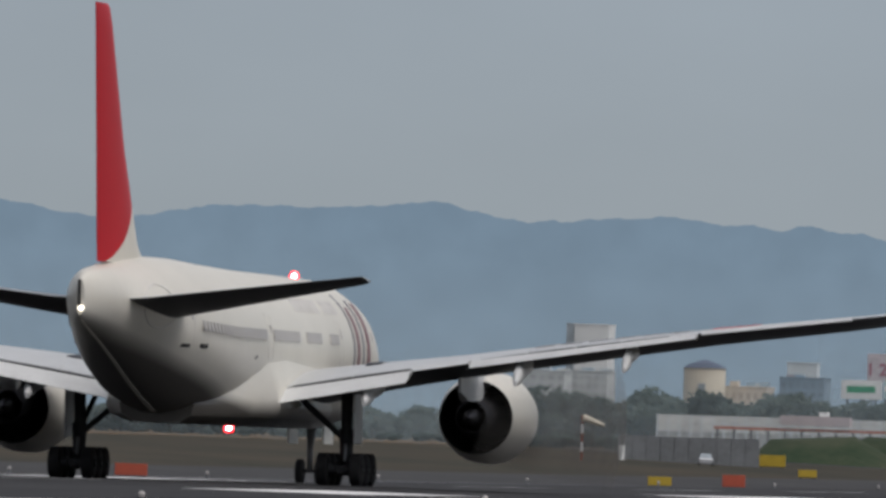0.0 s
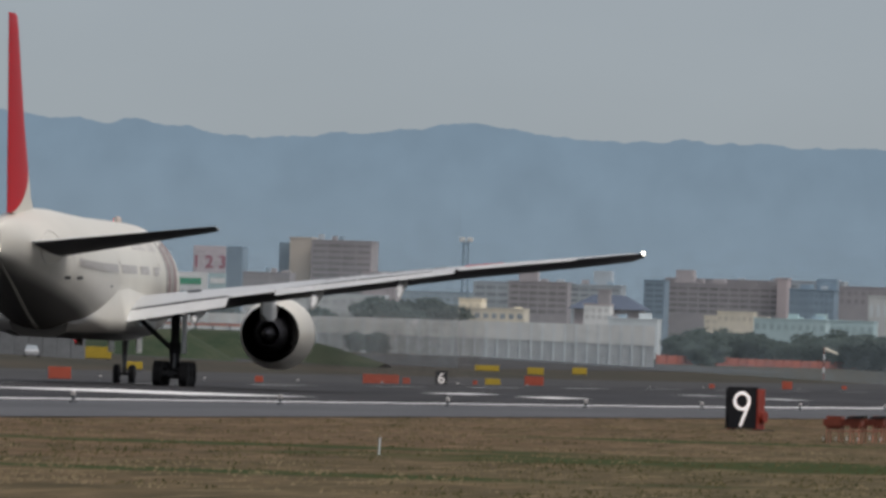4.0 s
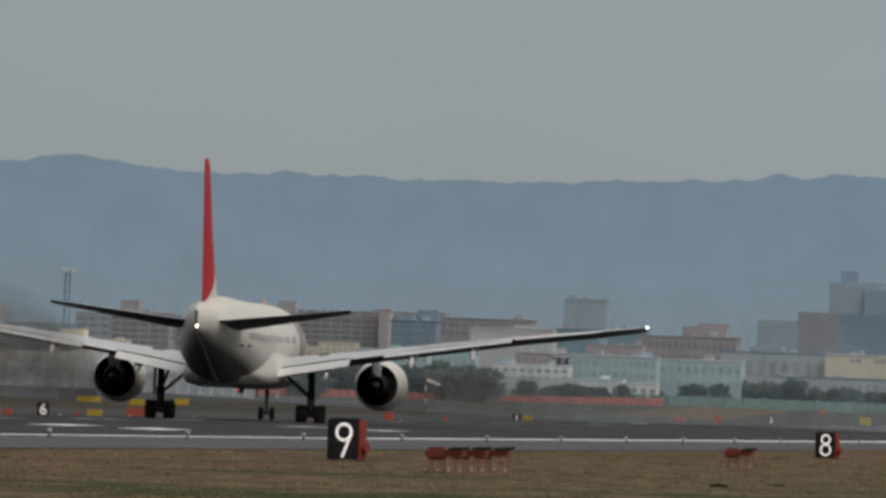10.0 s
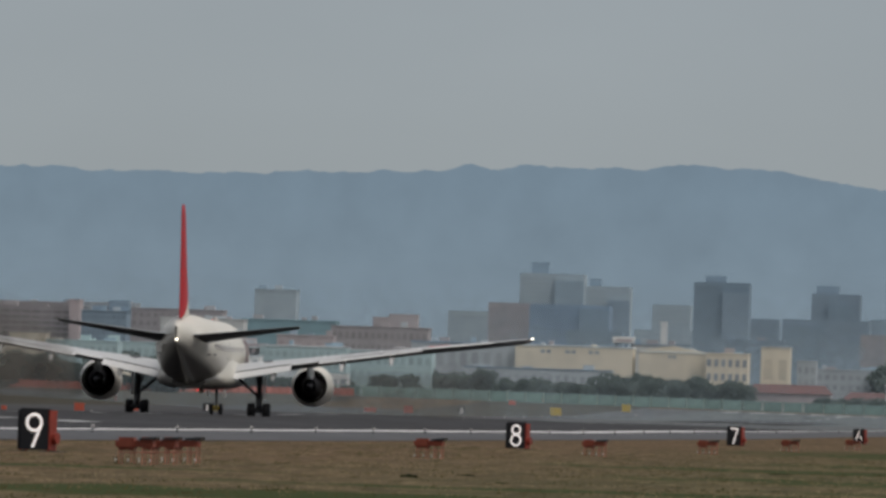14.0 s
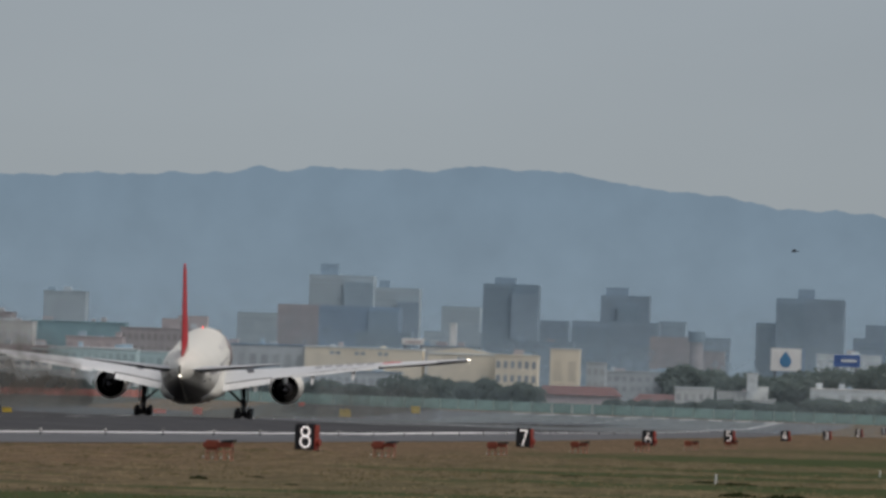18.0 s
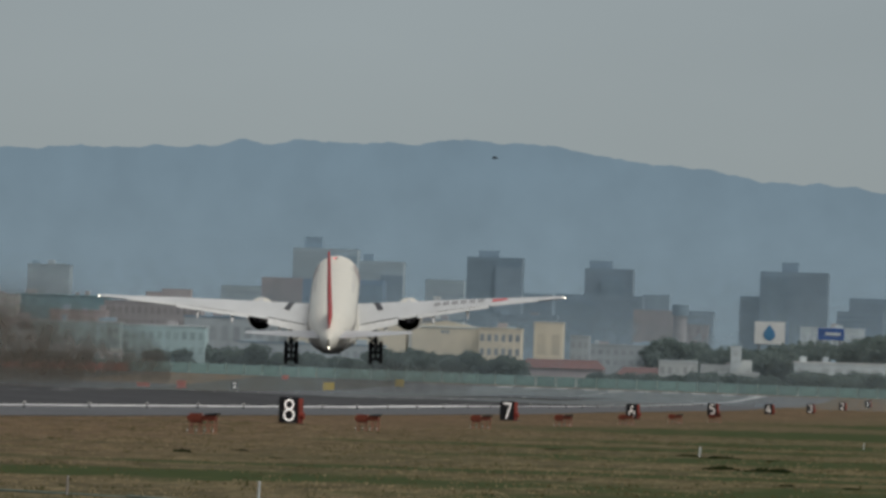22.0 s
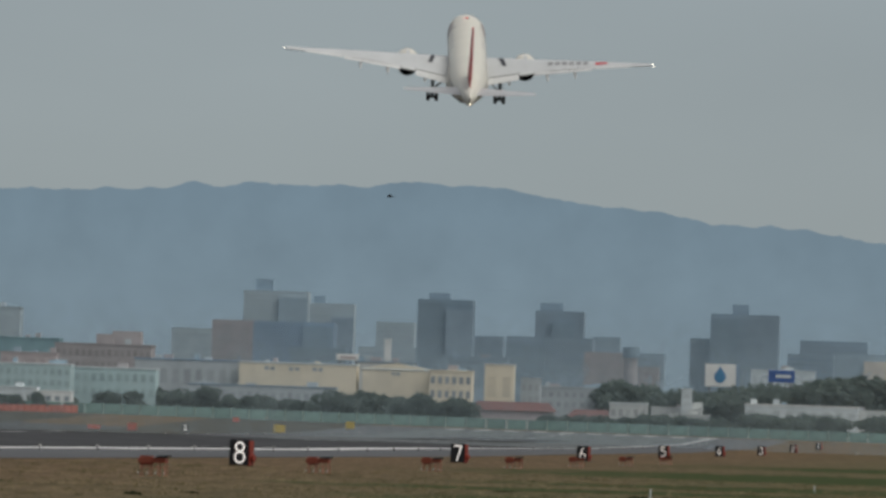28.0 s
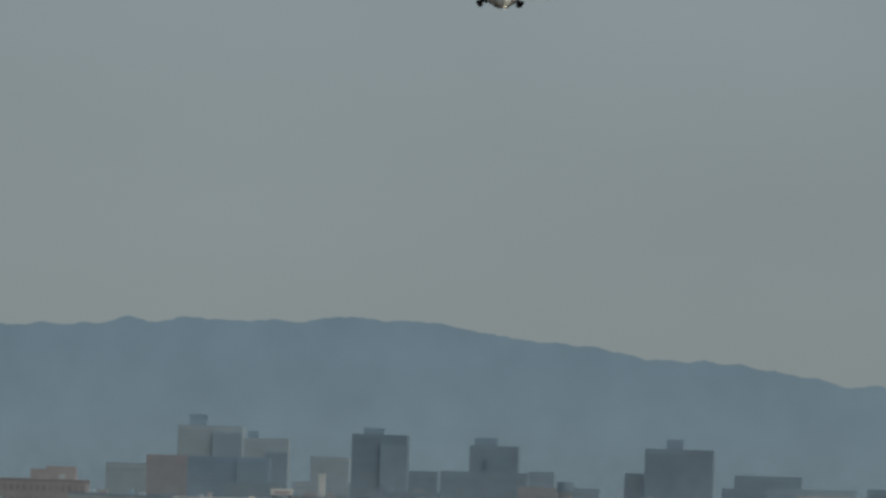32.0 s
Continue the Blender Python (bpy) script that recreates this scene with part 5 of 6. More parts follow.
WEED = mat("dark_weed", (0.018, 0.028, 0.010), 0.9, scale=2, col2=(0.040, 0.055, 0.020), spec=0.1)
for (wx, wy), ww, wh in (((-24.1, 397.9), 0.22, 0.13), ((-23.8, 420.0), 0.25, 0.06), ((-12.8, 482.2), 0.4, 0.12), ((-11.5, 472.3), 0.65, 0.13), ((-9.7, 461.9), 0.2, 0.08),
                         ((-9.6, 393.3), 0.5, 0.17), ((-8.3, 388.9), 0.6, 0.16), ((-8.0, 391.4), 0.3, 0.16), ((-18.2, 509.6), 0.5, 0.06), ((-20.6, 379.5), 0.2, 0.05),
                         ((-6.5, 325.4), 0.2, 0.06), ((-5.0, 320.6), 0.16, 0.07), ((-11.1, 225.1), 0.12, 0.10), ((-10.4, 220.7), 0.16, 0.07), ((-11.3, 190.2), 0.14, 0.06), ((-6.6, 226.3), 0.22, 0.06)):
    weed_clump(wx, wy, ww, wh)


# uneven tufts over the near field
DARKTUFT = mat("dark_grass_tufts", (0.055, 0.051, 0.024), 0.95, scale=0.3, col2=(0.086, 0.075, 0.038), spec=0.1)


def tufts(name, count, seed, material, label, most):
    trnd = random.Random(seed)
    verts, faces = [], []
    while len(verts) < count * 20:
        y = 205 + 620 * trnd.random() ** 1.5
        x = trnd.uniform(-53, 12)
        if noise.noise((x * 0.12, y * 0.012, seed)) + 0.5 * noise.noise((x * 0.6, y * 0.05, seed)) < trnd.uniform(-0.5, 0.5):
            continue
        z = ground_z(x, y)
        for _k in range(5):
            i = len(verts)
            bx, by, h, w = x + trnd.gauss(0, 0.16), y + trnd.gauss(0, 0.5), trnd.uniform(0.25, 1) * most, trnd.uniform(0.008, 0.03)
            lean = trnd.uniform(-0.05, 0.05)
            verts += [(bx - w, by, z - 0.01), (bx + w, by + 0.02, z - 0.01), (bx + lean + w * 0.4, by + 0.06, z + h), (bx + lean - w * 0.3, by + 0.05, z + h * 0.85)]
            faces.append((i, i + 1, i + 2, i + 3))
    me = bpy.data.meshes.new(name)
    me.from_pydata(verts, [], faces)
    me.materials.append(material)
    tagged(new(name, me), label, "grass", kind="stuff")


STRAWTUFT = mat("straw_tufts", (0.130, 0.102, 0.060), 0.95, scale=0.3, col2=(0.205, 0.165, 0.100), spec=0.1)
tufts("grass_tufts", 3000, 5, TUFT, "uneven dry and green grass tufts on the near field", 0.07)
tufts("dark_grass_tufts", 3000, 6, DARKTUFT, "dark green grass tufts scattered over the field", 0.05)
tufts("straw_tufts", 4500, 8, STRAWTUFT, "thin dry straw blades over the mown field", 0.045)


# ---- the airliner: origin on the ground between the main wheels, nose to +y ----
def fuselage_ring(y, zc, rx, rz, n=40):
    return [Vector((rx * math.cos(2 * math.pi * i / n), y, zc + rz * math.sin(2 * math.pi * i / n))) for i in range(n)]


def red_tail_material():
    """White fin paint with a red field above a rising curve, as painted on the fin."""
    m = WHITE.copy()
    m.name = "white_and_red_fin_paint"
    nt = m.node_tree
    b = nt.nodes["Principled BSDF"]
    b.inputs["Specular IOR Level"].default_value = 0.06
    src = b.inputs["Base Color"].links[0].from_socket
    tc = nt.nodes.new("ShaderNodeTexCoord")
    sp = nt.nodes.new("ShaderNodeSeparateXYZ")
    nt.links.new(tc.outputs["Object"], sp.inputs[0])

    def math_node(op, a, v=None, w=None):
        nd = nt.nodes.new("ShaderNodeMath")
        nd.operation = op
        nt.links.new(a, nd.inputs[0])
        if v is not None:
            if isinstance(v, float):
                nd.inputs[1].default_value = v
            else:
                nt.links.new(v, nd.inputs[1])
        if w is not None:
            nd.inputs[2].default_value = w
        return nd.outputs[0]

    # an oval's lower rim: red above it
    dy = math_node("MULTIPLY", math_node("ADD", sp.outputs["Y"], 28.0), 1 / 7.0)
    dz = math_node("MULTIPLY", math_node("MINIMUM", math_node("ADD", sp.outputs["Z"], -12.6), 0.0), 1 / 4.2)
    rr = math_node("ADD", math_node("MULTIPLY", dy, dy), math_node("MULTIPLY", dz, dz))
    inside = math_node("LESS_THAN", rr, 1.0)
    mix = nt.nodes.new("ShaderNodeMix")
    mix.data_type = "RGBA"
    nt.links.new(inside, mix.inputs["Factor"])
    nt.links.new(src, mix.inputs["A"])
    mix.inputs["B"].default_value = (0.49, 0.004, 0.014, 1)
    nt.links.new(mix.outputs["Result"], b.inputs["Base Color"])
    return m


FIN = red_tail_material()


def belly_shade_material():
    """White fuselage paint; belly shade put in as grey, border rising towards the tail."""
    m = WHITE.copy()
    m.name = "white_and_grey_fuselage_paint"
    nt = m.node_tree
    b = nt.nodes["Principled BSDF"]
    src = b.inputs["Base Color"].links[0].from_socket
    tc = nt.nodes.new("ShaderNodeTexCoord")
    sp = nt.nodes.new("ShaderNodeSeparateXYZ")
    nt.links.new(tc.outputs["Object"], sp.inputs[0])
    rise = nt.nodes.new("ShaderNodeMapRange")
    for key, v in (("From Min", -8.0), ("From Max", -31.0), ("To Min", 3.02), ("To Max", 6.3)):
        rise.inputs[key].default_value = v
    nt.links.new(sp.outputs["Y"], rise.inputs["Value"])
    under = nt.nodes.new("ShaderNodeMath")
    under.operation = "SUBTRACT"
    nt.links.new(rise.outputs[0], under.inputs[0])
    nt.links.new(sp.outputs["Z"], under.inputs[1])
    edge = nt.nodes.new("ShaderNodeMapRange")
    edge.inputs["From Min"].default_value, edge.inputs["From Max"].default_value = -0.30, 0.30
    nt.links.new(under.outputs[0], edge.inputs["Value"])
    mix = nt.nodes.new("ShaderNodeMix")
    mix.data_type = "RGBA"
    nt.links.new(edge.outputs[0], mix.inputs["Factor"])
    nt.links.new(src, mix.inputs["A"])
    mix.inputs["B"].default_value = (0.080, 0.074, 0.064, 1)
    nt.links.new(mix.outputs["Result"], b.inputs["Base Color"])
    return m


BODYPAINT = belly_shade_material()
wings = {}


def mirror(bm):
    for v in bm.verts:
        v.co.x = -v.co.x
    return bm


def airliner():
    root = empty("airliner")
    stations = [(31.9, 4.25, 0.08, 0.08), (31.6, 4.28, 0.62, 0.55), (30.9, 4.40, 1.15, 1.05), (29.8, 4.62, 1.72, 1.60), (28.2, 4.90, 2.28, 2.20),
                (26.2, 5.15, 2.72, 2.70), (23.8, 5.32, 3.0, 3.0), (21, 5.44, 3.1, 3.14), (10, 5.47, 3.1, 3.17), (0, 5.48, 3.1, 3.18), (-8, 5.56, 3.1, 3.2),
                (-11.5, 5.66, 3.06, 3.16), (-14.5, 5.85, 2.92, 3.02), (-17.5, 6.11, 2.66, 2.74), (-20.5, 6.40, 2.28, 2.40), (-23.5, 6.68, 1.82, 1.97),
                (-26.2, 6.86, 1.34, 1.56), (-28.4, 7.0, 1.02, 1.28), (-29.9, 7.05, 0.62, 1.05), (-30.7, 7.05, 0.34, 0.85), (-31.0, 7.05, 0.16, 0.7)]
    fus = part("fuselage", loft([fuselage_ring(*s) for s in stations]), BODYPAINT, root, "glossy white fuselage with belly shade put into its colour", True)
    def skin(y, z):
        """Half-width of the fuselage at a station and a height."""
        ys = [st[0] for st in stations][::-1]
        zc, rx, rz = (float(np.interp(y, ys, [st[k] for st in stations][::-1])) for k in (1, 2, 3))
        return rx * math.sqrt(max(0.02, 1 - ((z - zc) / rz) ** 2))

    def skin_strip(name, y0, y1, z0, z1, side, mat_, label="", steps=6, proud=0.02):
        """A thin plate that follows the fuselage's skin."""
        rings = []
        for k in range(steps + 1):
            z = z0 + (z1 - z0) * k / steps
            xa, xb = skin(y0, z), skin(y1, z)
            rings.append([Vector((side * (xa - 0.03), y0, z)), Vector((side * (xb - 0.03), y1, z)), Vector((side * (xb + proud), y1, z)), Vector((side * (xa + proud), y0, z))])
        return part(name, loft(rings), mat_, fus, label)

    # wing root fairing under the belly, with flat flanks that end in a slanting rear edge
    rings = []
    for y, w, zt in ((14.5, 0.9, 3.0), (12, 2.8, 4.0), (8, 3.55, 4.7), (-1, 3.6, 5.0), (-5, 3.45, 4.85), (-8, 3.05, 4.2), (-11, 2.4, 3.5), (-13.5, 1.5, 3.12)):
        half = [(0.0, 2.32), (0.62 * w, 2.36), (0.93 * w, 2.65), (w, 3.08), (max(0.4, skin(y, zt)) + 0.015, zt), (0.35 * w, zt + 0.1)]
        rings.append([Vector((x, y, z)) for x, z in half] + [Vector((-x, y, z)) for x, z in half[::-1] if x])
    part("belly_fairing", loft(rings), BODYPAINT, root, "white wing-to-body fairing with underside shade in its colour", True)
    # cabin windows and doors
    wm = bpy.data.meshes.new("cabin_window")
    bm = box(-0.03, 0.03, -0.15, 0.15, -0.21, 0.21)
    bm.to_mesh(wm)
    bm.free()
    wm.materials.append(PANE)
    doors = (22.4, 12.9, -4.8, -19.6)
    for side in (-1, 1):
        y = 13.4
        while y > -18.4:
            if not any(abs(y - d) < 0.85 for d in doors + (8.8, 3.3)):
                zz = 6.0 + 0.03 * max(0.0, -12 - y)
                out = skin(y, zz)
                lean = math.atan2(zz - 5.5, 3.1)
                share("cabin_window", wm, fus, Matrix.Translation((side * (out + 0.03), y, zz)) @ Matrix.Rotation(side * -lean, 4, "Y"))
            y -= 0.54
        for d in doors:
            lift = 0.35 if d < -15 else 0.0
            for a0, a1, b0, b1 in ((-0.53, -0.50, 5.0, 6.85), (0.50, 0.53, 5.0, 6.85), (-0.499, 0.499, 6.82, 6.85), (-0.499, 0.499, 5.0, 5.03)):
                skin_strip("door_seam", d + a0, d + a1, b0 + lift, b1 + lift, side, SEAM, steps=4 if b1 - b0 > 1 else 1, proud=0.012)
            skin_strip("door_window", d + 0.05, d + 0.28, 6.05 + lift, 6.40 + lift, side, PANE, steps=1)
        # bars in the place of the name, and the tall strokes of the bow emblem
        for k in range(14):
            if k == 5:
                continue
            y = 14.0 - k * 0.80
            skin_strip("lettering_bar", y - 0.22, y + 0.22, 7.05, 7.6, side, TITLE, steps=3)
        for y, w, z0, z1, paint in ((16.6, 0.22, 4.6, 7.9, BOWGREY), (17.8, 0.40, 4.5, 7.4, DEEPRED), (19.2, 0.26, 4.6, 7.7, BOWGREY), (20.6, 0.45, 4.5, 7.6, DEEPRED)):
            skin_strip("bow_stripe", y - w, y + w, z0, z1, side, paint, "tall dark red and grey stroke", steps=9)
        skin_strip("outflow_vent", -18.0, -17.1, 5.30, 5.46, side, DARKMETAL, "dark outflow vent", 2, 0.03)
        skin_strip("outflow_vent", -20.2, -19.3, 5.30, 5.44, side, DARKMETAL, "dark outflow vent", 2, 0.03)
        skin_strip("small_port", -8.3, -8.0, 5.0, 5.12, side, DARKMETAL, "", 1)
        # oval seal round the root of the tailplane
        bm = bmesh.new()
        pts = []
        for k in range(29):
            a = 2 * math.pi * k / 28
            yy, zz = -23.4 + 1.9 * math.cos(a), 6.85 + 0.85 * math.sin(a)
            pts.append(Vector((side * (skin(yy, zz) + 0.01), yy, zz)))
        for p, q in zip(pts, pts[1:]):
            tube(p, q, 0.03, n=6, bm=bm)
        part("tailplane_seal", bm, SEAM, fus, "faint oval seal round the tailplane root")
    part("exhaust_slot", box(-0.10, 0.02, -31.06, -30.95, 6.72, 7.72), DUCT, fus, "dark auxiliary exhaust slot")
    # cockpit glass
    for side in (-1, 1):
        for k in range(3):
            a = 0.35 + k * 0.5
            part("cockpit_pane", box(side * (0.35 + 0.62 * k) - 0.28, side * (0.35 + 0.62 * k) + 0.28, 29.2 - 0.7 * k, 29.45 - 0.7 * k, 5.75, 6.3), PANE, fus)

    # wings
    span = [(2.6, 10.8, -2.2, 3.75, 1.7), (3.4, 10.2, -2.25, 3.92, 1.6), (6.5, 8.1, -2.35, 4.50, 1.2), (9.7, 6.0, -2.5, 5.0, 0.92),
            (15.0, 2.7, -3.7, 5.85, 0.66), (21.0, -0.9, -5.1, 6.68, 0.46), (26.5, -4.1, -6.5, 7.32, 0.36), (29.6, -5.7, -7.5, 7.70, 0.28), (30.3, -6.4, -7.7, 7.78, 0.12)]

    def tilt(x):
        """Rise of the trailing edge over the leading edge, growing outward."""
        return float(np.interp(x, (9, 15, 24, 30.3), (0.0, 0.05, 0.12, 0.12)))

    for side in (1, -1):
        bm = loft([foil(s[0], s[1], s[2], s[3] - tilt(s[0]), s[4], -tilt(s[0]), 11, 0.52, float(np.interp(s[0], (3, 10, 16, 30), (0.35, 0.48, 0.78, 1.05)))) for s in span])
        wing = part("wing", bm if side > 0 else mirror(bm), WINGGREY, root, "light grey swept wing", True, UNDERSHADE)
        wings[side] = wing

        def top_z(x, y):
            """Height of the wing's upper skin."""
            le, end, z, th = (float(np.interp(x, [s_[0] for s_ in span], [s_[k] for s_ in span])) for k in (1, 2, 3, 4))
            s_ = min(1.0, max(0.0, (le - y) / (le - end)))
            return z + 5.2 * th * (0.2969 * math.sqrt(s_) - 0.126 * s_ - 0.3516 * s_ ** 2 + 0.2843 * s_ ** 3 - 0.1015 * s_ ** 4) + 0.008 - tilt(x) * (1 - s_)

        def skin_patch(name, corners, mat_, label="", th=0.03):
            """A thin plate lying on the upper skin."""
            b2 = bmesh.new()
            (xa, ya), (xb, yb), (xc, yc), (xd, yd) = corners
            rings = []
            for k in range(7):
                f = k / 6
                p, q = (xa + (xd - xa) * f, ya + (yd - ya) * f), (xb + (xc - xb) * f, yb + (yc - yb) * f)
                rings.append([Vector((p[0], p[1], top_z(*p) - 0.03)), Vector((q[0], q[1], top_z(*q) - 0.03)), Vector((q[0], q[1], top_z(*q) + th)), Vector((p[0], p[1], top_z(*p) + th))])
            loft(rings, b2)
            return part(name, b2 if side > 0 else mirror(b2), mat_, wing, label)

        def slab(name, x0, x1, y0, y1, z0, z1, chord0, chord1, drop, mat_, th=0.22, label=""):
            secs = [foil(x0, y0, y0 - chord0, z0, th, chord0 * math.tan(radians(drop)), 7), foil(x1, y1, y1 - chord1, z1, th * 0.8, chord1 * math.tan(radians(drop)), 7)]
            b2 = loft(secs)
            return part(name, b2 if side > 0 else mirror(b2), mat_, wing, label, True, UNDERSHADE)

        def te(x):
            return float(np.interp(x, [s[0] for s in span], [s[2] for s in span])), float(np.interp(x, [s[0] for s in span], [s[3] for s in span]))

        for nm, xa, xb, ca, cb, dr, dy_, dz_ in (("flap", 3.2, 8.5, 2.3, 2.0, 14, 0.30, -0.08), ("flaperon", 8.62, 10.9, 1.2, 1.1, 4, 0.40, -0.02), ("flap", 11.0, 20.4, 1.3, 0.9, 10, 0.30, -0.06), ("aileron", 20.6, 26.8, 0.95, 0.7, 5, 0.65, 0.0)):
            (ya, za), (yb, zb) = te(xa), te(xb)
            slab(nm, xa, xb, ya + dy_ - 0.25, yb + dy_ - 0.25, za + dz_, zb + dz_, ca, cb, dr, FLAPGREY, label="lowered pale grey flap" if nm == "flap" else "")
        # spoiler panels over the flaps
        for xa, xb in ((3.6, 6.0), (6.1, 8.4), (11.3, 13.2), (13.3, 15.2), (15.3, 17.2), (17.3, 19.2)):
            (ya, za), (yb, zb) = te(xa), te(xb)
            skin_patch("spoiler", ((xa, ya + 1.5), (xb, yb + 1.4), (xb, yb - 0.05), (xa, ya - 0.05)), WINGGREY, th=0.035)
            # dark strip added as the shade between the wing's rear edge and the flap
            b2 = box(-0.5, 0.5, -0.03, 0.03, -0.06, 0.03)
            for v in b2.verts:
                f = v.co.x + 0.5
                v.co = Vector((xa + (xb - xa) * f, ya + (yb - ya) * f - 0.10 + v.co.y, za + (zb - za) * f - 0.03 + v.co.z))
            part("flap_cove", b2 if side > 0 else mirror(b2), DUCT, wing, "dark strip standing for the shade above the flap")
        # track fairings below the flaps
        for x, ln, r in ((6.9, 2.9, 0.36), (13.1, 2.5, 0.32), (17.6, 2.2, 0.28)):
            ya, za = te(x)
            rings = [[Vector((side * x + rr * 0.75 * math.cos(a), yy, zz + rr * 1.15 * math.sin(a))) for a in [2 * math.pi * i / 12 for i in range(12)]]
                     for yy, zz, rr in ((ya + ln, za - 0.25, 0.05), (ya + ln * 0.5, za - 0.42, r), (ya - 0.4, za - 0.62, r), (ya - ln * 0.55, za - 0.95, r * 0.85), (ya - ln * 0.8, za - 1.2, r * 0.3))]
            part("flap_track_fairing", loft(rings), FLAPGREY, wing, smooth=True)
        # dark panel on the inner upper wing
        skin_patch("inboard_panel", ((5.2, 7.0), (5.9, 7.0), (6.5, 2.2), (5.8, 2.2)), DARKPANEL, "dark rectangular panel on the wing", 0.05)
        if side > 0:
            # upper-side marking: bars for writing and a red mark
            for k in range(6):
                x = 13.6 + 1.15 * k
                y = float(np.interp(x, [9.7, 15, 21], [1.6, -0.5, -2.6]))
                skin_patch("marking_bar", ((x - 0.4, y + 0.9), (x + 0.4, y + 0.8), (x + 0.4, y - 0.9), (x - 0.4, y - 0.8)), BELLY, th=0.03)
            x, y = 21.8, -3.2
            skin_patch("marking_disc", ((x - 0.9, y + 0.75), (x + 0.9, y + 0.5), (x + 1.0, y - 0.75), (x - 1.0, y - 0.55)), RED, "small red mark on the wing", 0.03)
        # tip lamp
        bm = lathe([(-0.14, 0.01), (-0.09, 0.065), (0.0, 0.09), (0.09, 0.065), (0.13, 0.01)], (side * 30.3, -7.6, 7.79), 12)
        part("tip_lamp", bm, LAMPW, wing, "bright white wing-tip lamp", True)

        # engine
        cx, cz = side * 9.65, 2.92
        out = lathe([(7.1, 1.52), (8.2, 1.72), (9.6, 1.88), (11.4, 1.90), (12.6, 1.76), (13.1, 1.55), (13.15, 1.42), (12.9, 1.36), (11.8, 1.40), (11.7, 0.2)], (cx, 0, cz), 44)
        eng = part("engine_nacelle", out, WHITE, root, "white engine nacelle", True)
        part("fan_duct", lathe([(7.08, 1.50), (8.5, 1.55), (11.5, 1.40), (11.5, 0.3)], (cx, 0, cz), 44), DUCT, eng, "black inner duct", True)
        part("core_cowl", lathe([(10.5, 1.05), (8.0, 1.0), (6.4, 0.72), (5.9, 0.62), (5.95, 0.58), (7.5, 0.6)], (cx, 0, cz), 32), CORE, eng, "dark metal core cowl", True)
        part("exhaust_plug", lathe([(7.5, 0.45), (5.9, 0.36), (5.0, 0.12), (4.8, 0.01)], (cx, 0, cz), 24), CORE, eng, smooth=True)
        rings = [[Vector((cx + sx * w, y, z)) for sx, z in ((-1, zb), (-1, zt), (1, zt), (1, zb))] for y, zb, zt, w in ((11.5, 4.55, 4.75, 0.12), (9.5, 4.3, 4.95, 0.26), (6.5, 3.6, 4.75, 0.28), (4.0, 3.55, 4.6, 0.2), (2.5, 3.9, 4.5, 0.06))]
        part("pylon", loft(rings), WINGGREY, root, "grey engine pylon")

        # tailplane
        secs = [foil(0.6, -19.4, -26.9, 6.40, 0.75, -0.62), foil(1.9, -20.3, -27.1, 6.55, 0.65, -0.57), foil(6.0, -23.4, -28.2, 7.18, 0.42, -0.40), foil(10.4, -26.6, -29.1, 7.87, 0.2, -0.21), foil(10.7, -27.2, -29.2, 7.93, 0.06, -0.17)]
        bm = loft(secs)
        part("tailplane", bm if side > 0 else mirror(bm), TAILGREY, root, "grey horizontal tailplane", True, UNDERSHADE)

    # fin and rudder
    def fin_ring(z, yle, yte, t, s0, s1, n=9):
        up, dn = [], []
        for i in range(n):
            q = s0 + (s1 - s0) * i / (n - 1)
            h = 5.0 * t * (0.2969 * math.sqrt(q) - 0.126 * q - 0.3516 * q * q + 0.2843 * q ** 3 - 0.1015 * q ** 4) + 0.012
            up.append(Vector((h, yle + (yte - yle) * q, z)))
            dn.append(Vector((-h, yle + (yte - yle) * q, z)))
        return up + dn[::-1]

    edges = ((7.6, -16.6, -27.3, 0.8), (8.5, -18.0, -27.5, 0.76), (9.3, -19.6, -27.7, 0.7), (13, -22.9, -28.3, 0.52), (17.6, -25.9, -29.1, 0.34), (18.35, -26.4, -29.25, 0.24), (18.5, -26.9, -29.27, 0.14))
    part("fin", loft([fin_ring(*e, 0.0, 0.742) for e in edges]), FIN, root, "white fin with a red field", True)
    part("rudder", loft([fin_ring(*e, 0.743, 1.0, 5) for e in edges[1:]]), FIN, root, "red rudder", True)
    # white strip painted as the highlight along the keel of the tail cone
    rings = []
    for k in range(12):
        y = -30.6 + 16.5 * k / 11
        ys = [st[0] for st in stations][::-1]
        zc, rz = (float(np.interp(y, ys, [st[j] for st in stations][::-1])) for j in (1, 3))
        w = 0.04 + 0.06 * k / 11
        rings.append([Vector((sx * w, y, zc - rz + dz_)) for sx, dz_ in ((-1, 0.08), (1, 0.08), (1, -0.03), (-1, -0.03))])
    part("keel_strip", loft(rings), WHITE, fus, "painted highlight along the tail's keel")

    # lamps
    part("tail_lamp", lathe([(-31.2, 0.01), (-31.17, 0.07), (-31.05, 0.09), (-30.95, 0.07)], (0.05, 0, 6.62), 12), LAMPW, root, "bright white tail lamp", True)

    # nose gear
    bm = tube((0, 25.4, 0.55), (0, 25.2, 3.0), 0.12, 0.16, 12)
    tube((0, 25.4, 1.2), (0, 27.2, 2.9), 0.07, n=8, bm=bm)
    ng = part("nose_gear_leg", bm, STEEL, root)
    part("axle", tube((-0.5, 25.4, 0.55), (0.5, 25.4, 0.55), 0.07, n=8), DARKMETAL, ng)
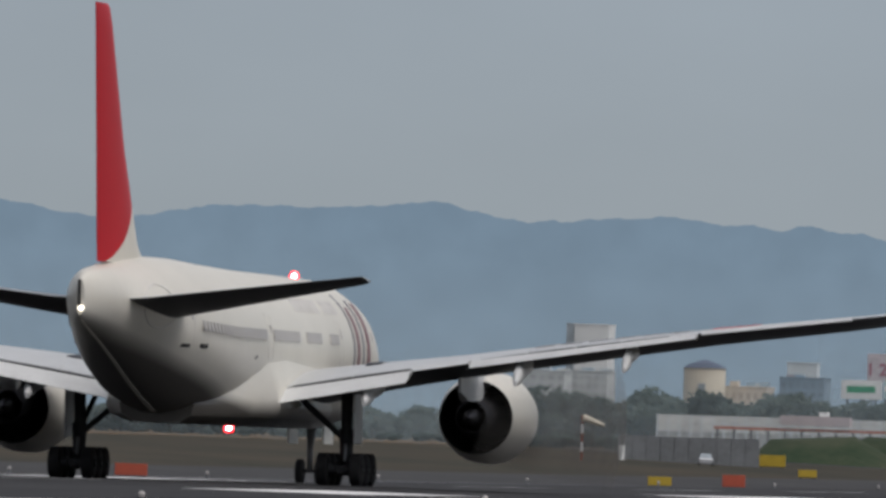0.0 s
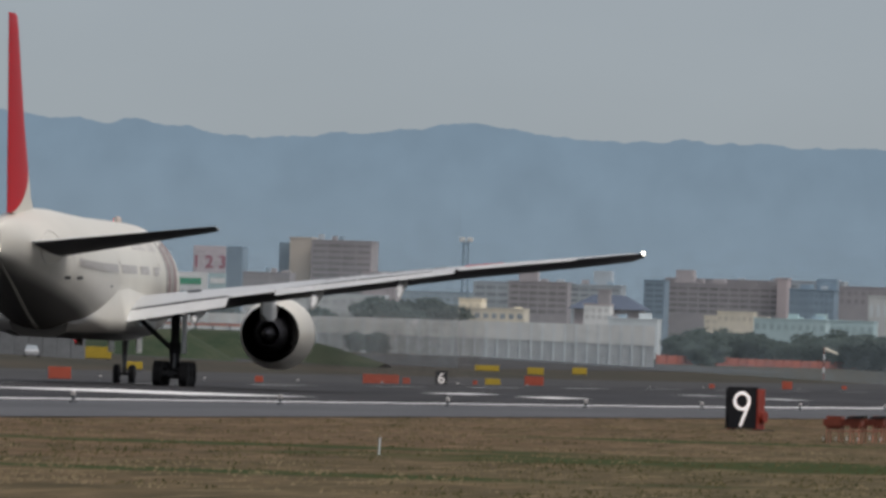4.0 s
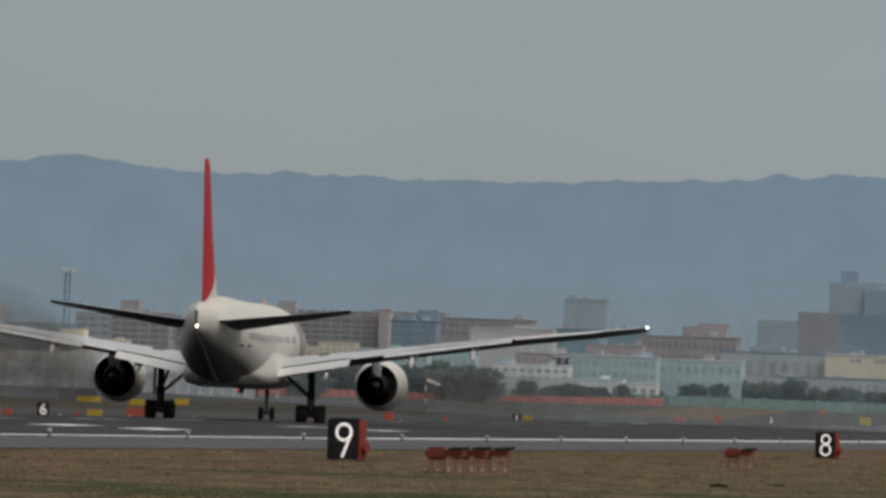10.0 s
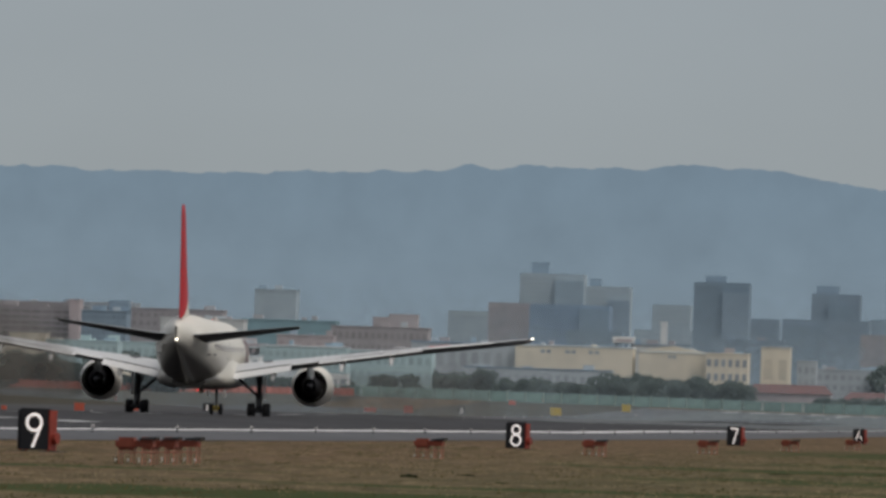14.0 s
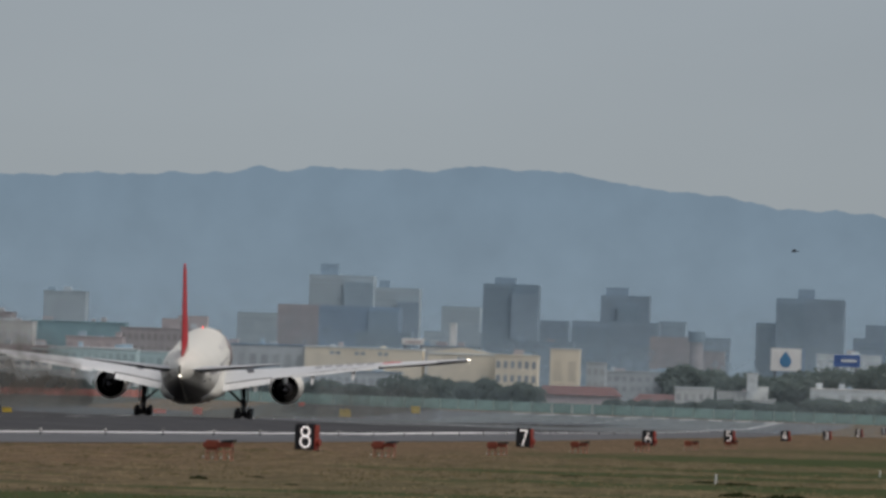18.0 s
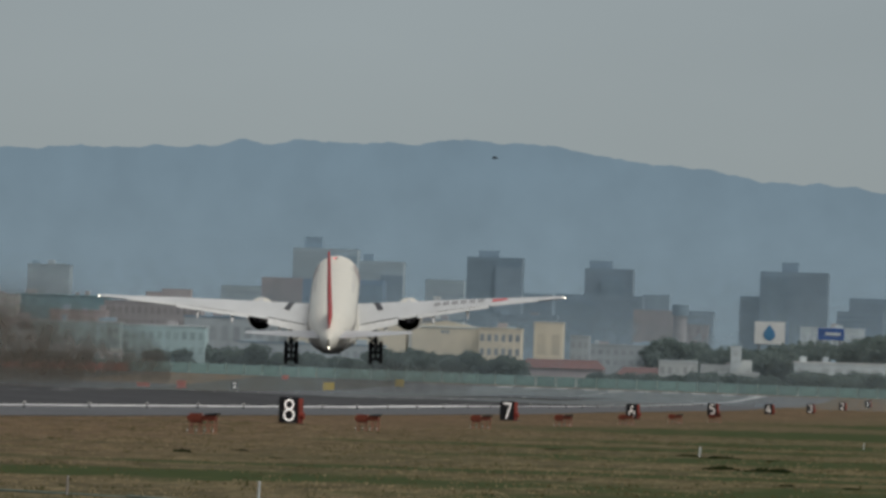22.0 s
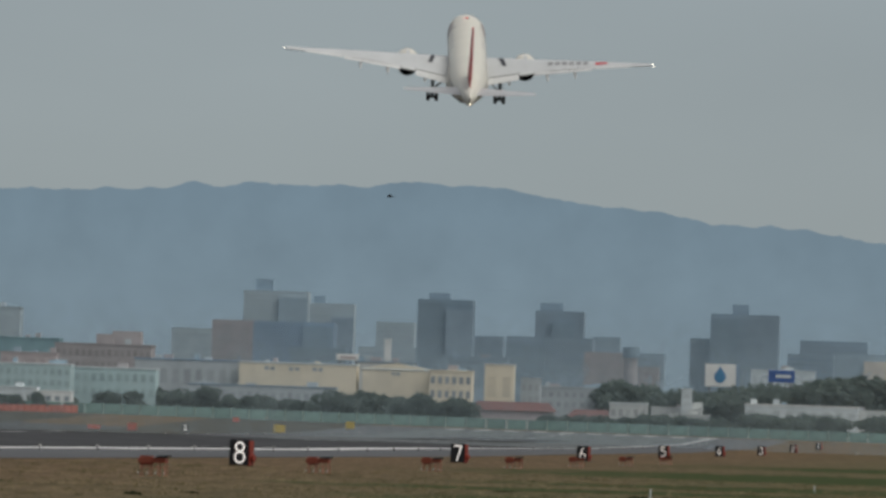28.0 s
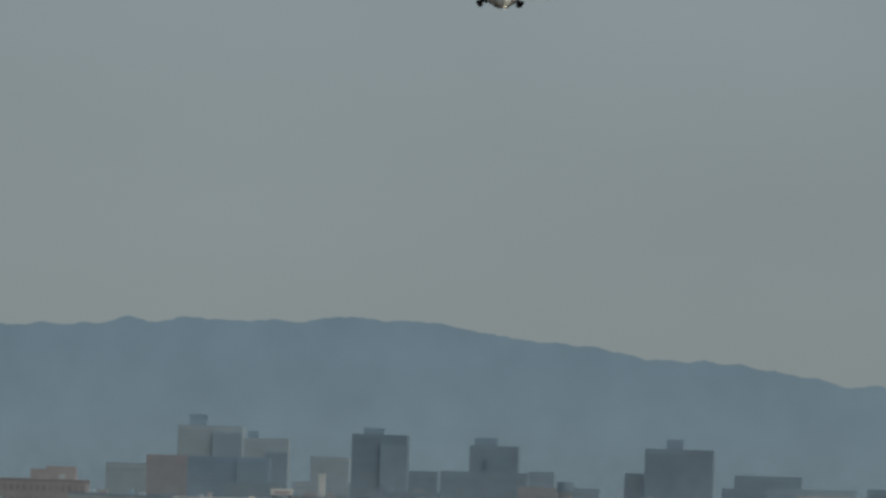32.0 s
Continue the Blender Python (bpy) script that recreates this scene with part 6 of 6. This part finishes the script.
    for sx in (-0.42, 0.42):
        part("wheel", lathe([(-0.16, 0.2), (-0.17, 0.45), (-0.12, 0.53), (0.12, 0.53), (0.17, 0.45), (0.16, 0.2), (0.05, 0.18)], (sx, 25.4, 0.53), 24, axis="X"), TYRE, ng, smooth=True)
    for sx in (-0.75, 0.75):
        part("gear_door", box(sx - 0.03, sx + 0.03, 24.0, 26.6, 1.7, 2.7), WHITE, ng)
    return root


plane = airliner()


def ahead(y):
    """Draws the forward fuselage in a little."""
    return y if y < 12 else 12 + (y - 12) * 0.9


shaped = set()
for ob in plane.children_recursive:
    top = ob if ob.parent == plane else ob.parent
    if top.name.split(".")[0] not in ("fuselage", "nose_gear_leg", "axle", "wheel", "gear_door"):
        continue
    if ob.matrix_basis.translation.y:
        ob.matrix_basis.translation.y = ahead(ob.matrix_basis.translation.y)
    elif ob.data not in shaped:
        shaped.add(ob.data)
        for v in ob.data.vertices:
            v.co.y = ahead(v.co.y)
tagged(plane, "white twin-engine airliner with a red tail fin taking off", "airplane")

# main gear: legs and six-wheel trucks, posed in the airliner's space about the pivots
PIVOT = {1: Vector((5.5, -0.2, 3.9)), -1: Vector((-5.5, -0.2, 3.9))}


def main_leg(side):
    bm = tube((0, 0, 0.1), (0, 0, -3.1), 0.26, 0.2, 14)
    tube((0, 0, -1.6), (0, 0.05, -3.2), 0.32, 0.24, 14, bm=bm)
    leg = part("main_gear_leg", bm, DARKMETAL, plane, "dark main gear leg", True)
    part("side_brace", tube((0, 0, -2.1), (-side * 2.0, 0.1, -0.35), 0.13, n=10), DARKMETAL, leg)
    part("drag_brace", tube((0, 0, -1.9), (-side * 0.4, 2.0, -0.2), 0.11, n=10), DARKMETAL, leg)
    part("torsion_link", tube((0, -0.25, -2.2), (0, -0.42, -2.9), 0.07, n=8), STEEL, leg)
    part("gear_door", box(side * 0.42, side * 0.48, -0.9, 1.0, -2.2, -0.2, bevel=0.02), WINGGREY, leg, "grey leg door")
    leg.matrix_basis = Matrix.Translation(PIVOT[side])
    return leg


def truck(side):
    bm = tube((0, -1.55, 0), (0, 1.55, 0), 0.17, n=12)
    beam = part("truck", bm, DARKMETAL, plane, "dark truck beam with six wheels", True)
    for y in (-1.46, 0.0, 1.46):
        part("axle", tube((-0.95, y, 0), (0.95, y, 0), 0.08, n=8), DARKMETAL, beam)
        for sx in (-0.68, 0.68):
            part("brake", lathe([(-0.14, 0.08), (-0.14, 0.26), (0.14, 0.26), (0.14, 0.08)], (sx * 0.46, y, 0), 16, axis="X"), DARKMETAL, beam)
            part("wheel", lathe([(-0.22, 0.2), (-0.25, 0.55), (-0.19, 0.66), (0.19, 0.66), (0.25, 0.55), (0.22, 0.2), (0.06, 0.18)], (sx, y, 0), 28, axis="X"), TYRE, beam, smooth=True)
    beam.matrix_basis = Matrix.Translation(PIVOT[side] + Vector((0, 0, -3.24)))
    return beam


legs = {s: main_leg(s) for s in (1, -1)}
trucks = {s: truck(s) for s in (1, -1)}


def beacon(x, y, z, flip):
    """A turning beacon: one side of its head is a lit lens, the rest a pale dome."""
    bm = lathe([(-0.1, 0.23), (0.24, 0.23), (0.37, 0.15), (0.41, 0.01)], (0, 0, 0), 20, axis="Z")
    head = part("beacon", bm, PALEDOME, plane, "pale-domed anti-collision beacon", True)
    bm = lathe([(-0.08, 0.01), (-0.06, 0.14), (0.0, 0.20), (0.05, 0.14), (0.07, 0.01)], (0, -0.20, 0.15), 16)
    part("lens", bm, LAMPR, head, "glowing red lens", True)
    bm = lathe([(-0.06, 0.01), (-0.04, 0.08), (0.0, 0.11), (0.04, 0.01)], (0, -0.27, 0.15), 12)
    part("filament", bm, LAMPCORE, head, "white-hot lamp core", True)
    return head, Matrix.Translation((x, y, z)) @ Matrix.Diagonal((0.7, 0.7, 0.7 * flip, 1))


beacons = [beacon(0, 18.8, 8.52, 1), beacon(0, 3.6, 2.08, 1)]


# ---- birds ----
def bird(name="bird"):
    root = empty(name)
    rings = [[Vector((r * math.cos(a), y, r * math.sin(a))) for a in [2 * math.pi * i / 10 for i in range(10)]] for y, r in ((-0.24, 0.01), (-0.14, 0.05), (0.0, 0.075), (0.12, 0.06), (0.2, 0.035), (0.26, 0.005))]
    part("body", loft(rings), BIRD, root, smooth=True)
    for s in (-1, 1):
        sec = [[Vector((s * x, y0, z)), Vector((s * x, y1, z)), Vector((s * x, y1, z + 0.012)), Vector((s * x, y0, z + 0.012))] for x, y0, y1, z in ((0.03, -0.1, 0.1, 0.02), (0.2, -0.1, 0.11, 0.09), (0.42, -0.06, 0.02, 0.05))]
        part("wing", loft(sec), BIRD, root)
    part("tail", box(-0.05, 0.05, -0.38, -0.22, 0, 0.015), BIRD, root)
    root.scale = (1.4, 1.4, 1.4)
    tagged(root, "small black bird in flight", "bird", "birds")
    return root


birds = [bird(), bird()]

# ---- haze over the city and the engines' exhaust ----
def airy(name, tone, most, falloff):
    """See-through sheet standing for haze or exhaust: lets most light pass, scatters the rest; falloff 'rise' thins it
    upward, 'trail' towards the rims and ends of an exhaust trail.
    """
    m = bpy.data.materials.new(name)
    m.use_nodes = True
    nt = m.node_tree
    nt.nodes.remove(nt.nodes["Principled BSDF"])
    tc = nt.nodes.new("ShaderNodeTexCoord")
    ns = nt.nodes.new("ShaderNodeTexNoise")
    ns.inputs["Detail"].default_value = 4.0
    thin = nt.nodes.new("ShaderNodeMapRange")
    if falloff == "rise":
        sp = nt.nodes.new("ShaderNodeSeparateXYZ")
        nt.links.new(tc.outputs["Object"], sp.inputs[0])
        nt.links.new(sp.outputs["Z"], thin.inputs["Value"])
        thin.inputs["From Min"].default_value, thin.inputs["From Max"].default_value = 0.0, 1.0
        thin.inputs["To Min"].default_value, thin.inputs["To Max"].default_value = 1.0, 0.0
        ns.inputs["Scale"].default_value = 9.0
        nt.links.new(tc.outputs["Object"], ns.inputs["Vector"])
    else:
        sp = nt.nodes.new("ShaderNodeSeparateXYZ")
        nt.links.new(tc.outputs["UV"], sp.inputs[0])
        ends, body = nt.nodes.new("ShaderNodeFloatCurve"), nt.nodes.new("ShaderNodeFloatCurve")
        for node, dots in ((ends, ((0.0, 0.0), (0.08, 0.8), (0.3, 1.0), (0.75, 0.85), (1.0, 0.0))), (body, ((0.0, 0.0), (0.1, 0.6), (0.28, 1.0), (0.6, 0.8), (0.85, 0.25), (1.0, 0.0)))):
            curve = node.mapping.curves[0]
            curve.points[0].location, curve.points[1].location = dots[0], dots[-1]
            for d in dots[1:-1]:
                curve.points.new(*d)
            node.mapping.update()
        nt.links.new(sp.outputs["X"], ends.inputs["Value"])
        nt.links.new(sp.outputs["Y"], body.inputs["Value"])
        thin = nt.nodes.new("ShaderNodeMath")
        thin.operation = "MULTIPLY"
        nt.links.new(ends.outputs[0], thin.inputs[0])
        nt.links.new(body.outputs[0], thin.inputs[1])
        mp = nt.nodes.new("ShaderNodeMapping")
        mp.inputs["Scale"].default_value = (0.25, 0.05, 0.45)
        nt.links.new(tc.outputs["Object"], mp.inputs["Vector"])
        ns.inputs["Scale"].default_value = 1.0
        nt.links.new(mp.outputs["Vector"], ns.inputs["Vector"])
    patchy = nt.nodes.new("ShaderNodeMapRange")
    for key, v in (("From Min", 0.30), ("From Max", 0.68), ("To Min", 0.55 * most), ("To Max", most)):
        patchy.inputs[key].default_value = v
    nt.links.new(ns.outputs["Fac"], patchy.inputs["Value"])
    al = nt.nodes.new("ShaderNodeMath")
    al.operation = "MULTIPLY"
    nt.links.new(thin.outputs[0], al.inputs[0])
    nt.links.new(patchy.outputs[0], al.inputs[1])
    df, tl, clear = (nt.nodes.new("ShaderNodeBsdf" + k) for k in ("Diffuse", "Translucent", "Transparent"))
    df.inputs["Color"].default_value = tl.inputs["Color"].default_value = (*tone, 1)
    both, mx = nt.nodes.new("ShaderNodeMixShader"), nt.nodes.new("ShaderNodeMixShader")
    both.inputs[0].default_value = 0.4
    nt.links.new(df.outputs[0], both.inputs[1])
    nt.links.new(tl.outputs[0], both.inputs[2])
    nt.links.new(al.outputs[0], mx.inputs[0])
    nt.links.new(clear.outputs[0], mx.inputs[1])
    nt.links.new(both.outputs[0], mx.inputs[2])
    nt.links.new(mx.outputs[0], nt.nodes["Material Output"].inputs["Surface"])
    return m


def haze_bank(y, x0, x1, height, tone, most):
    """A long low sheet added for haze across the view of the city, thinning upward."""
    bm = bmesh.new()
    n = 24
    low = [bm.verts.new((x0 + (x1 - x0) * k / n, 6 * math.sin(k * 0.9), -0.02)) for k in range(n + 1)]
    top = [bm.verts.new((v.co.x, v.co.y, 1.0)) for v in low]
    for k in range(n):
        bm.faces.new((low[k], low[k + 1], top[k + 1], top[k]))
    for v in bm.verts:
        v.co.x /= height
        v.co.y /= height
    ob = part("haze_bank", bm, airy("haze_sheet", tone, most, "rise"))
    ob.matrix_basis = Matrix.Translation((0, y, far_level(-200) - 4)) @ Matrix.Diagonal((height, height, height, 1))
    tagged(ob, "thin blue-grey ground haze before the distant city", "haze", kind="stuff")


haze_bank(3785, -480, 60, 40, (0.55, 0.70, 0.80), 0.72)
haze_bank(2240, -520, -236, 30, (0.58, 0.70, 0.75), 0.28)
haze_bank(2660, -420, 40, 21, (0.60, 0.72, 0.76), 0.34)

DUST = airy("brown_grey_exhaust", (0.165, 0.146, 0.122), 0.88, "trail")
THINDUST = airy("thin_brown_exhaust", (0.24, 0.225, 0.20), 0.5, "trail")


def exhaust():
    """Long thin veils of hot sooty air behind the engines, rising and widening as they age."""
    root = empty("jet_exhaust")
    for x0, start, length, low, high, drift in ((9.65, 4.5, 120.0, 1.5, 2.6, 22.0), (-11.4, 0.0, 520.0, 1.6, 12.0, -4.5), (-22.0, 0.0, 480.0, 2.0, 13.0, -4.5)):
        bm = bmesh.new()
        uv = bm.loops.layers.uv.new("along_and_height")
        cols, steps, up = [], 64, 8
        for k in range(steps + 1):
            f = k / steps
            age = 1 - (1 - f) ** 2.5
            x = x0 + drift * (f ** 1.3 if drift > 0 else age) + 0.4 * math.sin(f * f * length * 0.04 + x0)
            z0, z1 = 2.9 - low - 1.1 * age, 2.9 + low + (high - low) * age
            cols.append([(bm.verts.new((x + 0.5 * math.sin(math.pi * r / up), start - length * f * f, z0 + (z1 - z0) * r / up)), f, r / up) for r in range(up + 1)])
        for a, b in zip(cols, cols[1:]):
            for r in range(up):
                quad = (a[r], a[r + 1], b[r + 1], b[r])
                face = bm.faces.new([q[0] for q in quad])
                for lp, q in zip(face.loops, quad):
                    lp[uv].uv = q[1], q[2]
        part("exhaust_trail", bm, THINDUST if drift > 0 else DUST, root, smooth=True)
    tagged(root, "brown-grey jet exhaust trailing along the runway", "exhaust", kind="stuff")
    return root


plume = exhaust()


def motions():
    walk(plane, [
        (0, pose(-100.27, 596.99, 0.36, 0.00, -0.41, -0.25)),
        (1, pose(-100.73, 638.60, 0.34, 0.00, 0.05, -0.35)),
        (2, pose(-100.63, 680.65, 0.32, 0.00, 0.35, 0.15)),
        (3, pose(-100.53, 723.73, 0.34, 0.00, 0.18, 0.45)),
        (3.5, pose(-100.76, 745.80, 0.35, 0.00, 0.08, 0.57)),
        (5.5, pose(-101.67, 837.86, 0.42, 0.00, -0.38, -0.35)),
        (6, pose(-101.71, 862.24, 0.46, 0.00, -0.26, -0.50)),
        (7.5, pose(-101.37, 938.68, 0.49, 0.00, -0.03, -0.32)),
        (8, pose(-101.11, 965.61, 0.52, 0.00, -0.23, -0.18)),
        (9, pose(-100.86, 1021.52, 0.57, 0.00, 0.04, -0.12)),
        (10, pose(-100.80, 1080.42, 0.65, 0.00, 0.25, -0.17)),
        (11, pose(-100.55, 1142.13, 0.69, 0.00, 0.56, 0.00)),
        (12, pose(-100.05, 1205.97, 0.73, 0.00, 0.45, 0.20)),
        (13, pose(-100.53, 1271.84, 0.76, 0.00, 0.21, 0.39)),
        (16, pose(-100.42, 1487.82, 1.03, 0.00, 0.12, 0.14)),
        (17, pose(-99.93, 1560.18, 1.19, 1.90, 0.06, 0.31)),
        (18, pose(-99.69, 1633.17, 1.19, 4.08, 0.15, 0.57)),
        (19, pose(-99.95, 1707.06, 1.01, 6.02, -0.20, 0.33)),
        (20, pose(-99.81, 1782.25, 2.32, 8.27, -0.06, 0.17)),
        (21, pose(-98.92, 1859.27, 3.83, 9.33, -0.48, 0.22)),
        (22, pose(-98.10, 1938.07, 6.80, 11.44, -1.59, 1.73)),
        (23, pose(-97.59, 2018.42, 10.28, 13.25, -1.53, 2.24)),
        (24, pose(-97.47, 2099.99, 15.88, 14.58, -0.36, 2.69)),
        (25, pose(-97.28, 2182.66, 23.88, 15.48, 1.83, 3.17)),
        (25.5, pose(-96.98, 2224.42, 28.46, 15.79, 1.87, 3.24)),
        (27.5, pose(-95.57, 2393.63, 51.19, 15.50, 0.52, 3.54)),
        (28, pose(-95.17, 2436.61, 57.47, 15.41, 0.87, 3.49)),
        (29, pose(-93.95, 2523.53, 69.88, 15.70, 1.10, 3.96)),
        (30, pose(-92.47, 2611.75, 82.72, 15.61, -0.17, 3.83)),
        (31, pose(-92.28, 2701.42, 95.28, 15.20, -0.29, 4.12)),
        (32, pose(-91.75, 2792.59, 108.82, 14.98, -0.19, 3.58)),
    ])
    # the exhaust follows the airliner along the runway, then slides left out of the camera's view
    walk(plume, [(0, pose(-100.1, 597, 0.3)), (1, pose(-100.1, 638.6, 0.3)), (2, pose(-100.1, 680.7, 0.3)), (3, pose(-100.1, 723.7, 0.3)), (3.5, pose(-100.1, 745.8, 0.3)), (6, pose(-100.1, 862.2, 0.3)),
                 (8, pose(-100.1, 965.6, 0.3)), (10, pose(-100.1, 1080.4, 0.4)), (13, pose(-100.1, 1271.8, 0.6)), (16, pose(-100.1, 1487.8, 0.7)), (19, pose(-100.1, 1707, 0.6)),
                 (21, pose(-101.5, 1840, 0.6)), (22, pose(-105.5, 1890, 0.55)), (23, pose(-113, 1930, 0.5)), (25, pose(-140, 1980, 0.5)), (28, pose(-190, 2000, 0.6)), (32, pose(-250, 2010, 0.8))])
    # legs fold inward after the climb begins; trucks hang tail-down once airborne, then level
    fold = ((0, 0), (29.2, 0), (30.0, 9), (31.0, 21), (32.0, 34))
    hang = ((0, 0), (20.3, 0), (21.5, 24), (25.6, 24), (27.2, -13), (29.2, -14), (30.0, -14), (31.0, -14), (32.0, -14))
    times = sorted({t for t, _ in fold} | {t for t, _ in hang})
    for s in (1, -1):
        rows_leg, rows_truck = [], []
        for t in times:
            a = float(np.interp(t, [q[0] for q in fold], [q[1] for q in fold]))
            h = float(np.interp(t, [q[0] for q in hang], [q[1] for q in hang]))
            ext = float(np.interp(t, (19.8, 21.0), (0, 0.8)))
            turn = Matrix.Translation(PIVOT[s]) @ Matrix.Rotation(radians(s * a), 4, "Y")
            rows_leg.append((t, turn @ Matrix.Translation((0, 0, -0.8 * ext))))
            rows_truck.append((t, turn @ Matrix.Translation((0, 0, -3.24 - ext)) @ Matrix.Rotation(radians(h), 4, "X")))
        walk(legs[s], rows_leg)
        walk(trucks[s], rows_truck)
    # the wings bend up a little as they take the weight
    for s, w in wings.items():
        base = Matrix.Translation((s * 3.0, 0, 3.4))
        back = Matrix.Translation((-s * 3.0, 0, -3.4))
        walk(w, [(t, base @ Matrix.Rotation(radians(-s * a), 4, "Y") @ back) for t, a in ((0, -0.5), (3.5, -0.45), (12, 0), (17.5, 0), (19, 0.7), (21, 1.8), (24, 1.9), (32, 1.9))])
    for head, m in beacons:
        walk(head, [(0, m @ pose(0, 0, 0, 0, 0, 9)), (0.2, m @ pose(0, 0, 0, 0, 0, 85)), (0.4, m @ pose(0, 0, 0, 0, 0, 160)), (0.6, m @ pose(0, 0, 0, 0, 0, 200)), (32, m @ pose(0, 0, 0, 0, 0, 205))])
    walk(birds[0], [
        (0, pose(42.02, 1500.0, 13.0, 0, 0, 80)),
        (18, pose(-31.56, 1500.0, 19.84, 0, 7, 80)),
        (19, pose(-38.37, 1500.0, 22.14, 0, 5, 80)),
        (20, pose(-45.17, 1500.0, 25.45, 0, -4, 80)),
        (21, pose(-52.73, 1500.0, 25.99, 0, -8, 80)),
        (22, pose(-60.27, 1500.0, 25.62, 0, -0, 80)),
        (23, pose(-68.62, 1500.0, 23.43, 0, 8, 80)),
        (24, pose(-78.61, 1500.0, 23.99, 0, 5, 80)),
        (25, pose(-87.78, 1500.0, 26.88, 0, -5, 80)),
        (25.5, pose(-92.23, 1500.0, 26.35, 0, 8, 80)),
        (32, pose(-150.12, 1500.0, 19.45, 0, 2, 80)),
    ])
    walk(birds[1], [
        (0, pose(87.51, 1500.0, 28.26, 0, 0, 80)),
        (23, pose(-23.24, 1500.0, 31.23, 0, 8, 80)),
        (24, pose(-31.26, 1500.0, 31.45, 0, 5, 80)),
        (25, pose(-39.75, 1500.0, 31.68, 0, -5, 80)),
        (25.5, pose(-43.95, 1500.0, 30.70, 0, 8, 80)),
        (27.5, pose(-61.21, 1500.0, 26.87, 0, -5, 80)),
        (28, pose(-65.90, 1500.0, 25.84, 0, 8, 80)),
        (29, pose(-76.15, 1500.0, 26.66, 0, 4, 80)),
        (30, pose(-86.24, 1500.0, 26.63, 0, -6, 80)),
        (31, pose(-95.78, 1500.0, 27.86, 0, -7, 80)),
        (32, pose(-105.32, 1500.0, 29.09, 0, 2, 80)),
    ])


motions()
